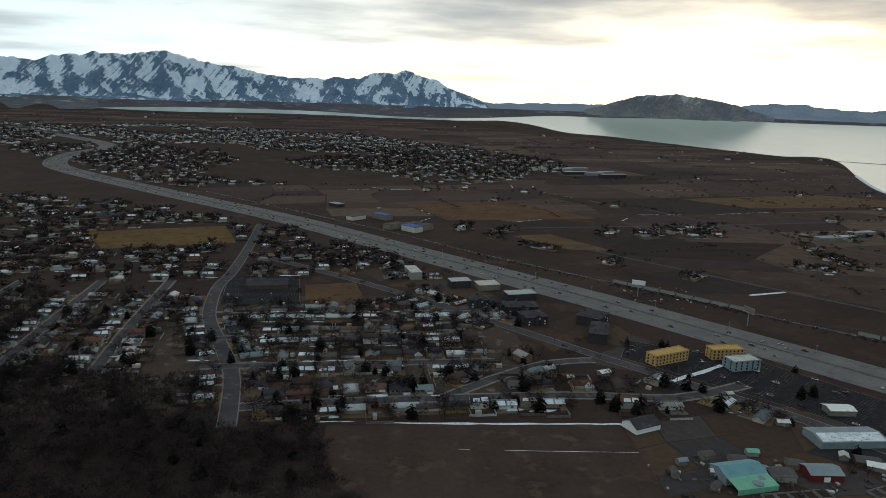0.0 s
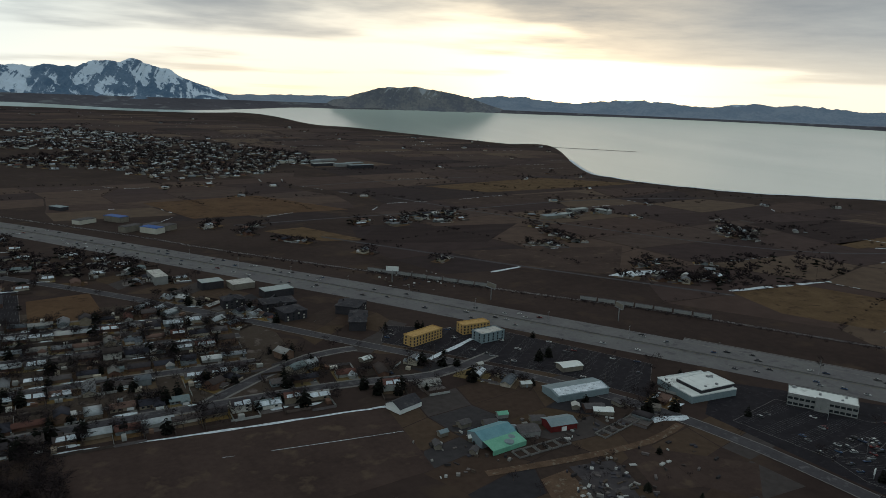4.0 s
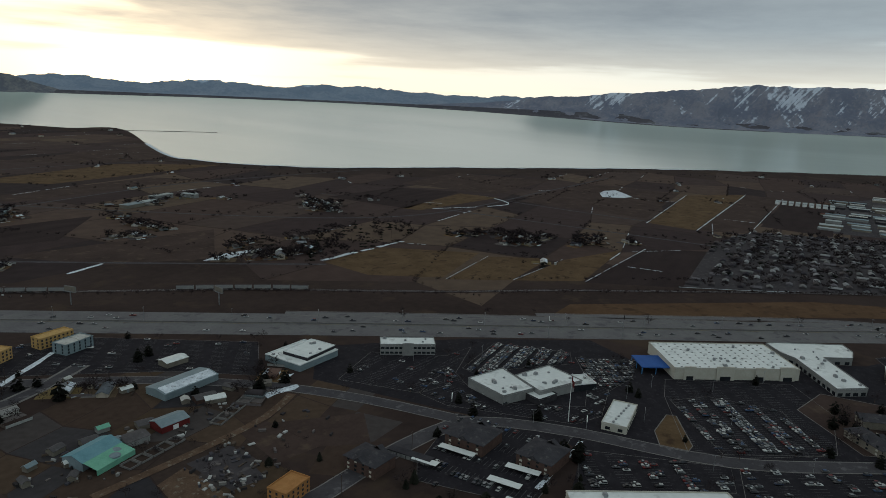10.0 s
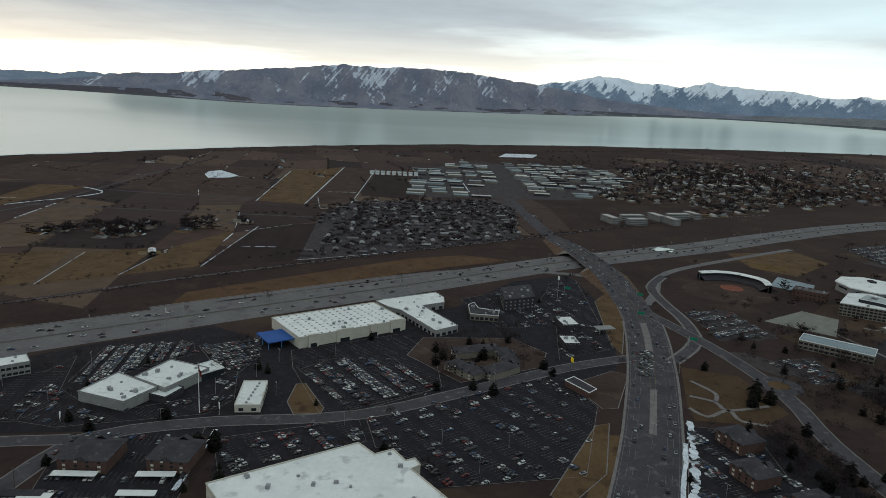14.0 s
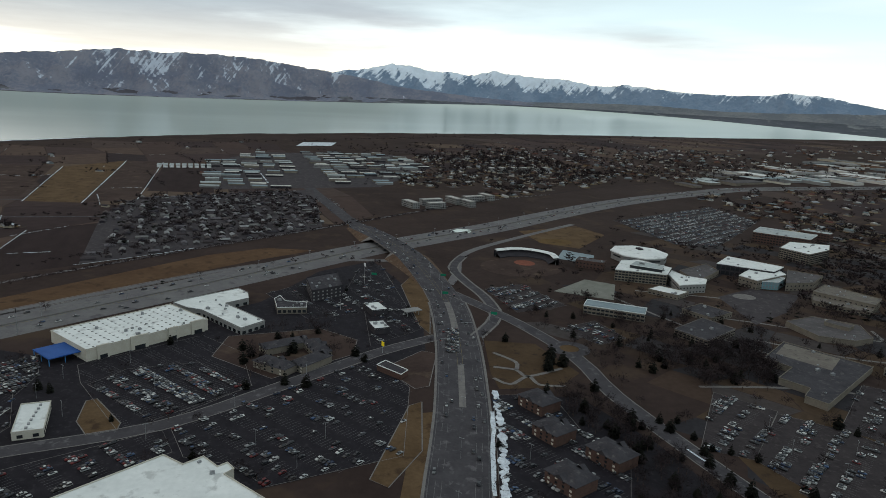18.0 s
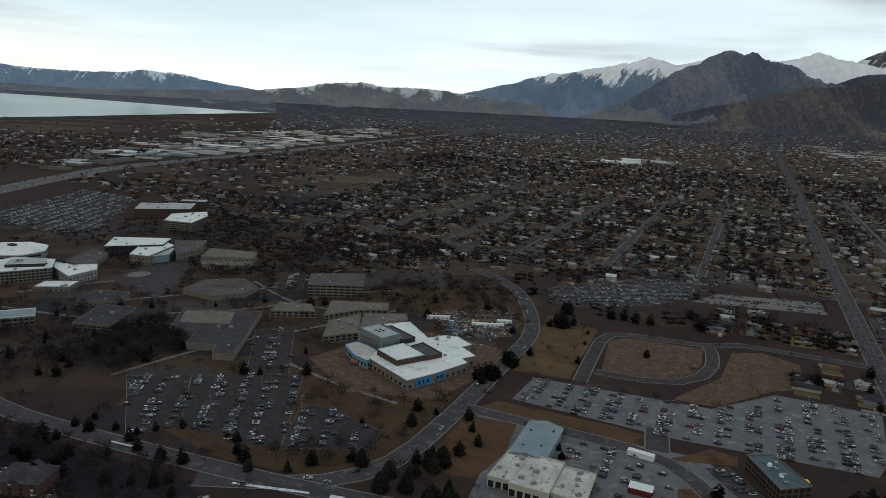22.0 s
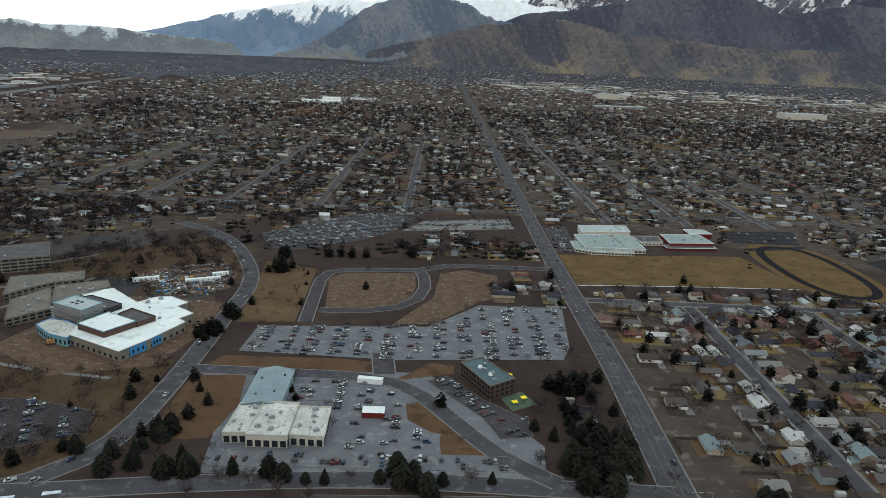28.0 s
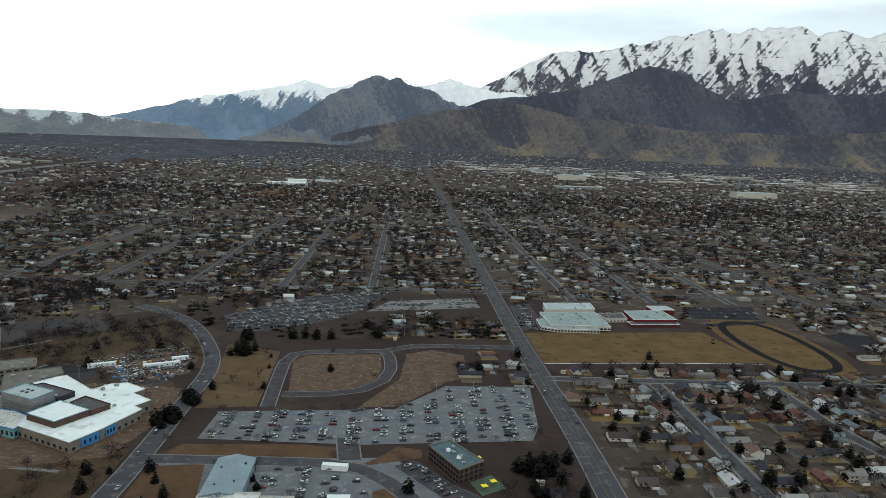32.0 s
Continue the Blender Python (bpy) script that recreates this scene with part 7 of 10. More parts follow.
def building_site():
    poly = [(-246, 442), (-202, 418), (-191, 439), (-178, 472), (-185, 478), (-178, 489), (-195, 502), (-190, 511), (-207, 523), (-218, 520), (-227, 507), (-241, 520), (-259, 537), (-264, 533), (-275, 519), (-255, 503)]
    low = lowered(poly, 10, 7.5)
    arts = building("arts_centre", "large white-roofed building under construction with blue sheathed walls", low, 7.5, BEIGE_WALL, WHITE_ROOF, "university building", units=5, seed=51, rows=1, bay=5, win=(2.2, 2.2), trim=WHITE_WALL, parapet=0.4)
    for i, share, mid in ((1, 0.55, 0.62), (2, 0.25, 0.2), (5, 0.8, 0.5), (7, 0.8, 0.5)):
        (x0, y0), (x1, y1) = low[i], low[i + 1]
        o = Solid().box(0, 0, 0.6, math.hypot(x1 - x0, y1 - y0) * share, 0.5, 6.2).make("wall_panel", BLUE_WALL, arts, "blue sheathing panel")
        o.matrix_basis = pose(x0 + (x1 - x0) * mid - arts.location.x, y0 + (y1 - y0) * mid - arts.location.y, 0, 0, 0, math.degrees(math.atan2(y1 - y0, x1 - x0)))
        for k in (-0.3, 0.0, 0.3):
            w = Solid().box(0, 0, 2.2, 1.3, 0.7, 2.6).make("window", GLASS, arts)
            d = math.hypot(x1 - x0, y1 - y0) * share * k
            a = math.atan2(y1 - y0, x1 - x0)
            w.matrix_basis = pose(o.matrix_basis.translation.x + d * math.cos(a), o.matrix_basis.translation.y + d * math.sin(a), 0, 0, 0, math.degrees(a))
    building("theatre_box", "white-roofed theatre box with dark brick walls", lowered([(-244, 450), (-220, 437), (-207, 458), (-233, 473)], 15, 12), 12, BRICK, WHITE_ROOF, "university building", seed=52, trim=TEAL_ROOF, parapet=0.4)
    building("theatre_box", "grey-roofed stage box with dark walls", lowered([(-227, 474), (-207, 459), (-199, 472), (-222, 486)], 13, 10.5), 10.5, BRICK, GREY_ROOF, "university building", seed=53, parapet=0.9)
    tower = lowered([(-273, 474), (-246, 461), (-239, 478), (-265, 491)], 20, 16)
    ob = building("stage_tower", "wrapped stage tower under construction behind scaffolding", tower, 16, GREY_WALL, PALE_ROOF, "university building", rows=5, bay=2.2, seed=54, win=(0.25, 2.8), glass=STEEL, trim=TEAL_ROOF, parapet=0.5)
    for x, y in ((-4, 0), (0, -2), (-2, 3.5), (2, 1.5)):
        Solid().box(x, y, 16.02, 2.2, 2.2, 0.35, 28).make("roof_hatch", DARK_WALL, ob)
    for i in range(4):
        # decks and standards of the scaffold round the tower
        (x0, y0), (x1, y1) = tower[i], tower[(i + 1) % 4]
        l, a = math.hypot(x1 - x0, y1 - y0), math.atan2(y1 - y0, x1 - x0)
        mx, my = (x0 + x1) / 2 - ob.location.x, (y0 + y1) / 2 - ob.location.y
        n = math.hypot(mx, my)
        scaf = Solid()
        for k in range(6):
            scaf.box(0, 0, 1.9 + k * 2.2, l + 2, 1.2, 0.12)
        for k in range(int(l / 2.4) + 1):
            scaf.box(-l / 2 + k * 2.4, 0.5, 0, 0.1, 0.1, 15.6).box(-l / 2 + k * 2.4, -0.5, 0, 0.1, 0.1, 15.6)
        o = scaf.make("scaffold", STEEL, ob, "steel scaffold with plank decks")
        o.matrix_basis = pose(mx * (1 + 1.3 / n), my * (1 + 1.3 / n), 0, 0, 0, math.degrees(a))
    building("glazed_wing", "teal wrapped wing of a building under construction", lowered([(-262, 446), (-247, 440), (-243, 458), (-262, 470), (-276, 474), (-280, 462)], 8, 6.5), 6.5, TEAL_ROOF, OLD_ROOF, "university building", rows=1, bay=3, seed=56, win=(1.8, 3.0), sill=1.5, trim=BLUE_WALL, parapet=0.5)
    building("dark_wing", "grey wing of a building under construction", lowered([(-278, 492), (-262, 492), (-238, 480), (-232, 492), (-262, 508)], 14, 11), 11, DARK_WALL, GREY_ROOF, "university building", seed=55)
    cr = thing("crawler_crane", -262, 448, 30, "orange lattice crane beside the building site", "crane")
    Solid().box(0, 0, 0.8, 6, 3, 2.4).make("cab", ORANGE_WOOD, cr)
    for s in (-1, 1):
        Solid().box(0, s * 1.6, 0, 7, 0.9, 1.1).make("crawler", DARK_WALL, cr)
    for s in (-0.5, 0.5):
        b = Solid()
        for k in range(12):
            b.box(2 + k * 1.1, s, 2.5 + k * 2.2, 0.2, 0.2, 2.4)
            b.box(2 + k * 1.1, 0, 2.5 + k * 2.2, 0.15, 1.0, 0.15)
        b.make("boom", ORANGE_WOOD, cr)
    patch("site_ground", [(-300, 440), (-240, 400), (-180, 420), (-166, 480), (-172, 540), (-215, 548), (-270, 545)], SCRUB, 0.09, "muddy building site ground", "ground")
    for k, (x, y, l, rot) in enumerate(((-254, 588, 22, 25), (-205, 592, 30, 25), (-195, 610, 14, 25))):
        box_building("site_trailer", "white site office trailer", x, y, l, 4, 3.2, rot, WHITE_WALL, WHITE_ROOF, category="trailer", rows=1, bay=4, parapet=0, seed=60 + k, win=(1.2, 1.0), group="site trailers")
    rn = random.Random(5)
    for k in range(60):
        x, y = rn.uniform(-250, -185), rn.uniform(556, 600)
        o = Solid().box(0, 0, 0, rn.uniform(1, 5), rn.uniform(1, 2.5), rn.uniform(0.4, 2.0)).make("material_stack", rn.choice((TIMBER, STEEL, CONCRETE, WHITE_WALL, BLUE_WALL, GREY_WALL)))
        o.matrix_basis = pose(x, y, 0.1, 0, 0, rn.choice((25, 115, 30)))
        tagged(o, "stack of building material on bare ground", "building material", "site stacks")


building_site()

# ---- offices, school and shops in the north ----
def low_office():
    for poly, h, k in (([(-109, 331), (-108, 363), (-95, 362), (-96.5, 332)], 6, 1), ([(-96, 328), (-94.5, 364), (-74.5, 364), (-74, 328)], 7, 2), ([(-73.5, 331), (-74, 362), (-56, 362), (-55, 330)], 6, 3)):
        building("low_office", "low cream office with a stained white roof", poly, h, CREAM, OLD_ROOF, "office", rows=1, bay=3.6, units=5, seed=70 + k, win=(3.1, 3.8), sill=0.3)
    gable_building("metal_hall", "long hall with a pale blue-grey gabled metal roof", -97, 385, 46, 22, 6.2, 2.4, 91, SLATE_ROOF, SLATE_ROOF, "hall")
    for k, (x, y) in enumerate(((-102, 372), (-103, 393), (-92, 376), (-90, 398))):
        o = Solid().tube(0, 0, 0, 0.9, 0.7, 0.6, 8).make("roof_vent", DARK_WALL, bpy.data.objects["metal_hall"])
        o.matrix_basis = pose(y - 385, -(x + 97), 7.3)
    ob = box_building("white_trailer", "long white storage trailer with a red stripe", -32, 366, 13, 8, 3.6, 1, RED_PAINT, WHITE_ROOF, category="trailer", parapet=0, seed=74)
    ob = box_building("white_trailer", "long white storage container", -38, 407, 16, 4.5, 3.4, -6, WHITE_WALL, WHITE_ROOF, category="trailer", parapet=0, seed=75)
    ob = building("modern_office", "three-storey brick and glass office with blue-grey roof", [(20, 421), (34, 429), (53, 400), (37, 388)], 10, BRICK, DARK_TEAL_ROOF, "office", rows=3, bay=3.2, units=5, seed=76, win=(2.7, 2.1), trim=BEIGE_WALL)
    for x, y in ((32, 414), (38, 404)):
        o = Solid().tube(0, 0, 0, 1.4, 1.6, 1.2, 10).make("dish", WHITE_WALL, ob, "round white rooftop unit")
        o.matrix_basis = pose(x - 36, y - 409.5, 10)
    for x, y in ((52, 421), (58, 390), (52, 384)):
        p = thing("parasol", x, y, 20, "bright yellow square shade sail on a post", "parasol", "yellow shade sails")
        Solid().tube(0, 0, 0, 3.0, 0.08, 0.08, 6).make("post", STEEL, p)
        Solid().add([(-1.8, -1.8, 2.6), (1.8, -1.8, 2.6), (1.8, 1.8, 2.6), (-1.8, 1.8, 2.6), (0, 0, 3.3)], [(0, 1, 4), (1, 2, 4), (2, 3, 4), (3, 0, 4), (3, 2, 1, 0)]).make("canopy", YELLOW_PAINT, p)
    patch("play_lawn", [(44, 392), (58, 402), (66, 386), (50, 376)], surface("green_turf", (0.05, 0.075, 0.05), (0.075, 0.10, 0.07), 4), 0.15, "greenish play lawn beside an office", "lawn")


low_office()

church = gable_building("church", "low brick church with dark gabled roof and white steeple", 95, -738, 42, 24, 4.2, 4.6, 4, BRICK, DARK_ROOF, "church")
Solid().box(0, 0, 7.5, 2.4, 2.4, 4.0).make("steeple_base", BRICK, church)
Solid().tube(0, 0, 11.5, 9.0, 1.0, 0.08, 8).make("spire", WHITE_WALL, church, "thin white spire")


def school():
    building("school", "sprawling school with weathered teal-grey roof and cream walls", lowered([(160, 784), (226, 790), (228, 728), (162, 729)], 8, 5), 5, CREAM, SCHOOL_ROOF, "school", rows=1, bay=4, units=9, seed=80, win=(3, 1.8), trim=WHITE_WALL, parapet=0.4)
    building("school", "stepped white-edged front wing of a school", lowered([(150, 752), (163, 754), (163, 727), (210, 724), (211, 712), (166, 713), (150, 722)], 8, 3.8), 3.8, CREAM, SCHOOL_ROOF, "school", rows=1, bay=3.2, units=3, seed=85, win=(2.4, 1.6), trim=WHITE_WALL, parapet=0.4)
    building("school", "pale-roofed hall of a school", lowered([(170, 794), (172, 826), (232, 832), (230, 803)], 9, 7), 7, CREAM, PALE_ROOF, "school", units=3, seed=81, trim=WHITE_WALL, parapet=0.4)
    building("school", "low link wing of a school", [(232, 801), (264, 805), (262, 778), (236, 775)], 4.2, CREAM, GREY_ROOF, "school", rows=1, bay=4, units=3, seed=82, trim=WHITE_WALL, parapet=0.4)
    building("school_gym", "red-walled school gym with pale roof", lowered([(266, 804), (314, 811), (317, 769), (265, 764)], 7, 6), 6, RED_PAINT, SCHOOL_ROOF, "school", units=4, seed=83, trim=WHITE_WALL, parapet=0.4)
    building("school_gym", "low white-edged porch of a red school gym", lowered([(258, 766), (316, 771), (317, 758), (259, 753)], 4, 3), 3, RED_PAINT, GREY_ROOF, "school", rows=1, bay=3, seed=86, win=(1.8, 1.6), trim=WHITE_WALL, parapet=0.4)
    building("school_gym", "small white-roofed red school block", [(304, 836), (330, 838), (333, 818), (305, 816)], 6, RED_PAINT, PALE_ROOF, "school", seed=84, trim=WHITE_WALL)
    # running track: dark loop round a dry infield
    cx, cy, rx, ry = 398, 702, 36, 88
    loop = [(cx + rx * math.copysign(abs(math.cos(t)) ** 0.8, math.cos(t)), cy + ry * math.copysign(abs(math.sin(t)) ** 0.8, math.sin(t)), 0) for t in np.linspace(0, 2 * math.pi, 40)]
    mid = np.mean([(x, y) for x, y, z in loop[:-1]], 0)
    patch("track_surround", [(mid[0] + (x - mid[0]) * 1.35, mid[1] + (y - mid[1]) * 1.25) for x, y, z in loop[:-1]], LAWN, 0.06, "dry brown grass round a running track", "sports field")
    patch("track_infield", [(x, y) for x, y, z in loop[:-1]], LAWN, 0.10, "dry brown grass inside a running track", "sports field")
    L = smooth_line(loop, 6)
    v, f = ribbon(L, 4.5, -4.5, 0.2)
    tagged(mesh_object("running_track", v, f, surface("black_track", (0.006, 0.006, 0.007), (0.011, 0.011, 0.012), 6)), "black oval running track", "running track", kind="structure")
    patch("track_apron", [(352, 778), (440, 800), (430, 786), (362, 768)], ASPHALT, 0.17, "black tarmac at the head of a running track", "court", keep=False)


school()

# ---- where houses, trees and cars stand ----
rnd = random.Random(11)


def along_streets(lo, hi, spacing, setback, snow, share=0.92, fence=True):
    """Houses on both sides of the streets within a box."""
    for L, width in list(STREETS):
        if width > 14:
            continue
        d = np.linalg.norm(np.diff(L[:, :2], axis=0), axis=1)
        s = np.concatenate([[0], np.cumsum(d)])
        for q in np.arange(10, s[-1] - 6, spacing):
            x, y = np.interp(q, s, L[:, 0]), np.interp(q, s, L[:, 1])
            if not (lo[0] < x < hi[0] and lo[1] < y < hi[1]):
                continue
            x2, y2 = np.interp(q + 2, s, L[:, 0]), np.interp(q + 2, s, L[:, 1])
            a = math.atan2(y2 - y, x2 - x)
            for side in (-1, 1):
                if rnd.random() > share:
                    continue
                o = width / 2 + setback + rnd.uniform(-1.5, 2.5)
                hx, hy = x - math.sin(a) * o * side, y + math.cos(a) * o * side
                if free(hx, hy, 6) and all((hx - p[0]) ** 2 + (hy - p[1]) ** 2 > (spacing * 0.8) ** 2 for p in HOUSES[-400:]):
                    HOUSES.append((hx, hy, math.degrees(a) + (180 if side < 0 else 0) + rnd.choice((0, 0, 0, 90)), snow))
                    if rnd.random() < 0.5:
                        CARS.append((hx + math.sin(a) * (o - width / 2 - 3) * side * 0.5 + math.cos(a) * 7, hy - math.cos(a) * (o - width / 2 - 3) * side * 0.5 + math.sin(a) * 7, math.degrees(a) + 90))


def lattice_houses(poly, dx, dy, turn, snow, share=0.9, jitter=0.32, test=True):
    lo, hi = np.min(poly, 0), np.max(poly, 0)
    cx, cy = (lo + hi) / 2
    R = float(np.hypot(*(hi - lo))) / 2
    c, s = math.cos(radians(turn)), math.sin(radians(turn))
    for i in range(int(-R / dx), int(R / dx) + 1):
        for j in range(int(-R / dy), int(R / dy) + 1):
            if rnd.random() > share:
                continue
            u, v = (i + rnd.uniform(-jitter, jitter)) * dx, (j + rnd.uniform(-jitter, jitter)) * dy
            x, y = cx + u * c - v * s, cy + u * s + v * c
            if y > 1600 and (abs(x - 126) < 24 or abs((x - 328 + 54) % 108 - 54) < 8 or abs((y - 1900) % 400) < 9):
                continue
            if not test and y < 0 and lattice(np.array([x / 260.0]), np.array([y / 260.0]), 5)[0] < -0.35:
                continue
            if inside(x, y, poly) and (not test or free(x, y, 5)) and (not test or all((x - p[0]) ** 2 + (y - p[1]) ** 2 > 170 for p in HOUSES[-900:])):
                HOUSES.append((x, y, turn + rnd.choice((0, 0, 90, 180)) + rnd.uniform(-3, 3), snow))


along_streets((128, 290), (620, 720), 19.5, 11, False)
along_streets((-140, -700), (480, -440), 17, 10.5, True)
along_streets((-400, -480), (-100, -330), 26, 12, True, 0.7)
lattice_houses([(-816, -141), (-1109, -157), (-1274, -124), (-1377, 186), (-1000, 149), (-886, -24)], 13, 16.5, 4, False, 0.95, 0.2)
lattice_houses([(-20, 690), (110, 690), (110, 790), (-20, 790)], 26, 34, 0, False, 0.8)
lattice_houses([(55, 640), (112, 640), (112, 565), (62, 575)], 24, 30, 0, False, 0.9)
lattice_houses([(70, 390), (112, 390), (112, 300), (74, 310)], 24, 30, 0, False, 0.9)
lattice_houses([(-1330, 620), (-1250, 520), (-1420, 560), (-1560, 760), (-1480, 900)], 26, 36, 10, False, 0.8, 0.4)
lattice_houses([(-1450, 330), (-1800, 570), (-2050, 560), (-2250, 1000), (-1600, 1000), (-1480, 880), (-1560, 740), (-1420, 540)], 27, 42, 12, False, 0.8, 0.4)
lattice_houses([(-760, 925), (-230, 925), (-180, 790), (-30, 905), (115, 905), (115, 1700), (-800, 1700)], 21, 36, 0, False, 0.9, 0.32)
lattice_houses([(135, 870), (345, 880), (345, 870), (470, 880), (470, 620), (620, 620), (1100, 800), (1100, 1700), (135, 1700)], 21, 36, 0, False, 0.9, 0.32)
lattice_houses([(240, 300), (600, 300), (620, 570), (240, 570)], 20, 33, 0, False, 0.75, 0.3)
lattice_houses([(140, 300), (210, 300), (210, 565), (140, 565)], 19, 31, 0, False, 0.7, 0.3)
lattice_houses([(-640, 920), (-420, 700), (-300, 830), (-230, 800), (-200, 910), (-640, 925)], 24, 34, 20, False, 0.85)
lattice_houses([(-1000, 1700), (1300, 1700), (1700, 2700), (-1100, 2700)], 25, 42, 0, False, 0.9, 0.45, test=False)
lattice_houses([(1100, 900), (1800, 1200), (2300, 1900), (1700, 2700), (1300, 1700), (1100, 1700)], 27, 50, 0, False, 0.9, test=False)
lattice_houses([(620, 300), (1300, 700), (1100, 1000), (640, 800)], 24, 50, 0, False, 0.85, test=False)
lattice_houses([(-1250, 2700), (1700, 2700), (2300, 1900), (3300, 2400), (4000, 5200), (-1300, 5600)], 46, 72, 0, False, 0.9, 0.5, test=False)
lattice_houses([(-1100, 5300), (3600, 5200), (3900, 4300), (5200, 6000), (4600, 9000), (-1300, 9400)], 95, 135, 0, False, 0.9, 0.5, test=False)
lattice_houses([(-860, 1300), (-1360, 1020), (-1500, 1500), (-1560, 2500), (-1650, 3700), (-1300, 5000), (-1150, 2700), (-1000, 1700)], 40, 62, 8, False, 0.6, 0.4, test=False)
lattice_houses([(-1120, 970), (-860, 930), (-720, 950), (-860, 1290), (-1330, 1030)], 30, 44, 10, False, 0.8, 0.4)
lattice_houses([(-2400, 700), (-1500, 800), (-1650, 2300), (-2600, 2000)], 45, 60, 10, False, 0.7, test=False)
lattice_houses([(-2700, 2200), (-1700, 2400), (-1900, 6000), (-3600, 6000)], 80, 110, 10, False, 0.7, test=False)
lattice_houses([(130, -760), (620, -760), (760, -1400), (420, -1300), (160, -1100)], 24, 42, 8, True, 0.85)
lattice_houses([(-110, -760), (130, -760), (150, -1050), (60, -1050), (-50, -900)], 24, 40, 4, True, 0.8)
lattice_houses([(599, -1692), (1039, -2300), (1700, -3300), (1039, -4084), (-15, -3497), (-671, -2233), (-531, -1757), (-8, -1574), (360, -1524)], 27, 40, 12, True, 0.8, 0.5, test=False)
lattice_houses([(900, -1700), (1900, -2600), (3000, -4500), (1700, -4200), (1100, -2700)], 45, 70, 12, False, 0.8, 0.5, test=False)
lattice_houses([(700, -1350), (620, -760), (1300, -900), (1800, -1700), (900, -1700)], 30, 50, 12, True, 0.8, test=False)
lattice_houses([(-384, -1066), (-604, -1115), (-580, -1000), (-386, -1015)], 22, 30, 12, True, 0.9)
lattice_houses([(-430, -700), (-340, -820), (-230, -960), (-140, -1090), (-210, -1110), (-330, -930), (-420, -790)], 34, 34, 40, True, 0.55)
for poly, n in (([(-560, -610), (-670, -700), (-760, -640), (-640, -545)], 12), ([(-896, -508), (-898, -395), (-955, -302), (-1026, -236), (-1060, -260), (-930, -500)], 26), ([(-900, -700), (-1000, -760), (-1040, -900), (-930, -850)], 16),
                ([(-700, -1040), (-900, -1060), (-900, -1010), (-720, -1000)], 10), ([(-500, -760), (-640, -900), (-700, -860), (-560, -720)], 8)):
    for k in range(n):
        for _ in range(30):
            x, y = rnd.uniform(min(p[0] for p in poly), max(p[0] for p in poly)), rnd.uniform(min(p[1] for p in poly), max(p[1] for p in poly))
            if inside(x, y, poly) and free(x, y, 4):
                HOUSES.append((x, y, rnd.uniform(0, 90), True))
                break

# trees: gardens first, then groves, hedgerows and the wooded slope
for i, (x, y, a, snow) in enumerate(HOUSES):
    r = math.hypot(x, y)
    n = 6 if r < 1000 else 5 if r < 1700 else 4 if r < 2600 else (2 if r < 3800 else 1)
    if y > 0 and r < 1300:
        n = 6 if x < 60 else 3
    if y < -300 and r < 1100:
        n = 8
    if -1400 < x < -800 and -170 < y < 200:
        n = 1
    for k in range(n):
        t, d = rnd.uniform(0, 6.28), rnd.uniform(7, 17)
        tx, ty = x + d * math.cos(t), y + d * math.sin(t)
        if r > 1500 or free(tx, ty, 1):
            ever = rnd.random() < (0.10 if y < 0 else 0.30 if x > -800 else 0.14)
            TREES.append((tx, ty, rnd.uniform(5, 11) * (1 if r < 1800 else 1.25) * (1.15 if ever else 1.0), ever))


def grove(poly, n, hmin, hmax, ever, slack=1.0, test=True):
    lo, hi = np.min(poly, 0), np.max(poly, 0)
    for _ in range(n):
        x, y = rnd.uniform(lo[0], hi[0]), rnd.uniform(lo[1], hi[1])
        if inside(x, y, poly) and (not test or free(x, y, slack)):
            TREES.append((x, y, rnd.uniform(hmin, hmax), rnd.random() < ever))


def tree_row(pts, gap, hmin, hmax, ever, wander=3.0):
    L = smooth_line(pts, gap)
    for x, y, z in L:
        if rnd.random() < 0.8:
            TREES.append((x + rnd.uniform(-wander, wander), y + rnd.uniform(-wander, wander), rnd.uniform(hmin, hmax), rnd.random() < ever))


grove([(28, -424), (-25, -335), (40, -270), (420, -330), (480, -470), (260, -528), (110, -470)], 3400, 6, 12, 0.03)
grove([(260, -528), (480, -470), (620, -560), (620, -760), (300, -760)], 1100, 5, 11, 0.08)
grove([(-552, -618), (-668, -702), (-921, -619), (-879, -534), (-651, -534)], 170, 7, 13, 0.35)
grove([(-130, -380), (20, -330), (20, -250), (-160, -260)], 40, 4, 8, 0.0)
grove([(-400, 600), (-250, 745), (-180, 660), (-172, 590), (-280, 590)], 130, 6, 10, 0.02, test=False)
grove([(-330, 300), (-170, 300), (-165, 430), (-330, 420)], 70, 6, 11, 0.2)
grove([(-620, 240), (-430, 280), (-430, 450), (-520, 500), (-560, 330)], 170, 5, 10, 0.15)
grove([(-560, 500), (-420, 480), (-300, 590), (-420, 700), (-600, 600)], 160, 6, 11, 0.2)
grove([(-420, 240), (-300, 230), (-200, 270), (-230, 300), (-420, 268)], 40, 5, 9, 0.3)
grove([(-250, 770), (-190, 700), (-120, 690), (-20, 780), (-30, 900), (-210, 900)], 70, 7, 11, 0.55)
grove([(-1320, -1000), (-1500, -1300), (-900, -2000), (-600, -1700), (-800, -1200)], 200, 4, 8, 0.05, test=False)
grove([(-1350, 250), (-2400, 300), (-2900, 1700), (-1600, 1500), (-1450, 900)], 700, 5, 10, 0.1, test=False)
grove([(-2900, 500), (-3600, 1300), (-3400, 3000), (-2600, 2000)], 300, 5, 10, 0.1, test=False)
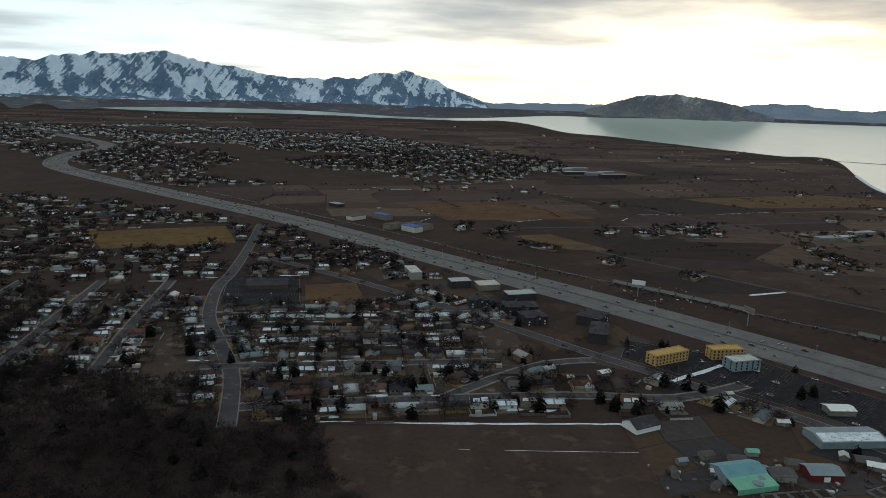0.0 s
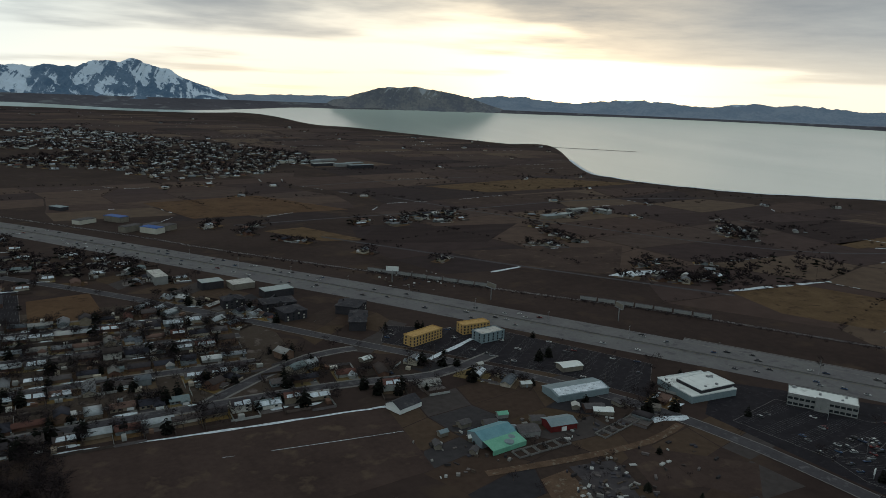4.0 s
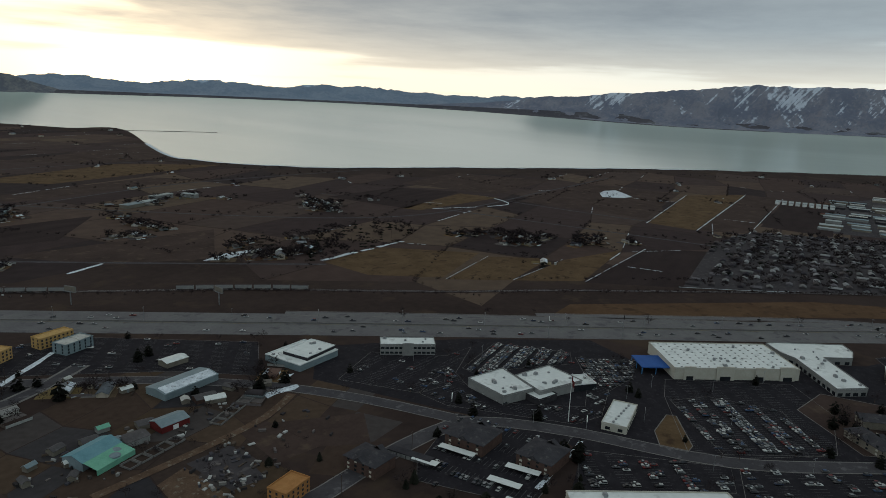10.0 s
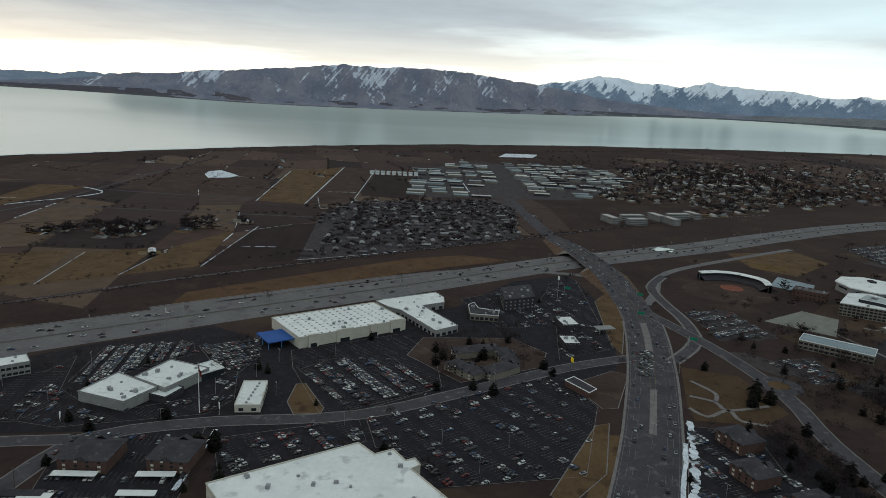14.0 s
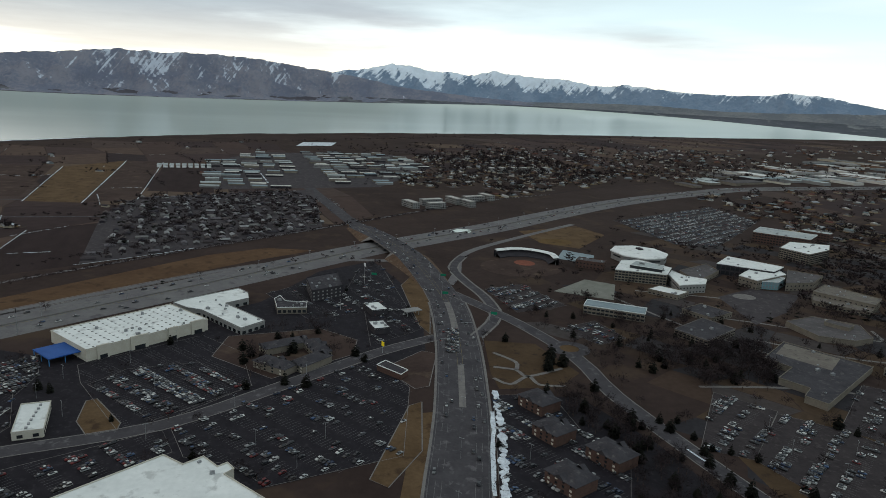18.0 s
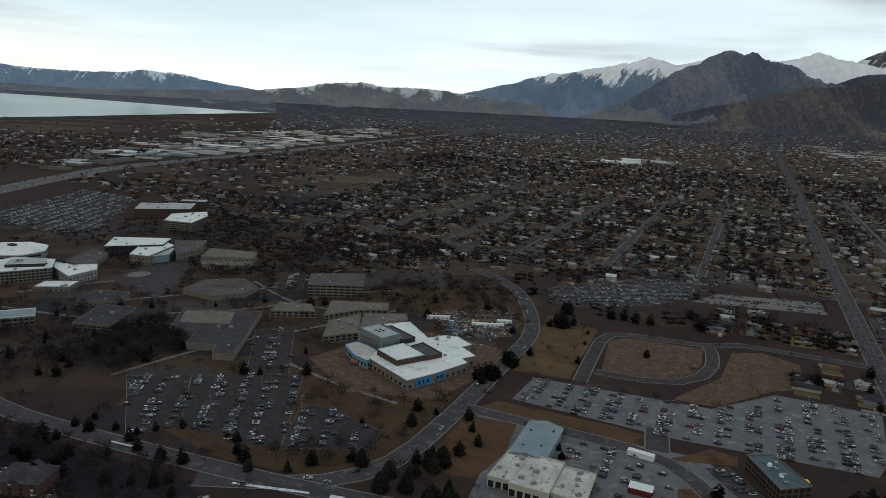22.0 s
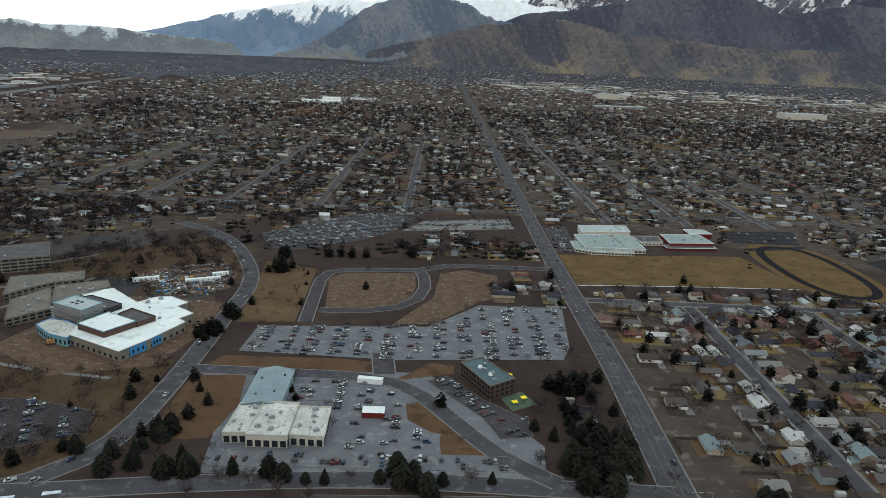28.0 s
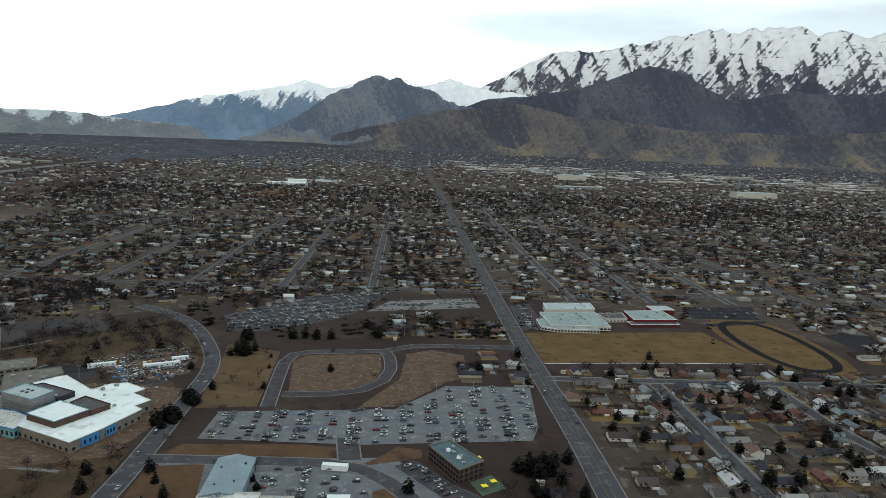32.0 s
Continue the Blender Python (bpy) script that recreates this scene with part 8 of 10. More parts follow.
tree_row([(-154, -880), (-382, -625), (-500, -495), (-570, -400), (-635, -312)], 9, 3, 6, 0.0)
tree_row([(-650, -300), (-725, -215), (-845, -65), (-905, 20), (-1010, 175), (-1235, 490)], 7, 3, 6, 0.0)
tree_row([(-660, -380), (-735, -290), (-860, -130)], 10, 3, 6, 0.0)
tree_row([(-1110, -900), (-1110, -620), (-1100, -130)], 14, 4, 8, 0.1)
tree_row([(-1240, -560), (-1900, -540)], 16, 4, 8, 0.1)
tree_row([(-1000, -1190), (-1500, -1110)], 16, 4, 8, 0.1)
tree_row([(-1860, -700), (-1830, -1100), (-1500, -1700)], 14, 3, 6, 0.0, 20)
tree_row([(-2050, -600), (-2300, -100), (-2650, 500), (-3100, 1200)], 10, 4, 7, 0.0, 25)
tree_row([(-1350, -1450), (-2000, -1750), (-2300, -2100)], 10, 3, 7, 0.0, 25)
tree_row([(-545, -1330), (-690, -1010), (-960, -640)], 18, 4, 8, 0.05)
for x, y, h in ((-345, -335, 11), (-352, -322, 10), (-318, -436, 10), (-240, -455, 10), (-226, -462, 11), (-250, -450, 8), (-462, 248, 13), (-456, 256, 12), (-470, 252, 13), (-450, 240, 11), (-515, 232, 8),
                (-300, 270, 10), (-280, 268, 9), (-268, 272, 11), (-240, 290, 10), (-205, 305, 9), (-180, 318, 10), (-158, 300, 11), (-146, 306, 10), (-150, 318, 9), (-122, 308, 13), (-118, 302, 12), (-128, 300, 12),
                (-96, 304, 10), (-78, 304, 11), (-70, 300, 10), (-168, 470, 12), (-165, 478, 11), (-162, 464, 10), (-136, 356, 9), (-130, 372, 9), (-140, 388, 8), (-148, 402, 9), (7, 380, 9), (70, 346, 9), (82, 372, 9),
                (-140, 632, 13), (-146, 640, 13), (-136, 642, 12), (-142, 626, 11), (-60, 588, 8), (80, 300, 14), (88, 310, 13), (96, 304, 14), (102, 314, 12), (92, 296, 13), (84, 320, 12), (108, 560, 8), (110, 420, 10),
                (76, 408, 10), (84, 414, 11), (92, 410, 10), (100, 416, 10), (88, 404, 9), (112, 640, 10), (60, 700, 11), (72, 706, 12), (84, 702, 11), (96, 700, 12), (106, 706, 12), (44, 706, 11), (30, 700, 10),
                (-120, 690, 11), (-108, 684, 12), (-96, 688, 11), (-84, 684, 12), (-70, 686, 11), (-395, -205, 9), (-384, -188, 10), (-402, -150, 9), (-370, -120, 9), (-366, -110, 10), (-375, -112, 9), (-505, 18, 9), (-518, 24, 9),
                (-462, 44, 10), (-455, 58, 9), (-505, 102, 9), (-478, -104, 8), (-484, -112, 9), (-330, -440, 9), (10, -432, 12), (-12, -430, 11), (-174, -424, 11), (-180, -432, 10), (-168, -436, 10), (120, -570, 11), (96, -520, 11), (90, -535, 10),
                (330, 700, 8), (352, 760, 9), (340, 806, 9), (346, 812, 9), (336, 800, 9), (240, 640, 9)):
    TREES.append((x, y, h, True))
# dense clumps of old pines: middle, spread, number, height
for x, y, d, n, h in ((90, 405, 10, 7, 13), (100, 325, 14, 14, 15), (78, 318, 8, 4, 13), (-152, 676, 6, 6, 13), (-146, 634, 5, 5, 13), (-202, 726, 6, 5, 12), (-160, 478, 6, 6, 12), (-158, 515, 7, 6, 11), (-40, 722, 26, 9, 11), (40, 748, 24, 9, 12), (-6, 300, 8, 5, 12), (-150, 330, 10, 6, 12)):
    for k in range(n):
        TREES.append((x + rnd.gauss(0, d * 0.55), y + rnd.gauss(0, d * 0.55), h * rnd.uniform(0.75, 1.1), True))
tree_row([(-160, 300), (-60, 300), (60, 306)], 12, 5, 9, 0.6)
tree_row([(-355, 275), (-230, 285), (-180, 330)], 14, 6, 10, 0.5)
tree_row([(-150, 715), (-40, 700), (100, 720)], 11, 7, 11, 0.7)
tree_row([(-240, 910), (-100, 915), (100, 915)], 12, 7, 11, 0.5)

# campus woods and street trees
for poly, n, lo_, hi_, ever in (([(-480, 330), (-395, 335), (-395, 450), (-470, 450)], 260, 6, 12, 0.06), ([(-660, 560), (-500, 560), (-420, 600), (-420, 760), (-560, 800)], 240, 6, 11, 0.12),
                                ([(-700, 300), (-420, 280), (-180, 300), (-180, 590), (-400, 900), (-820, 900), (-850, 500)], 620, 5, 11, 0.18), ([(-330, 440), (-180, 440), (-175, 590), (-330, 600)], 60, 5, 9, 0.1),
                                ([(-800, 760), (-640, 700), (-420, 760), (-300, 830), (-420, 930), (-800, 930)], 420, 6, 12, 0.16), ([(-420, 180), (-310, 140), (-300, 240), (-410, 262)], 70, 5, 10, 0.15),
                                ([(-580, -5), (-475, 30), (-500, 105), (-575, 95)], 46, 6, 11, 0.25), ([(-400, -330), (-250, -330), (-250, -480), (-420, -480)], 60, 5, 9, 0.15), ([(-300, -230), (-200, -230), (-180, -330), (-300, -330)], 30, 3, 6, 0.1),
                                ([(-330, -190), (-250, -180), (-250, -80), (-350, -90)], 46, 5, 9, 0.35), ([(-150, 500), (-106, 505), (-112, 640), (-165, 660)], 18, 4, 9, 0.5), ([(-120, 300), (-150, 400), (-330, 420), (-330, 300)], 60, 6, 11, 0.5),
                                ([(-60, 700), (110, 700), (110, 760), (-60, 740)], 40, 8, 13, 0.7), ([(60, 300), (112, 300), (112, 400), (60, 380)], 26, 7, 12, 0.5), ([(-1000, 560), (-840, 470), (-700, 700), (-900, 900)], 60, 5, 9, 0.05)):
    grove(poly, n, lo_, hi_, ever, 2.0)
grove([(-330, 237), (-275, 202), (-200, 245), (-250, 262), (-400, 262), (-410, 226), (-350, 219)], 260, 5, 10, 0.12, 0.5)
grove([(-640, 330), (-560, 345), (-480, 345), (-470, 440), (-560, 430), (-640, 400)], 150, 5, 9, 0.08, 1.0)
grove([(-300, 595), (-180, 660), (-212, 716), (-249, 762), (-400, 620)], 130, 7, 11, 0.02, 0.5)
for L, width in STREETS:
    if width < 14 and np.hypot(L[:, 0], L[:, 1]).min() < 1000:
        for k in range(0, len(L), 2):
            for o in (-1, 1):
                if rnd.random() < 0.22:
                    nx = normals(L)[k] * (width / 2 + 3.4) * o
                    if not any(inside(L[k, 0] + nx[0], L[k, 1] + nx[1], q) for q in PLOTS):
                        TREES.append((L[k, 0] + nx[0], L[k, 1] + nx[1], rnd.uniform(4, 8), rnd.random() < 0.1))
for poly in LOTS:
    lo, hi = np.min(poly, 0), np.max(poly, 0)
    for k in range(int((hi[0] - lo[0]) * (hi[1] - lo[1]) / 2600) + 2):
        e = rnd.randrange(len(poly))
        (xa, ya), (xb, yb) = poly[e], poly[(e + 1) % len(poly)]
        t = rnd.random()
        TREES.append((xa + (xb - xa) * t + rnd.uniform(-2, 2), ya + (yb - ya) * t + rnd.uniform(-2, 2), rnd.uniform(4, 8), rnd.random() < 0.25))


# patchwork of small fields west of the freeway, with hedgerows and lines of old snow
SNOW_LINES = []


def patchwork(region, cu, cv, turn, seed, material=FIELD, label="patchwork of brown fields and pastures", edges=True, name="field_patchwork"):
    rn = random.Random(seed)
    c, s = math.cos(radians(turn)), math.sin(radians(turn))
    lo, hi = np.min(region, 0), np.max(region, 0)
    cx, cy = (lo + hi) / 2
    k = int(np.hypot(*(hi - lo)) / 2 / min(cu, cv)) + 1
    jit = {}

    def corner(i, j):
        if (i, j) not in jit:
            jit[i, j] = (rn.uniform(-0.28, 0.28), rn.uniform(-0.22, 0.22))
        u, v = (i + jit[i, j][0]) * cu, (j + jit[i, j][1]) * cv
        return np.array([cx + u * c - v * s, cy + u * s + v * c])
    out = Solid()
    for i in range(-k, k):
        for j in range(-k, k):
            q = [corner(i, j), corner(i + 1, j), corner(i + 1, j + 1), corner(i, j + 1)]
            m = sum(q) / 4
            if ((HWY_LINE[:, 0] - m[0]) ** 2 + (HWY_LINE[:, 1] - m[1]) ** 2).min() < 75 ** 2:
                continue
            if not edges and rn.random() < 0.25:
                continue
            r, az = math.hypot(*m), math.degrees(math.atan2(m[0], m[1])) % 360
            if not inside(m[0], m[1], region) or (161 < az < 323 and max(math.hypot(*p) for p in q) > float(curve_through(LAKE_NEAR, np.array([az]))[0]) * 0.975):
                continue
            n = 4
            g_ = [[m + ((q[0] * (1 - a) + q[1] * a) * (1 - b) + (q[3] * (1 - a) + q[2] * a) * b - m) * 0.975 for a in np.linspace(0, 1, n)] for b in np.linspace(0, 1, n)]
            v = fold([(p[0], p[1], 0.045 if r < 1300 else 0.07) for row in g_ for p in row])
            out.add([tuple(p) for p in v], [(b * n + a, b * n + a + 1, (b + 1) * n + a + 1, (b + 1) * n + a) for a in range(n - 1) for b in range(n - 1)])
            for e in range(2 if edges else 0):
                a, b = q[e], q[e + 1]
                roll = rn.random()
                if roll < 0.24:
                    tree_row([tuple(a), tuple(b)], 10, 2.5, 6, 0.02, 2.0)
                elif roll < 0.42:
                    SNOW_LINES.append((a + (b - a) * rn.uniform(0, 0.4), a + (b - a) * rn.uniform(0.5, 1.0), rn.uniform(0.7, 2.0)))
                elif roll < 0.5:
                    HOUSES.append((float(a[0] + 12), float(a[1] + 9), rn.uniform(0, 90), a[1] < 300))
                    grove([tuple(a + (-25, -25)), tuple(a + (40, -25)), tuple(a + (40, 35)), tuple(a + (-25, 35))], 7, 5, 10, 0.2, test=False)
    tagged(out.make(name, material), label, "fields" if edges else "grounds", kind="stuff")


patchwork([(-860, 1300), (-1360, 1020), (-1560, 1500), (-1600, 2500), (-1700, 3700), (-1300, 4600), (-1150, 2700), (-1000, 1700)], 200, 130, 10, 8)
patchwork([(-1450, 250), (-2100, 480), (-2700, 900), (-3300, 1700), (-3700, 3000), (-3000, 3600), (-2400, 2000), (-1900, 1100)], 210, 140, 20, 9)
patchwork([(-2300, 3700), (-3500, 3600), (-4000, 5200), (-2600, 6000), (-1500, 6000), (-1700, 4500)], 330, 210, 20, 10)
patchwork([(-400, -1120), (-150, -1130), (150, -1260), (430, -1560), (0, -1590), (-530, -1750), (-430, -1300)], 120, 80, 12, 11)
patchwork([(-700, -2300), (-20, -3520), (1040, -4110), (1700, -3350), (3600, -5600), (0, -6000), (-1300, -3600)], 260, 150, 12, 12)
patchwork([(-650, 292), (-420, 278), (-200, 302), (-176, 590), (-400, 880), (-820, 900), (-1000, 650), (-830, 600), (-700, 420)], 46, 30, 31, 13, CAMPUS_GROUND, "lawns, paths and paved courts of the campus", False, "campus_grounds")
patchwork([(-190, -240), (-360, -215), (-370, -300), (-330, -380), (-420, -420), (-250, -470), (-150, -440), (-170, -320)], 40, 26, 12, 14, CAMPUS_GROUND, "dirt yards, tracks and paddocks beside the farm", False, "farm_yards")
patchwork([(-200, -520), (-330, -420), (-420, -330), (-440, -400), (-300, -620), (-140, -800), (-40, -900), (0, -800)], 46, 24, 42, 15, CAMPUS_GROUND, "gravel and asphalt yards along the freeway", False, "roadside_yards")
patchwork([(-420, -800), (-560, -560), (-640, -420), (-760, -270), (-900, -100), (-1010, 40), (-1150, 240), (-1400, 180), (-2500, 200), (-2500, -900), (-2300, -2300), (-1400, -3400), (-300, -3300), (-560, -2000), (-420, -1300)], 190, 105, 8, 5)

# cars under way
def traffic(L, offsets, gap, lo, hi):
    d = np.linalg.norm(np.diff(L[:, :2], axis=0), axis=1)
    s = np.concatenate([[0], np.cumsum(d)])
    for o in offsets:
        q = rnd.uniform(0, gap)
        while q < s[-1] - 5:
            x, y = np.interp(q, s, L[:, 0]), np.interp(q, s, L[:, 1])
            x2, y2 = np.interp(q + 3, s, L[:, 0]), np.interp(q + 3, s, L[:, 1])
            if lo < math.hypot(x, y) < hi:
                a = math.atan2(y2 - y, x2 - x)
                CARS.append((x - math.sin(a) * o, y + math.cos(a) * o, math.degrees(a) + (180 if o > 0 else 0), float(np.interp(q, s, L[:, 2])) + 0.2))
            q += rnd.expovariate(1 / gap) + 9


traffic(HWY_LINE, [-22.5, -19.5, -15.8, -12.1, -8.4, 8.4, 12.1, 15.8, 19.5], 95, 0, 2600)
traffic(PKWY_LINE, [-14, -10.7, -7.2, 7.2, 10.7, 14], 48, 100, 1300)
traffic(MAIN, [-5.5, 5.5], 60, 150, 2500)
traffic(CAMPUS, [-3, 3], 70, 0, 900)
for k in range(24):
    CARS.append((-500 - k // 3 * 7.0 + 0.3 * (k % 3), 176 + (k % 3) * 3.6 - (k // 3) * -2.4, 20, 0.2))

def ashore(x, y):
    r, az = math.hypot(x, y), math.degrees(math.atan2(x, y)) % 360
    if ((HWY_LINE[:, 0] - x) ** 2 + (HWY_LINE[:, 1] - y) ** 2).min() < 42 ** 2:
        return False
    return not 161 < az < 323 or r < float(curve_through(LAKE_NEAR, np.array([az]))[0]) * 0.985


TREES = [t for t in TREES if math.hypot(t[0], t[1]) < 1250 or ashore(t[0], t[1])]
HOUSES = [h for h in HOUSES if math.hypot(h[0], h[1]) < 1250 or ashore(h[0], h[1])]

# ---- houses, trees and cars set in place ----
def spread(patterns, places, limit):
    """The nearest places take whole things, copied from the patterns; returns the rest."""
    places = sorted(places, key=lambda p: p[1] ** 2 + p[2] ** 2)
    used = set()
    for k, x, y, z, rot, size in places[:limit]:
        m = pose(x, y, z, 0, 0, rot)
        if k not in used:
            used.add(k)
            patterns[k].matrix_basis = m
            patterns[k].scale = (size,) * 3
        else:
            ob = copy_thing(patterns[k], m)
            ob.scale = (size,) * 3
    for k, ob in enumerate(patterns):
        if k not in used:
            k2, x, y, z, rot, size = places[limit + k]
            ob.matrix_basis = pose(x, y, z, 0, 0, rot)
            ob.scale = (size,) * 3
    return [(k, x, y, z, radians(rot), size) for k, x, y, z, rot, size in places[limit:]]


kinds = ["ranch", "long", "two", "ell", "hip"]
house_things = [house_pattern("ranch", "single-storey family house with shingled gable roof"), house_pattern("long", "long low family house with attached garage"), house_pattern("two", "two-storey family house with garage wing"),
                house_pattern("ell", "L-shaped family house with garage gable"), house_pattern("hip", "single-storey house with a hipped roof")]
pick = random.Random(21)
plain, snowy = [], []
for x, y, a, snow in HOUSES:
    k = pick.choice((0, 0, 1, 2, 3, 3, 4))
    r = math.hypot(x, y)
    size = pick.uniform(0.78, 0.98) if not (-1400 < x < -800 and -170 < y < 200) else 0.72
    if r > 2600:
        size *= 1.25
    (snowy if snow and pick.random() < 0.6 else plain).append((k, x, y, 0.05, a, size))
rest = spread(house_things, [p for p in plain if p[1] > 100 and p[2] < 800], 140)
rest += [(k, x, y, z, radians(a), s) for k, x, y, z, a, s in plain if not (x > 100 and y < 800)]
blocks = [house_block(k) for k in kinds]
park_ = [p for p in rest if -1400 < p[1] < -800 and -170 < p[2] < 200]
rest = [p for p in rest if not (-1400 < p[1] < -800 and -170 < p[2] < 200)]
strewn("terrace_houses", blocks, [(p[0] % 2, *p[1:]) for p in park_], [TRAILER, TRAILER], "close rows of dark-roofed terraced houses", "houses")
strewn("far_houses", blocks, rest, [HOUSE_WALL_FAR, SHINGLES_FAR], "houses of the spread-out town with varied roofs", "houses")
snowy = [(k, x, y, z, radians(a if abs(((a + 45) % 180) - 45) < 50 else a + 90), s) for k, x, y, z, a, s in snowy]
blocks = [house_block(k, True) for k in kinds]
near = [p for p in snowy if math.hypot(p[1], p[2]) < 520]
far_ = [p for p in snowy if math.hypot(p[1], p[2]) >= 520]
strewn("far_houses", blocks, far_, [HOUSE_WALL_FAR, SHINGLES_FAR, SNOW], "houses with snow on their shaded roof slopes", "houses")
roots = {}
for k, x, y, z, a, s in near:
    if k not in roots:
        ob = copy_thing(house_things[k], pose(x, y, z, 0, 0, math.degrees(a)))
        v, f, m = blocks[k]
        faces = [q for q, i in zip(f, m) if i == 2]
        if faces:
            o = Solid()
            ids = sorted({i for q in faces for i in q})
            o.add([tuple(v[i]) for i in ids], [tuple(ids.index(i) for i in q) for q in faces])
            o.make("roof_snow", SNOW, ob, "patch of old snow")
        tagged(ob, "family house with old snow on its shaded roof slope", "house")
        roots[k] = ob
    else:
        ob = copy_thing(roots[k], pose(x, y, z, 0, 0, math.degrees(a)))
    ob.scale = (s,) * 3

# town ground, garden plots and driveways round the houses
for poly in ([(-800, 925), (-640, 925), (-420, 700), (-230, 800), (-200, 905), (115, 905), (135, 905), (620, 620), (1700, 1200), (2400, 1900), (3600, 3800), (4000, 5600), (-1300, 5600), (-1100, 2700)],
             [(132, 290), (620, 290), (640, 575), (132, 575)], [(-140, -700), (480, -700), (480, -440), (-140, -440)]):
    patch("town_ground", poly, TOWN, 0.04 if max(p[1] for p in poly) < 1300 else -0.2, "brown earth and dry grass between the houses", keep=False)
patch("terrace_ground", [(-816, -141), (-1109, -157), (-1274, -124), (-1377, 186), (-1000, 149), (-886, -24)], ASPHALT_OLD, 0.05, "grey asphalt lanes and yards between terraced houses", keep=False)
walks_v, walks_f = [], []
for L, width in STREETS:
    if width not in (8, 9) or (L[:, 0].max() < -180 and -310 < L[:, 1].min() and L[:, 1].max() < -290) or np.hypot(L[:, 0], L[:, 1]).min() > 1100:
        continue
    for o in (width / 2 + 1.5, -width / 2 - 1.5):
        rv, rf = ribbon(L, o + 0.7, o - 0.7, 0.19)
        k = sum(len(v) for v in walks_v)
        walks_v.append(rv)
        walks_f += [tuple(k + i for i in f4) for f4 in rf]
tagged(mesh_object("pavement", np.concatenate(walks_v), walks_f, CONCRETE), "pale concrete pavements along the streets", "pavement", kind="structure")
plots, drives = Solid(), Solid()
for x, y, a, snow in HOUSES:
    if math.hypot(x, y) < 2500 and not (-1400 < x < -800 and -170 < y < 200):
        c, q = math.cos(radians(a)), math.sin(radians(a))
        w, d = pick.uniform(15, 21), pick.uniform(22, 30)
        plots.add([tuple(p) for p in fold([(px, py, 0.09 + 0.004 * pick.random()) for px, py in rectangle(x + 3 * q, y - 3 * c, w, d, a)])], [(0, 1, 2, 3)])
        if math.hypot(x, y) < 1000 and pick.random() < 0.8:
            ox, oy = 6, -9
            drives.add([(px, py, 0.12) for px, py in rectangle(x + ox * c - oy * q, y + ox * q + oy * c, pick.uniform(4, 6), 9, a)], [(0, 1, 2, 3)])
fences = Solid()
sheds = Solid()
for x, y, a, snow in HOUSES:
    r = math.hypot(x, y)
    if r < 1350 and not (-1400 < x < -800 and -170 < y < 200):
        c, q = math.cos(radians(a)), math.sin(radians(a))
        w, d = pick.uniform(16, 19), pick.uniform(11, 15)
        for ox, oy, l, turn in ((-w / 2, 5 + d / 2, d, 90), (w / 2, 5 + d / 2, d, 90), (0, 5 + d, w, 0)):
            if pick.random() < 0.7:
                fences.box(x + ox * c - oy * q, y + ox * q + oy * c, 0, l, 0.14, 1.8, a + turn)
        if pick.random() < 0.55:
            ox, oy = pick.uniform(-6, 6), pick.uniform(9, 15)
            l, wd = pick.uniform(2.6, 5.5), pick.uniform(2.4, 3.6)
            sheds.box(x + ox * c - oy * q, y + ox * q + oy * c, 0, l, wd, pick.uniform(2.0, 2.8), a + pick.choice((0, 90)))
tagged(fences.make("garden_fences", FENCE), "weathered timber and white plastic garden fences", "fences", kind="stuff")
tagged(sheds.make("garden_sheds", HOUSE_WALL_FAR), "small sheds in the back gardens", "sheds", kind="stuff")
tagged(plots.make("garden_plots", GARDEN), "patchwork of brown winter gardens", "gardens", kind="stuff")
tagged(drives.make("driveways", CONCRETE), "pale concrete driveways before the houses", "driveways", kind="stuff")

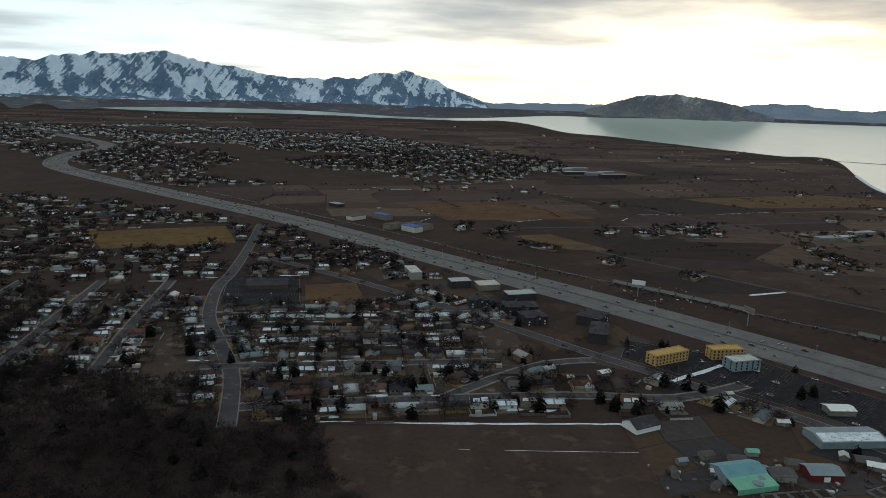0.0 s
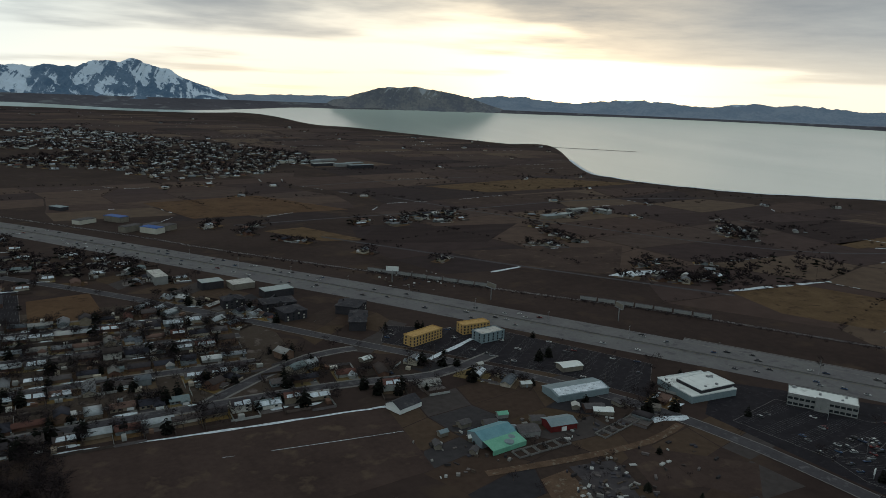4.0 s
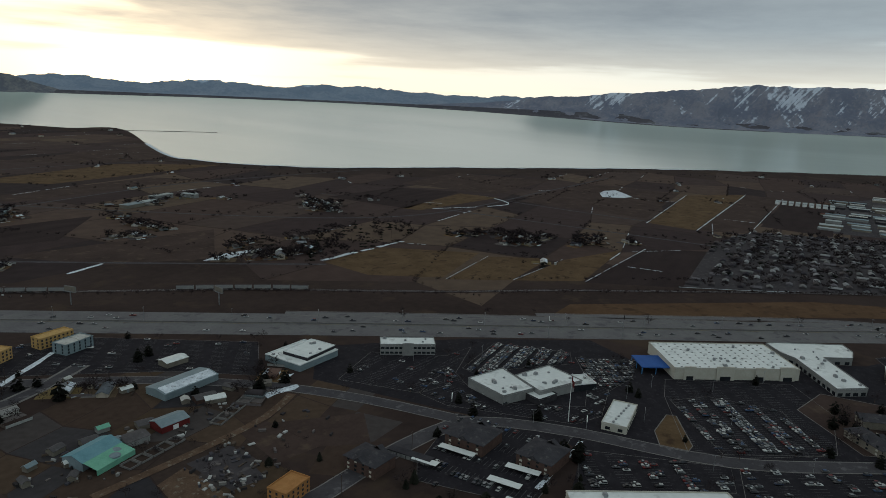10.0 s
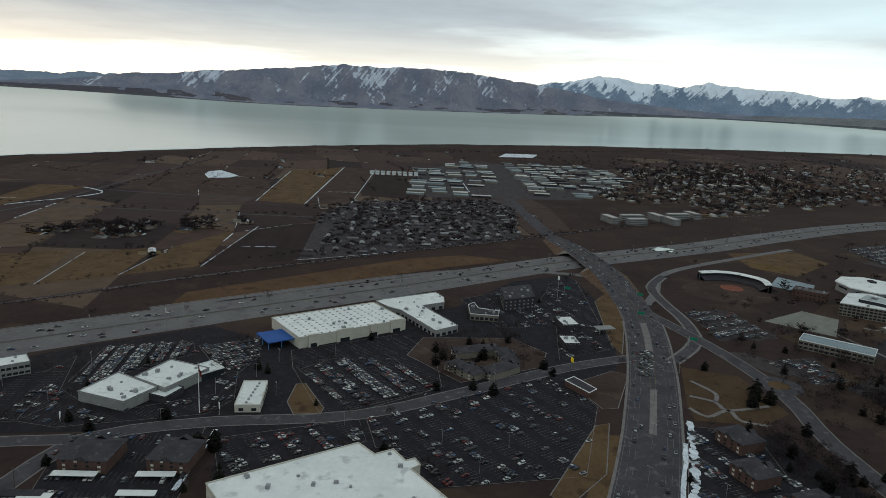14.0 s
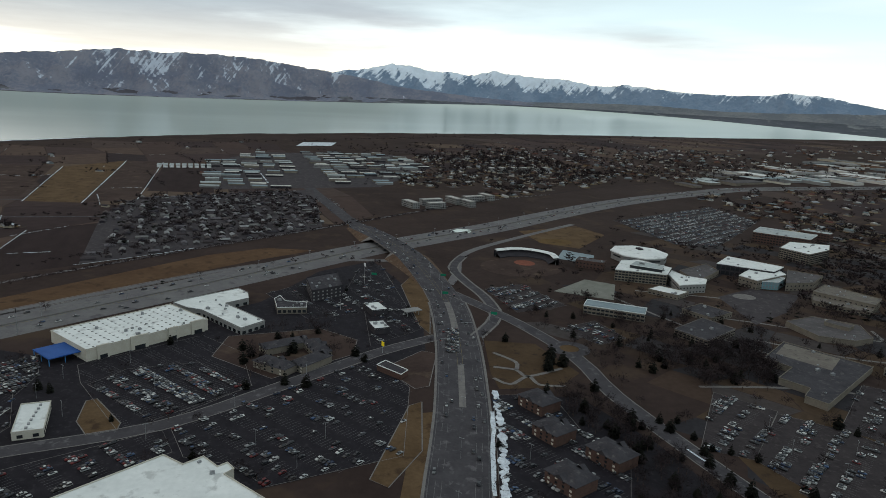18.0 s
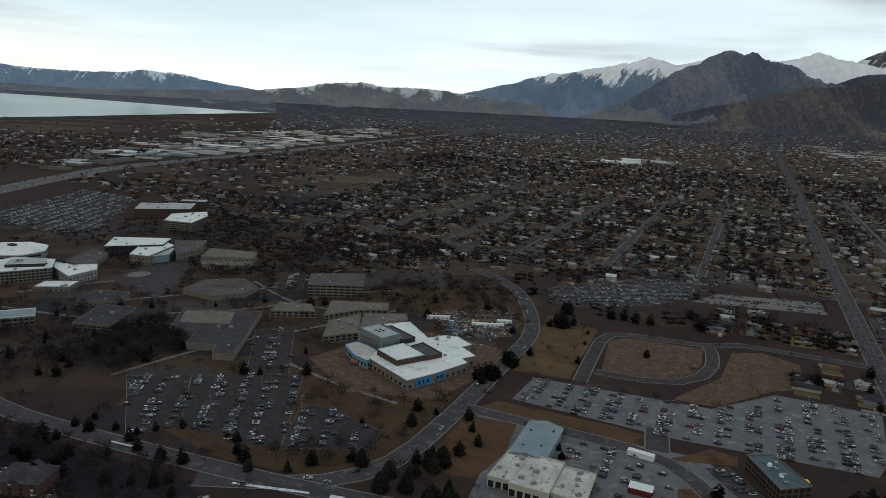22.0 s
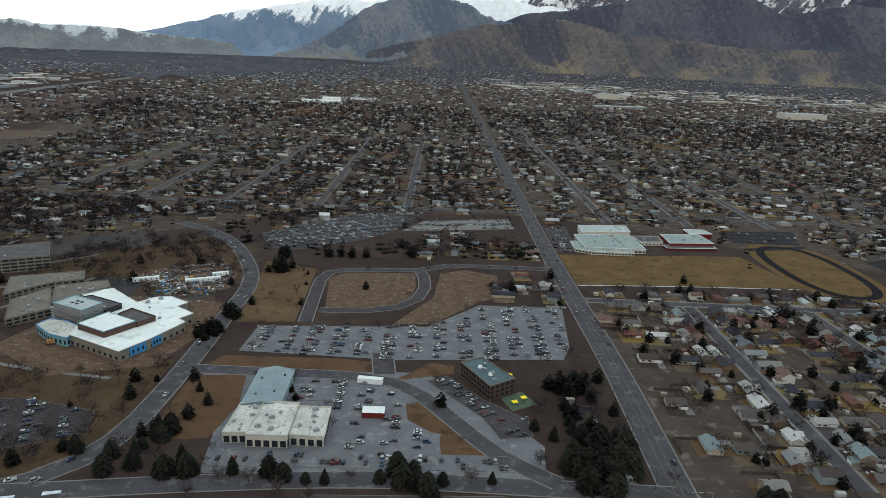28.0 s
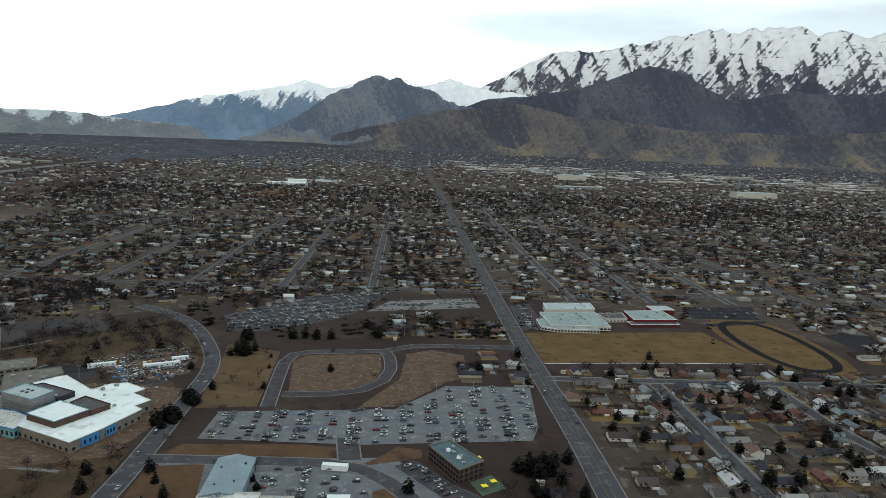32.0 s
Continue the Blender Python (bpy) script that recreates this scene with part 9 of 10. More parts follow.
# garden snow on the shaded side of the southern houses
s = Solid()
for k, x, y, z, a, sz in snowy:
    r = math.hypot(x, y)
    if pick.random() < 0.55 and r < 2200:
        n = 7
        l, w = pick.uniform(4, 11), pick.uniform(1.0, 2.6)
        cx, cy = x + pick.uniform(-8, 8), y + pick.uniform(6, 12)
        pts = [(cx + l * math.cos(6.283 * i / n) * pick.uniform(0.6, 1.1), cy + w * math.sin(6.283 * i / n) * pick.uniform(0.6, 1.1), 0.3) for i in range(n)]
        s.add([tuple(q) for q in fold(pts)], [tuple(range(n))])
for pts, w in (([(25, -416), (-80, -408), (-171, -403)], 2.8), ([(-651, -536), (-699, -533), (-813, -524)], 8), ([(-763, -241), (-890, -236), (-1005, -231)], 1.3), ([(-719, -311), (-790, -306), (-858, -303)], 0.9),
               ([(-1235, -287), (-1692, -310)], 2), ([(-1220, -200), (-1825, -197)], 2.4), ([(-1255, -122), (-1810, -114)], 1.6), ([(-815, -146), (-850, -80), (-886, -24)], 1.5), ([(-674, -374), (-810, -388)], 0.8),
               ([(-60, -376), (-110, -371), (-168, -366)], 0.5), ([(-390, -116), (-360, -116), (-324, -118)], 3.0), ([(-392, 172), (-340, 151), (-300, 136)], 3.4), ([(-1090, -640), (-1240, -560), (-1310, -640)], 5),
               ([(-230, 268), (-200, 276), (-170, 284)], 3.0), ([(-320, 270), (-300, 272)], 2.4), ([(134, 620), (240, 628), (350, 632)], 1.4), ([(-236, -470), (-262, -484), (-292, -500)], 5), ([(-430, -700), (-480, -712)], 5)):
    L = smooth_line([(*p, 0) for p in pts], 9)
    n = normals(L)
    left = [tuple(p[:2] + q * w * pick.uniform(0.2, 0.6)) for p, q in zip(L, n)]
    right = [tuple(p[:2] - q * w * pick.uniform(0.2, 0.6)) for p, q in zip(L, n)]
    for i in range(len(L) - 1):
        if pick.random() < 0.88:
            s.add([tuple(q) for q in fold([(*left[i], 0.32), (*right[i], 0.32), (*right[i + 1], 0.32), (*left[i + 1], 0.32)])], [(0, 1, 2, 3)])
for a, b, w in SNOW_LINES:
    k = max(2, int(np.linalg.norm(b - a) / 12))
    d = (b - a) / np.linalg.norm(b - a)
    nx = np.array([-d[1], d[0]])
    for i in range(k):
        if pick.random() < 0.75:
            p0, p1 = a + (b - a) * i / k, a + (b - a) * (i + pick.uniform(0.6, 1.0)) / k
            w0, w1 = w * pick.uniform(0.3, 1.0), w * pick.uniform(0.3, 1.0)
            s.add([tuple(q) for q in fold([(*(p0 - nx * w0), 0.33), (*(p1 - nx * w1), 0.33), (*(p1 + nx * w1), 0.33), (*(p0 + nx * w0), 0.33)])], [(0, 1, 2, 3)])
s.make("snow_patches", SNOW)
tagged(bpy.data.objects["snow_patches"], "scattered patches and strips of old snow", "snow", kind="stuff")
for poly in ([(-328, -320), (-340, -318), (-354, -313), (-352, -309), (-346, -308), (-334, -313), (-325, -313)], [(-560, -640), (-600, -650), (-640, -640), (-620, -630), (-580, -625)]):
    patch("snow_patch", poly, SNOW, 0.3, "melting patch of snow on brown ground", "snow", keep=False)
patch("pond", [(-1500, -450), (-1557, -475), (-1610, -480), (-1642, -463), (-1600, -430), (-1556, -400), (-1520, -410)], SNOW, 0.4, "small frozen pond among the fields", "pond", keep=False)
patch("pond", [(-2350, 260), (-2500, 300), (-2520, 420), (-2380, 380)], SNOW, 0.4, "small frozen pond near the shore", "pond", keep=False)
patch("pond", [(-960, 330), (-985, 350), (-975, 372), (-955, 360)], WATER, 0.3, "small pale pond beside the freeway", "pond", keep=False)

bare = [bare_tree_shape(k, 560, 0.085, 1.5) for k in range(4)]
cone = [conifer_shape(k + 50, 13, k > 0) for k in range(3)]
bare_far = [bare_tree_shape(k + 9, 116, 0.13, 2.0) for k in range(5)]
cone_far = [conifer_shape(k + 70, 6, k > 0, 7) for k in range(3)]
bare_places, cone_places = [], []
for x, y, h, ever in TREES:
    (cone_places if ever else bare_places).append((pick.randrange(3 if ever else 4), x, y, 0.0, pick.uniform(0, 360), h / 9 * (1.02 if ever else 1.1)))
rest = spread([tree_pattern("bare_tree", "leafless broad-leaved tree with fine brown twigs", b, BARK, TWIG) for b in bare], bare_places, 190)
bare_coarse = [bare_tree_shape(k + 19, 26, 0.62, 3.0) for k in range(5)]
bare_faint = [bare_tree_shape(k + 29, 10, 1.1, 3.8) for k in range(5)]
cone_coarse = [conifer_shape(k + 90, 3, k > 0, 4) for k in range(3)]
cone_faint = [conifer_shape(k + 95, 2, k > 0, 3) for k in range(3)]


def grade(p, near):
    r = math.hypot(p[1], p[2])
    return 0 if r < near else 1 if r < 1600 else 2


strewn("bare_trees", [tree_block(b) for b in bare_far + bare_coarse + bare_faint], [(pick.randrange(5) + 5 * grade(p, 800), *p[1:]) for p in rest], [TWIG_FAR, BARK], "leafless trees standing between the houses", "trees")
rest = spread([tree_pattern("conifer", "dark green evergreen conifer with drooping boughs", c, BARK, NEEDLES) for c in cone], cone_places, 110)
strewn("far_conifers", [tree_block(c) for c in cone_far + cone_coarse + cone_faint], [(pick.randrange(3) + 3 * grade(p, 700), *p[1:]) for p in rest], [NEEDLES_FAR, BARK], "dark evergreens among the houses", "trees")

car_things = [car_pattern("sedan", "saloon car standing on asphalt"), car_pattern("suv", "sport utility car standing on asphalt"), car_pattern("pickup", "pickup truck standing on asphalt")]
places = []
for c in CARS:
    places.append((pick.choice((0, 0, 0, 1, 1, 2)), c[0], c[1], c[3] if len(c) > 3 else 0.2, c[2], pick.uniform(0.97, 1.05)))
rest = spread(car_things, places, 210)
strewn("far_cars", [car_block("sedan"), car_block("suv"), car_block("pickup")], rest, [CAR_PAINT_FAR, GLASS], "cars on the roads and in the car parks", "cars")

# ---- works, warehouses and shopping strips farther out ----
FAR_BOXES = []


def far_sheds(poly, n, lmin, lmax, wmin, wmax, rot, label, seed, roofs, group):
    rn = random.Random(seed)
    lo, hi = np.min(poly, 0), np.max(poly, 0)
    placed = []
    for _ in range(n * 25):
        if len(placed) >= n:
            break
        x, y = rn.uniform(lo[0], hi[0]), rn.uniform(lo[1], hi[1])
        l, w = rn.uniform(lmin, lmax), rn.uniform(wmin, wmax)
        if not inside(x, y, poly) or any(abs(x - a) + abs(y - b) < (l + c) * 0.5 for a, b, c in placed):
            continue
        if ((HWY_LINE[:, 0] - x) ** 2 + (HWY_LINE[:, 1] - y) ** 2).min() < (45 + l / 2) ** 2 or (math.hypot(x, y) < 1800 and not free(x, y, 8)):
            continue
        placed.append((x, y, l))
        h = rn.uniform(5, 9)
        if math.hypot(x, y) > 2300:
            FAR_BOXES.append((x, y, l, w, h, rot + rn.choice((0, 0, 90))))
            continue
        s0 = float(fold([(x, y, 0)])[0][0] / x) if abs(x) > 1 else 1.0
        p = fold([(x, y, 0)])[0]
        root = thing("warehouse", p[0], p[1], rot + rn.choice((0, 0, 90)), label, "warehouse", group, p[2])
        root.scale = (s0,) * 3
        Solid().box(0, 0, 0, l, w, h).make("wall", rn.choice((GREY_WALL, BEIGE_WALL, CREAM, DARK_WALL)), root)
        Solid().box(0, 0, h, l + 0.4, w + 0.4, 0.5).make("roof", rn.choice(roofs), root)
    return placed


def works_estate():
    """Long low sheds in rows along dark streets."""
    rn = random.Random(31)
    ground = [(-1370, -10), (-1800, -20), (-2110, 120), (-2120, 520), (-1800, 560), (-1420, 330)]
    patch("estate_ground", ground, ASPHALT_OLD, 0.05, "grey asphalt streets and yards of a works estate", "yard", keep=False)
    roofs = [OLD_ROOF, PALE_ROOF, SLATE_ROOF, PALE_ROOF, GREY_ROOF, SLATE_ROOF, OLD_ROOF]
    for i in range(22):
        for j in range(13):
            x, y = -1400 - i * 34 + rn.uniform(-4, 4), -5 + j * 44 + rn.uniform(-4, 4)
            if not inside(x, y, ground) or abs(y - (190 - (x + 1375) * 0.03)) < 26 or i % 5 == 4 or rn.random() < 0.2:
                continue
            p = fold([(x, y, 0)])[0]
            l, w, h = rn.uniform(26, 40), rn.uniform(12, 22), rn.uniform(3.6, 5.5)
            root = thing("warehouse", p[0], p[1], 88 + rn.uniform(-3, 3), "long low pale-roofed shed in a works estate", "warehouse", "works estate", p[2])
            root.scale = (float(p[0] / x),) * 3
            Solid().box(0, 0, 0, l, w, h).make("wall", rn.choice((GREY_WALL, BEIGE_WALL, DARK_WALL)), root)
            Solid().gable(0, 0, h, l, w, 0.9, 0.3, 0.2).make("roof", rn.choice(roofs), root)


works_estate()
far_sheds([(-1400, 1030), (-1780, 1460), (-1860, 2560), (-1560, 2500), (-1500, 1500)], 60, 50, 120, 20, 50, 10, "wide flat-roofed warehouse near the freeway", 3, [OLD_ROOF, SLATE_ROOF, GREY_ROOF, PALE_ROOF, GREY_ROOF], "freeway warehouses")
far_sheds([(-1560, 1450), (-1980, 1833), (-2300, 2463), (-2200, 3900), (-1700, 3700), (-1560, 2111)], 60, 60, 140, 20, 60, 10, "wide flat-roofed warehouse near the freeway", 4, [OLD_ROOF, SLATE_ROOF, GREY_ROOF, PALE_ROOF, WHITE_ROOF], "freeway warehouses")
far_sheds([(400, 4300), (1700, 3600), (3000, 3300), (3000, 4400), (1500, 5200), (400, 6000)], 130, 50, 170, 25, 70, 0, "wide flat-roofed shop building in a far strip", 5, [OLD_ROOF, GREY_ROOF, PALE_ROOF, WHITE_ROOF], "far shops")
far_sheds([(-489, -2040), (-640, -2080), (-760, -1850), (-605, -1860)], 9, 40, 80, 14, 24, 12, "long pale shed among southern fields", 6, [SLATE_ROOF, PALE_ROOF], "southern sheds")
far_sheds([(-720, -1020), (-860, -1060), (-880, -1020), (-740, -990)], 4, 30, 60, 12, 18, 10, "long pale farm shed", 7, [PALE_ROOF, SLATE_ROOF], "southern sheds")
far_sheds([(-60, -1000), (80, -1170), (200, -1260), (60, -1320), (-120, -1050)], 7, 25, 45, 14, 22, 40, "flat-roofed shop beside the freeway", 8, [SLATE_ROOF, OLD_ROOF, BLUE_ROOF, GREY_ROOF], "southern shops")
far_sheds([(-60, -830), (-130, -740), (-200, -690), (-110, -680), (-40, -780)], 4, 22, 34, 12, 20, 10, "pale flat-roofed shop beside the freeway", 9, [PALE_ROOF, OLD_ROOF], "southern shops")
far_sheds([(-15, 850), (93, 878), (93, 832), (-30, 805)], 7, 14, 26, 9, 14, 5, "small flat-roofed shop beside the main road", 10, [WHITE_ROOF, GREY_ROOF, SLATE_ROOF, BLUE_ROOF], "main road shops")


def slab(name, label, x, y, l, w, h, rot, wall, roof):
    p = fold([(x, y, 0)])[0]
    s0 = float(np.hypot(p[0], p[1]) / math.hypot(x, y))
    root = thing(name, p[0], p[1], rot, label, "building", "", p[2])
    root.scale = (s0,) * 3
    Solid().box(0, 0, 0, l, w, h).make("wall", wall, root)
    Solid().box(0, 0, h, l + 0.6, w + 0.6, 0.8).make("roof", roof, root)


slab("far_school", "long white-roofed school in the far town", -452, 2720, 150, 60, 9, 5, WHITE_WALL, WHITE_ROOF)
slab("far_school", "tall white hall of a far school", -425, 2790, 70, 50, 16, 5, WHITE_WALL, WHITE_ROOF)
slab("far_hall", "long pale roof among far houses", -322, 2948, 100, 40, 7, 0, WHITE_WALL, PALE_ROOF)
slab("far_hall", "long dark-walled hall with pale roof", 770, 3070, 230, 50, 9, 8, GREY_WALL, PALE_ROOF)
slab("far_tower", "cream many-windowed block in the far town", 890, 3750, 150, 60, 26, 0, CREAM, PALE_ROOF)
slab("far_tower", "cream block in the far town", 1460, 2870, 180, 60, 22, 5, CREAM, PALE_ROOF)
patch("far_field", [(-624, 2451), (-381, 2601), (-212, 2359), (-499, 2107)], GRASS_RED, 0.3, "rusty brown field in the far town", "ground", keep=False)
patch("far_field", [(487, 1831), (739, 2070), (692, 1764), (470, 1655)], GRASS_DRY, 0.3, "brown field in the far town", "ground", keep=False)
patch("far_car_park", [(-728, 952), (-849, 1136), (-750, 1252), (-649, 1102)], ASPHALT, 0.3, "dark empty car park", "car park", keep=False)
# apartment blocks west of the freeway
for x, y, l, rot in ((-1180, 330, 40, 15), (-1205, 375, 42, 105), (-1222, 425, 40, 15), (-1240, 470, 44, 105), (-1262, 505, 36, 15), (-1165, 372, 34, 105), (-1190, 440, 36, 15)):
    box_building("apartment_block", "pale four-storey apartment block with white roof", x, y, l, 14, 10.5, rot, GREY_WALL, OLD_ROOF, category="apartments", rows=3, bay=3.6, parapet=0.6, seed=90, win=(2.2, 1.6), group="pale apartment blocks")
for k in range(6):
    slab("apartment_block", "pale apartment block near the shore", -1730 - k * 4, 700 + k * 34, 24, 13, 10, 10, GREY_WALL, OLD_ROOF)
for k in range(9):
    slab("greenhouse", "low white sheds beside a ploughed field", -1722 - k * 0.6, -118 + k * 13.5, 34, 9, 5, 2, WHITE_WALL, PALE_ROOF)

walls, roofs_ = Solid(), Solid()
for x, y, l, w, h, rot in FAR_BOXES:
    o = Solid().box(x, y, 0, l, w, h, rot)
    walls.add([tuple(p) for p in fold(o.v)], o.f)
    o = Solid().box(x, y, h, l + 0.5, w + 0.5, 0.5, rot)
    roofs_.add([tuple(p) for p in fold(o.v)], o.f)
ob = walls.make("far_warehouses", HOUSE_WALL_FAR)
tagged(ob, "distant flat-roofed warehouses and shops", "warehouses", kind="stuff")
ob = roofs_.make("far_warehouse_roofs", FAR_ROOF)
tagged(ob, "grey and pale flat roofs of distant warehouses", "roofs", kind="stuff")

# ---- yards, poles, signs and small works ----
patch("commercial_yard", [(-420, -351), (-454, -319), (-512, -260), (-574, -171), (-545, -123), (-655, 40), (-760, 110), (-800, 180), (-645, 195), (-509, 160), (-400, 108), (-344, 71), (-311, -97), (-376, -111), (-390, -133), (-378, -223), (-368, -310)],
      ASPHALT, 0.06, "wide dark asphalt yard round the shops", "car park", keep=False)
for poly, m in (([(-460, -80), (-462, -74), (-424, -56), (-415, -57), (-412, -73), (-431, -81)], GRASS_DRY), ([(-477, 117), (-506, 156), (-498, 166), (-439, 142), (-437, 131)], SOIL), ([(-412, 120), (-416, 130), (-353, 112), (-320, 84), (-330, 76)], GRASS_DRY),
                ([(-693, 187), (-740, 215), (-629, 200), (-543, 174), (-567, 171)], GRASS_DRY), ([(-523, -4), (-565, 9), (-571, 85), (-539, 110), (-508, 101), (-473, 36)], SOIL)):
    patch("planted_island", poly, m, 0.2, "kerbed island of dry grass between car parks", keep=False)
    L = np.array([(*p, 0.0) for p in poly + [poly[0]]], float)
    rv, rf = ribbon(L, 0.35, -0.35, 0.26)
    tagged(mesh_object("kerb", rv, rf, CONCRETE), "pale concrete kerb round an island", "kerb", kind="structure")

# kerbs round the car parks
kv, kf = [], []
for poly in LOTS:
    L = smooth_line([(*p, 0.0) for p in poly], 400)
    L = np.array([(*p, 0.0) for p in poly] + [(*poly[0], 0.0)], float)
    rv, rf = ribbon(L, 0.18, -0.18, 0.24)
    k = sum(len(v) for v in kv)
    kv.append(rv)
    kf += [tuple(k + i for i in q) for q in rf]
tagged(mesh_object("kerb", np.concatenate(kv), kf, CONCRETE), "pale concrete kerbs round the car parks", "kerb", kind="structure")


def lamp_post(x, y, rot, height=10.0, label="tall grey lamp post with two flat heads", group="car park lamp posts"):
    ob = thing("lamp_post", x, y, rot, label, "lamp post", group, 0.1)
    Solid().tube(0, 0, 0, height, 0.16, 0.09, 6).make("pole", STEEL, ob)
    arm = Solid().box(0, 0, height - 0.15, 2.6, 0.12, 0.12).make("arm", STEEL, ob)
    Solid().box(1.3, 0, height - 0.28, 0.8, 0.4, 0.14).box(-1.3, 0, height - 0.28, 0.8, 0.4, 0.14).make("lamp_head", STEEL, arm)
    return ob


first = lamp_post(-440, -90, 20)
for k, (x, y) in enumerate(((-470, -40), (-500, -100), (-520, -60), (-400, -40), (-430, 10), (-470, 60), (-380, 20), (-350, 40), (-420, -230), (-440, -270), (-480, -230), (-500, -190), (-470, -110), (-395, -150), (-560, -30), (-620, 110), (-590, 100), (-380, 60),
                            (-125, 470), (-95, 470), (-60, 470), (-20, 475), (20, 480), (50, 485), (0, 530), (30, 540), (60, 540), (-10, 395), (-300, 330), (-330, 340), (-360, 320), (-270, 340), (-250, 360), (-290, 370), (-350, 200), (-330, 170),
                            (-120, 760), (-90, 780), (-60, 770), (-20, 790), (0, 830), (150, 780), (250, 790), (-230, 520), (-260, 560))):
    copy_thing(first, pose(x, y, 0.1, 0, 0, k * 37 % 180))
# lamp posts along the freeway and the arterial road
first = lamp_post(-470, -300, 60, 13.0, "tall freeway lamp post with two arms", "road lamp posts")
for L, gap, lo, hi in ((HWY_LINE, 75, 0, 1250), (PKWY_LINE, 55, 200, 900)):
    d = np.linalg.norm(np.diff(L[:, :2], axis=0), axis=1)
    s = np.concatenate([[0], np.cumsum(d)])
    for q in np.arange(20, s[-1], gap):
        x, y, z = (float(np.interp(q, s, L[:, i])) for i in range(3))
        if lo < math.hypot(x, y) < hi and -900 < y < 700:
            copy_thing(first, pose(x, y, z + 0.1, 0, 0, 40))


def power_pole(x, y, rot):
    ob = thing("power_pole", x, y, rot, "wooden power pole with a crossarm", "power pole", "power poles along the main road")
    Solid().tube(0, 0, 0, 12.5, 0.2, 0.13, 6).make("pole", BARK, ob)
    arm = Solid().box(0, 0, 11.4, 2.8, 0.14, 0.16).make("crossarm", BARK, ob)
    Solid().tube(-1.2, 0, 11.55, 11.9, 0.07, 0.05, 5).tube(1.2, 0, 11.55, 11.9, 0.07, 0.05, 5).tube(0, 0, 12.5, 12.8, 0.07, 0.05, 5).make("insulators", STEEL, arm)
    return ob


first = power_pole(113, 300, 0)
for k in range(1, 26):
    copy_thing(first, pose(113, 300 + k * 45, 0, 0, 0, 0))
for x, y in ((-280, -420), (-330, -370), (-240, -470), (-170, -560), (-150, -240), (-210, -210), (-260, -200), (-320, -195), (-700, -560), (-820, -548), (-940, -640), (-1100, -300), (-1100, -450)):
    copy_thing(first, pose(x, y, 0, 0, 0, 50))
wires = Solid()
for k in range(25):
    for o in (-1.2, 1.2):
        for i in range(6):
            y0, y1 = 300 + k * 45 + i * 7.5, 300 + k * 45 + (i + 1) * 7.5
            sag = lambda t: 11.9 - 1.1 * (1 - (2 * t - 1) ** 2)
            wires.add([(113 + o, y0, sag(i / 6)), (113 + o, y1, sag((i + 1) / 6)), (113 + o, y1, sag((i + 1) / 6) + 0.05), (113 + o, y0, sag(i / 6) + 0.05)], [(0, 1, 2, 3)])
tagged(wires.make("power_wires", RUBBER), "thin dark power wires along the main road", "wires", kind="stuff")


def billboard(x, y, rot, lit):
    ob = thing("billboard", x, y, rot, "roadside billboard with a bright white face" if lit else "dark-backed roadside billboard on a post", "billboard", "freeway billboards")
    Solid().tube(0, 0, 0, 14, 0.5, 0.45, 8).make("post", STEEL, ob)
    panel = Solid().box(0, 0, 13, 14, 0.5, 5.0).make("panel", WHITE_WALL if lit else GREY_WALL, ob)
    Solid().box(0, -0.4, 13.4, 13.2, 0.1, 4.2).make("poster", WHITE_ROOF if lit else BEIGE_WALL, panel)
    Solid().box(0, -1.0, 12.8, 14, 1.2, 0.15).make("catwalk", STEEL, ob)


billboard(-300, -697, 150, True)
billboard(-370, -599, 100, False)
billboard(-451, -495, 80, False)

# freight train standing on the railway
d = np.linalg.norm(np.diff(RAIL_LINE[:, :2], axis=0), axis=1)
s = np.concatenate([[0], np.cumsum(d)])
start = s[int(np.argmin((RAIL_LINE[:, 0] + 300) ** 2 + (RAIL_LINE[:, 1] + 752) ** 2))]
wagon = None
for k in range(17):
    if k in (8, 9):
        continue
    q = start + k * 19.0 + (60 if k > 9 else 0)
    x, y = np.interp(q, s, RAIL_LINE[:, 0]), np.interp(q, s, RAIL_LINE[:, 1])
    x2, y2 = np.interp(q + 2, s, RAIL_LINE[:, 0]), np.interp(q + 2, s, RAIL_LINE[:, 1])
    m = pose(float(x), float(y), 0.5, 0, 0, math.degrees(math.atan2(y2 - y, x2 - x)))
    if wagon is None:
        wagon = thing("freight_wagon", 0, 0, 0, "grey covered freight wagon on the railway", "wagon", "freight train")
        wagon.matrix_basis = m
        Solid().box(0, 0, 1.1, 17, 3.0, 3.1).make("body", GREY_WALL, wagon)
        Solid().box(0, 0, 4.2, 16.4, 2.2, 0.25).make("roof", GREY_ROOF, wagon)
        for o in (-6, 6):
            Solid().box(o, 0, 0.2, 3.2, 2.2, 0.9).make("bogie", DARK_WALL, wagon)
    else:
        copy_thing(wagon, m)

# flagpole and roadside pylons
ob = thing("flagpole", -411, -132, 30, "very tall white flagpole with a large striped flag", "flagpole")
Solid().tube(0, 0, 0, 34, 0.3, 0.12, 8).make("pole", WHITE_WALL, ob)
fl = Solid()
for i in range(7):
    w0 = 0.35 * math.sin(i * 1.1)
    w1 = 0.35 * math.sin((i + 1) * 1.1)
    fl.add([(i * 1.0 + 0.2, w0, 28.0 - i * 0.25), (i + 1.2, w1, 27.75 - i * 0.25), (i + 1.2, w1, 32.0 - i * 0.25), (i * 1.0 + 0.2, w0, 32.2 - i * 0.25)], [(0, 1, 2, 3)], 0)
fl.make("flag", RED_PAINT, ob, "red and white flag cloth")
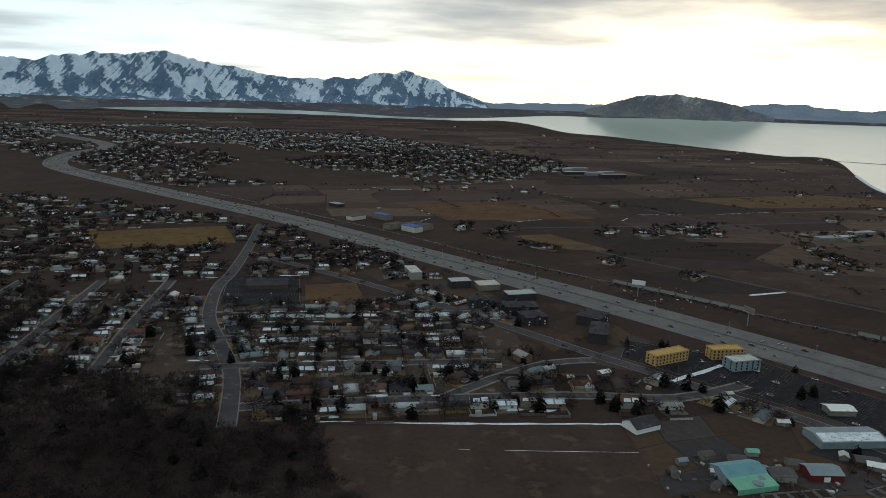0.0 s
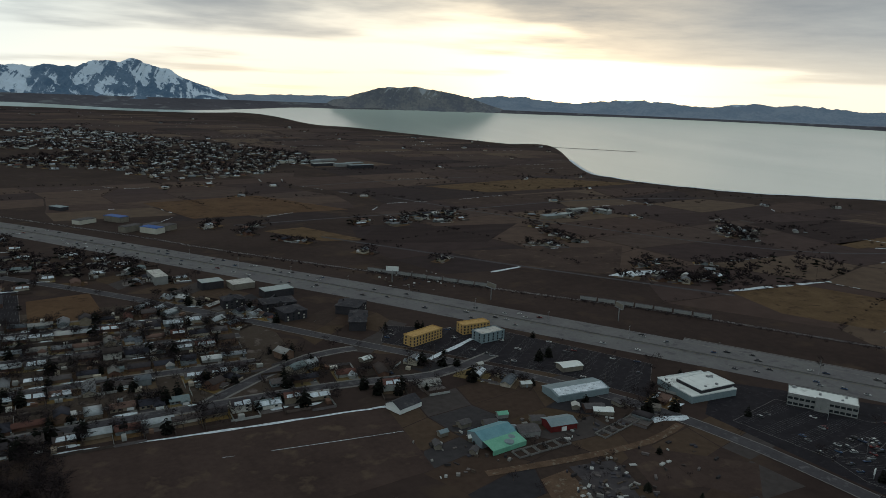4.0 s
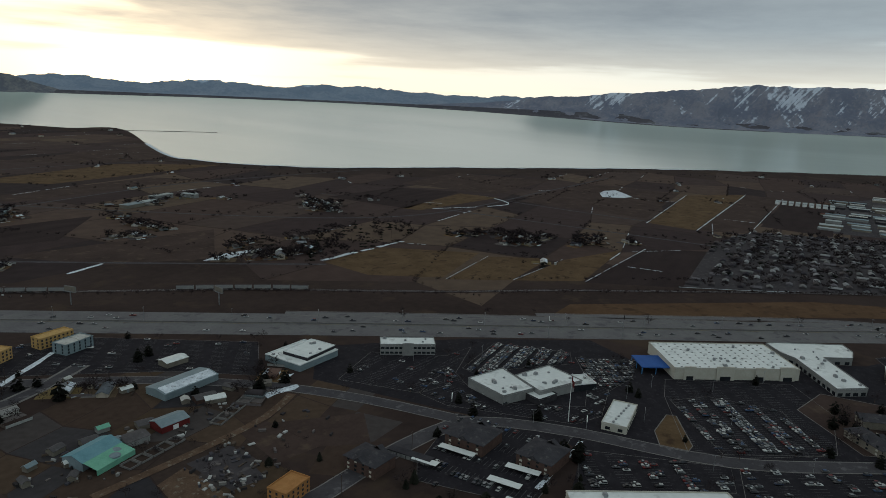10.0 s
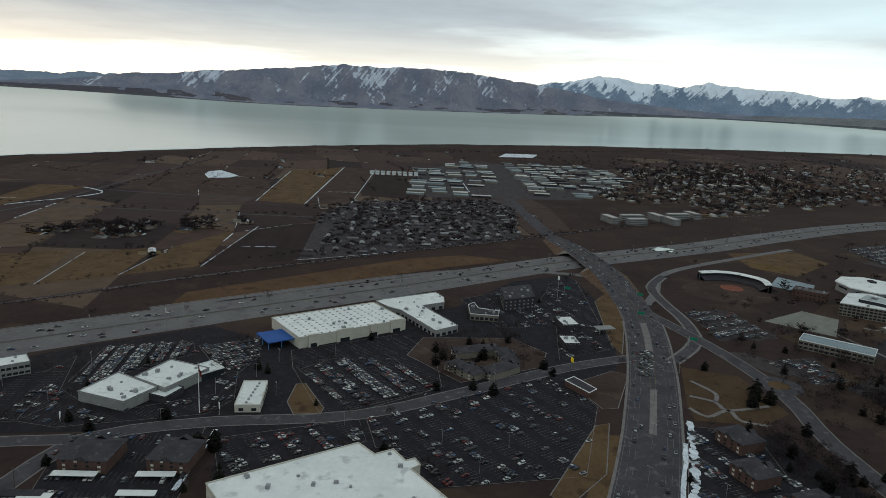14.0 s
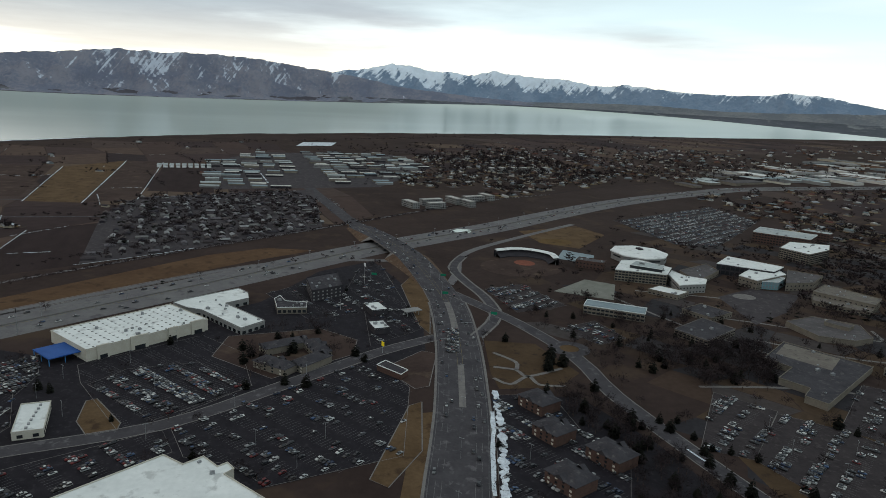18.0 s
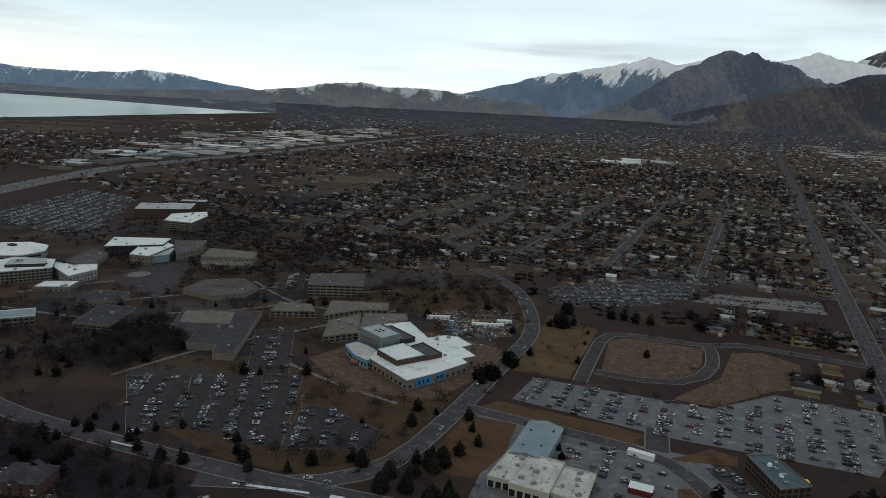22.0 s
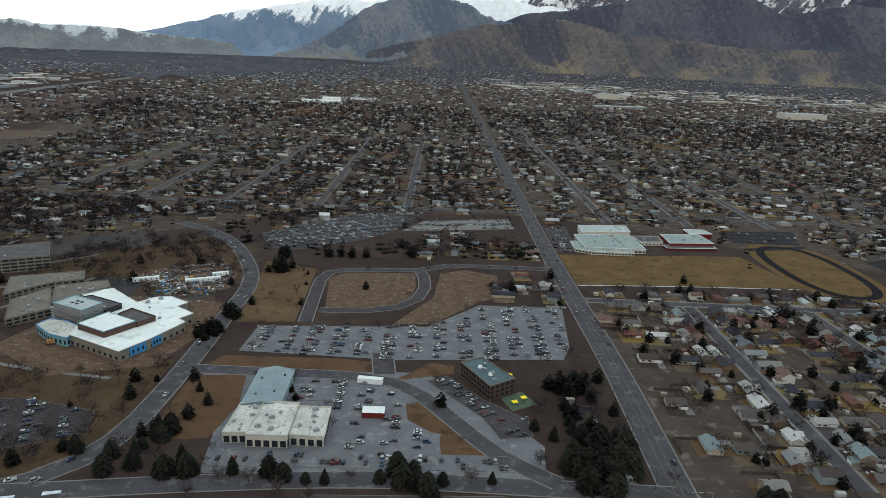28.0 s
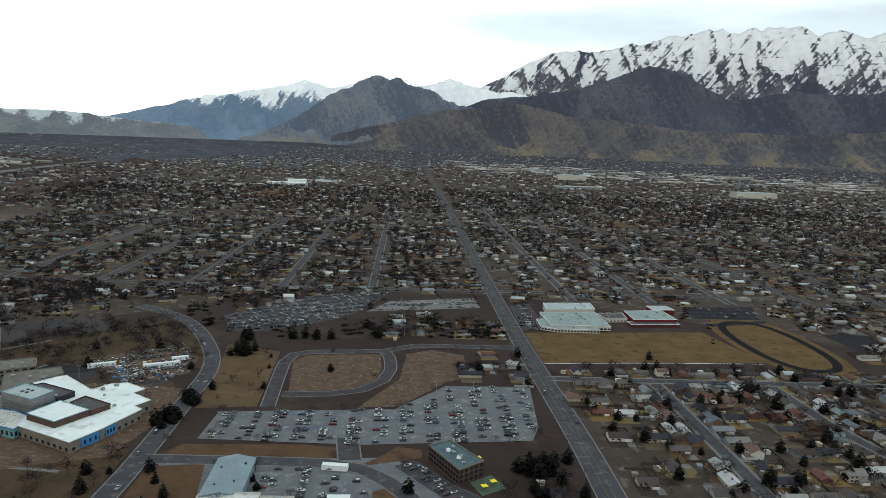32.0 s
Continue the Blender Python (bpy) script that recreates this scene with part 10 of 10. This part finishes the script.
for x, y, h, m in ((-409, -119, 8, WHITE_WALL), (-507, 124, 9, YELLOW_PAINT), (-393, -209, 6, WHITE_WALL), (-560, -205, 18, WHITE_WALL), (-600, -150, 20, DARK_WALL), (-705, 150, 22, WHITE_WALL)):
    ob = thing("pylon_sign", x, y, 20, "tall roadside shop sign on a post", "sign", "shop signs")
    Solid().tube(0, 0, 0, h, 0.25, 0.22, 6).make("post", STEEL, ob)
    Solid().box(0, 0, h - 3, 3.2, 0.5, 3.4).make("panel", m, ob)
for x, y, rot in ((-706, 234, 70), (-571, 240, 60), (-640, 215, 70), (-720, 160, 60)):
    ob = thing("road_sign", x, y, rot, "green overhead road sign on a steel arm", "sign", "green road signs")
    Solid().tube(0, 0, 0, 8.2, 0.2, 0.16, 6).make("post", STEEL, ob)
    arm = Solid().box(3.5, 0, 7.4, 7, 0.2, 0.2).make("arm", STEEL, ob)
    Solid().box(3.8, -0.2, 5.6, 6.0, 0.12, 2.6).make("panel", SIGN_GREEN, arm, "green sign panel")


def signal(x, y, rot):
    ob = thing("traffic_signal", x, y, rot, "traffic signal on a long steel arm", "traffic light", "traffic signals")
    Solid().tube(0, 0, 0, 6.6, 0.18, 0.14, 6).make("post", STEEL, ob)
    arm = Solid().box(6, 0, 6.2, 12, 0.16, 0.16).make("arm", STEEL, ob)
    for k in (4, 7.5, 11):
        Solid().box(k, 0, 5.4, 0.4, 0.4, 1.1).make("signal_head", DARK_WALL, arm)


for x, y, rot in ((-515, 175, 75), (-548, 215, 255), (-505, 208, 165), (-556, 178, -15), (110, 672, 0), (138, 292, 180)):
    signal(x, y, rot)

# small farm works and building plots
for x, y, l, w, rot, roof in ((-254, -345, 10, 8, 160, GREY_ROOF), (-303, -339, 13, 8, 150, WHITE_ROOF), (-279, -397, 8, 5, 170, WHITE_ROOF), (-266, -442, 5, 4, 10, OLD_ROOF), (-203, -339, 8, 3, 170, WHITE_ROOF), (-188, -485, 9, 6, 20, WHITE_ROOF), (-195, -325, 6, 4, 40, GREY_ROOF),
                              (-178, -340, 7, 4, 80, GREY_ROOF), (-188, -352, 6, 4, 10, SLATE_ROOF), (-340, -330, 9, 7, 140, TAN_ROOF), (-322, -345, 8, 6, 100, GREY_ROOF), (-290, -352, 6, 5, 60, OLD_ROOF)):
    gable_building("shed", "small weathered farm shed with sheet roof", x, y, l, w, 2.8, 1.2, rot, BEIGE_WALL, roof, "shed")
for x, y, rot, n in ((-232, -314, 4, 5), (-298, -318, 16, 6)):
    ob = thing("foundation", x, y, rot, "row of bare concrete house foundations in dirt", "foundation", "concrete foundations")
    for k in range(n):
        o = Solid()
        for dx, dy, l, w in ((0, -4, 7.4, 0.4), (0, 4, 7.4, 0.4), (-3.5, 0, 0.4, 8), (3.5, 0, 0.4, 8)):
            o.box((k - n / 2) * 8 + dx, dy, 0, l, w, 1.1)
        o.make("footing", CONCRETE, ob)
for poly, m in (([(-238, -290), (-267, -286), (-252, -244), (-233, -250)], ASPHALT_OLD), ([(-281, -297), (-301, -292), (-294, -243), (-267, -250)], SOIL), ([(-301, -286), (-345, -248), (-314, -220), (-294, -243)], SOIL), ([(-215, -285), (-235, -288), (-228, -240), (-200, -236)], SCRUB)):
    patch("building_plot", poly, m, 0.09, "rough building plot of earth and gravel", keep=False)
clutter = Solid()
rn = random.Random(44)
for cx, cy, rx, ry, n in ((-250, -266, 18, 22, 50), (-190, -330, 26, 24, 36), (-225, -345, 26, 16, 26), (-300, -265, 30, 26, 16), (-225, 500, 34, 40, 120), (-215, 560, 20, 20, 60), (-330, -690, 40, 40, 50), (-270, -330, 40, 14, 40), (-235, -255, 12, 14, 40)):
    for _ in range(n):
        clutter.box(cx + rn.uniform(-rx, rx), cy + rn.uniform(-ry, ry), 0.1, rn.uniform(0.8, 4.5), rn.uniform(0.6, 2.2), rn.uniform(0.3, 1.6), rn.uniform(0, 180))
tagged(clutter.make("yard_clutter", CLUTTER), "stacked timber, pipes and materials in the yards", "materials", kind="stuff")

# park with looping paths, roundabout and snow bank
for pts in ([(-464, 201), (-455, 216), (-442, 220), (-451, 253)], [(-444, 193), (-431, 201), (-442, 220), (-426, 222), (-420, 240)], [(-492, 212), (-470, 222), (-455, 216)]):
    L = smooth_line([(*p, 0) for p in pts], 4)
    rv, rf = ribbon(L, 1.6, -1.6, 0.3)
    tagged(mesh_object("path", rv, rf, CONCRETE), "curved pale path in a small park", "path", kind="structure")
ring = [(-489 + 13 * math.cos(t), 279 + 13 * math.sin(t), 0) for t in np.linspace(0, 6.2832, 33)]
rv, rf = ribbon(np.array(ring), 4.5, -4.5, 0.33)
tagged(mesh_object("roundabout", rv, rf, ROADWAY), "small roundabout on the campus road", "road", kind="structure")
patch("roundabout_island", [(-489 + 8 * math.cos(t), 279 + 8 * math.sin(t)) for t in np.linspace(0, 6.0, 20)], GRASS_DRY, 0.36, "round island of dry grass", keep=False)

patch("office_yard", [(-112, 303), (60, 305), (64, 338), (30, 392), (-4, 424), (-150, 416), (-122, 378)], ASPHALT_PALE, 0.05, "pale paved yard round the low office", "car park", keep=False)
patch("verge", [(-150, 330), (-118, 335), (-112, 372), (-118, 412), (-152, 408)], GRASS_RED, 0.09, "rusty dry grass slope beside the road", keep=False)
for pts in ([(-400, 340), (-380, 420), (-340, 500), (-300, 590)], [(-480, 460), (-420, 520), (-380, 600), (-330, 660)], [(-560, 440), (-520, 500), (-450, 590), (-430, 700)], [(-640, 440), (-600, 520), (-560, 580)], [(-620, 400), (-520, 420), (-440, 450)],
            [(-330, 430), (-260, 410), (-200, 400)], [(-480, 600), (-400, 560), (-320, 560)]):
    L = smooth_line([(*p, 0) for p in pts], 8)
    rv, rf = ribbon(L, 1.7, -1.7, 0.08)
    tagged(mesh_object("path", rv, rf, CONCRETE), "pale concrete footpath across the campus", "path", kind="structure")

patch("apartment_yard", [(-416, 180), (-402, 240), (-330, 256), (-255, 258), (-200, 236), (-292, 137)], ASPHALT, 0.05, "dark asphalt yard round the apartment houses", "car park", keep=False)
snow_bank = Solid()
rn = random.Random(9)
bank = smooth_line([(-421, 182, 0), (-360, 162, 0), (-295, 137, 0)], 5)
for p, q in zip(bank, normals(bank)):
    l, w = rn.uniform(3, 5), rn.uniform(1.5, 4.0)
    pts = [(p[0] + q[0] * 3 + l * math.cos(t) * rn.uniform(0.7, 1.1), p[1] + q[1] * 3 + w * math.sin(t) * rn.uniform(0.7, 1.1)) for t in np.linspace(0, 5.6, 9)]
    snow_bank.prism(pts, 0.05, rn.uniform(0.35, 0.6))
tagged(snow_bank.make("snow_bank", SNOW), "ploughed bank of old snow beside the arterial road", "snow", kind="stuff")
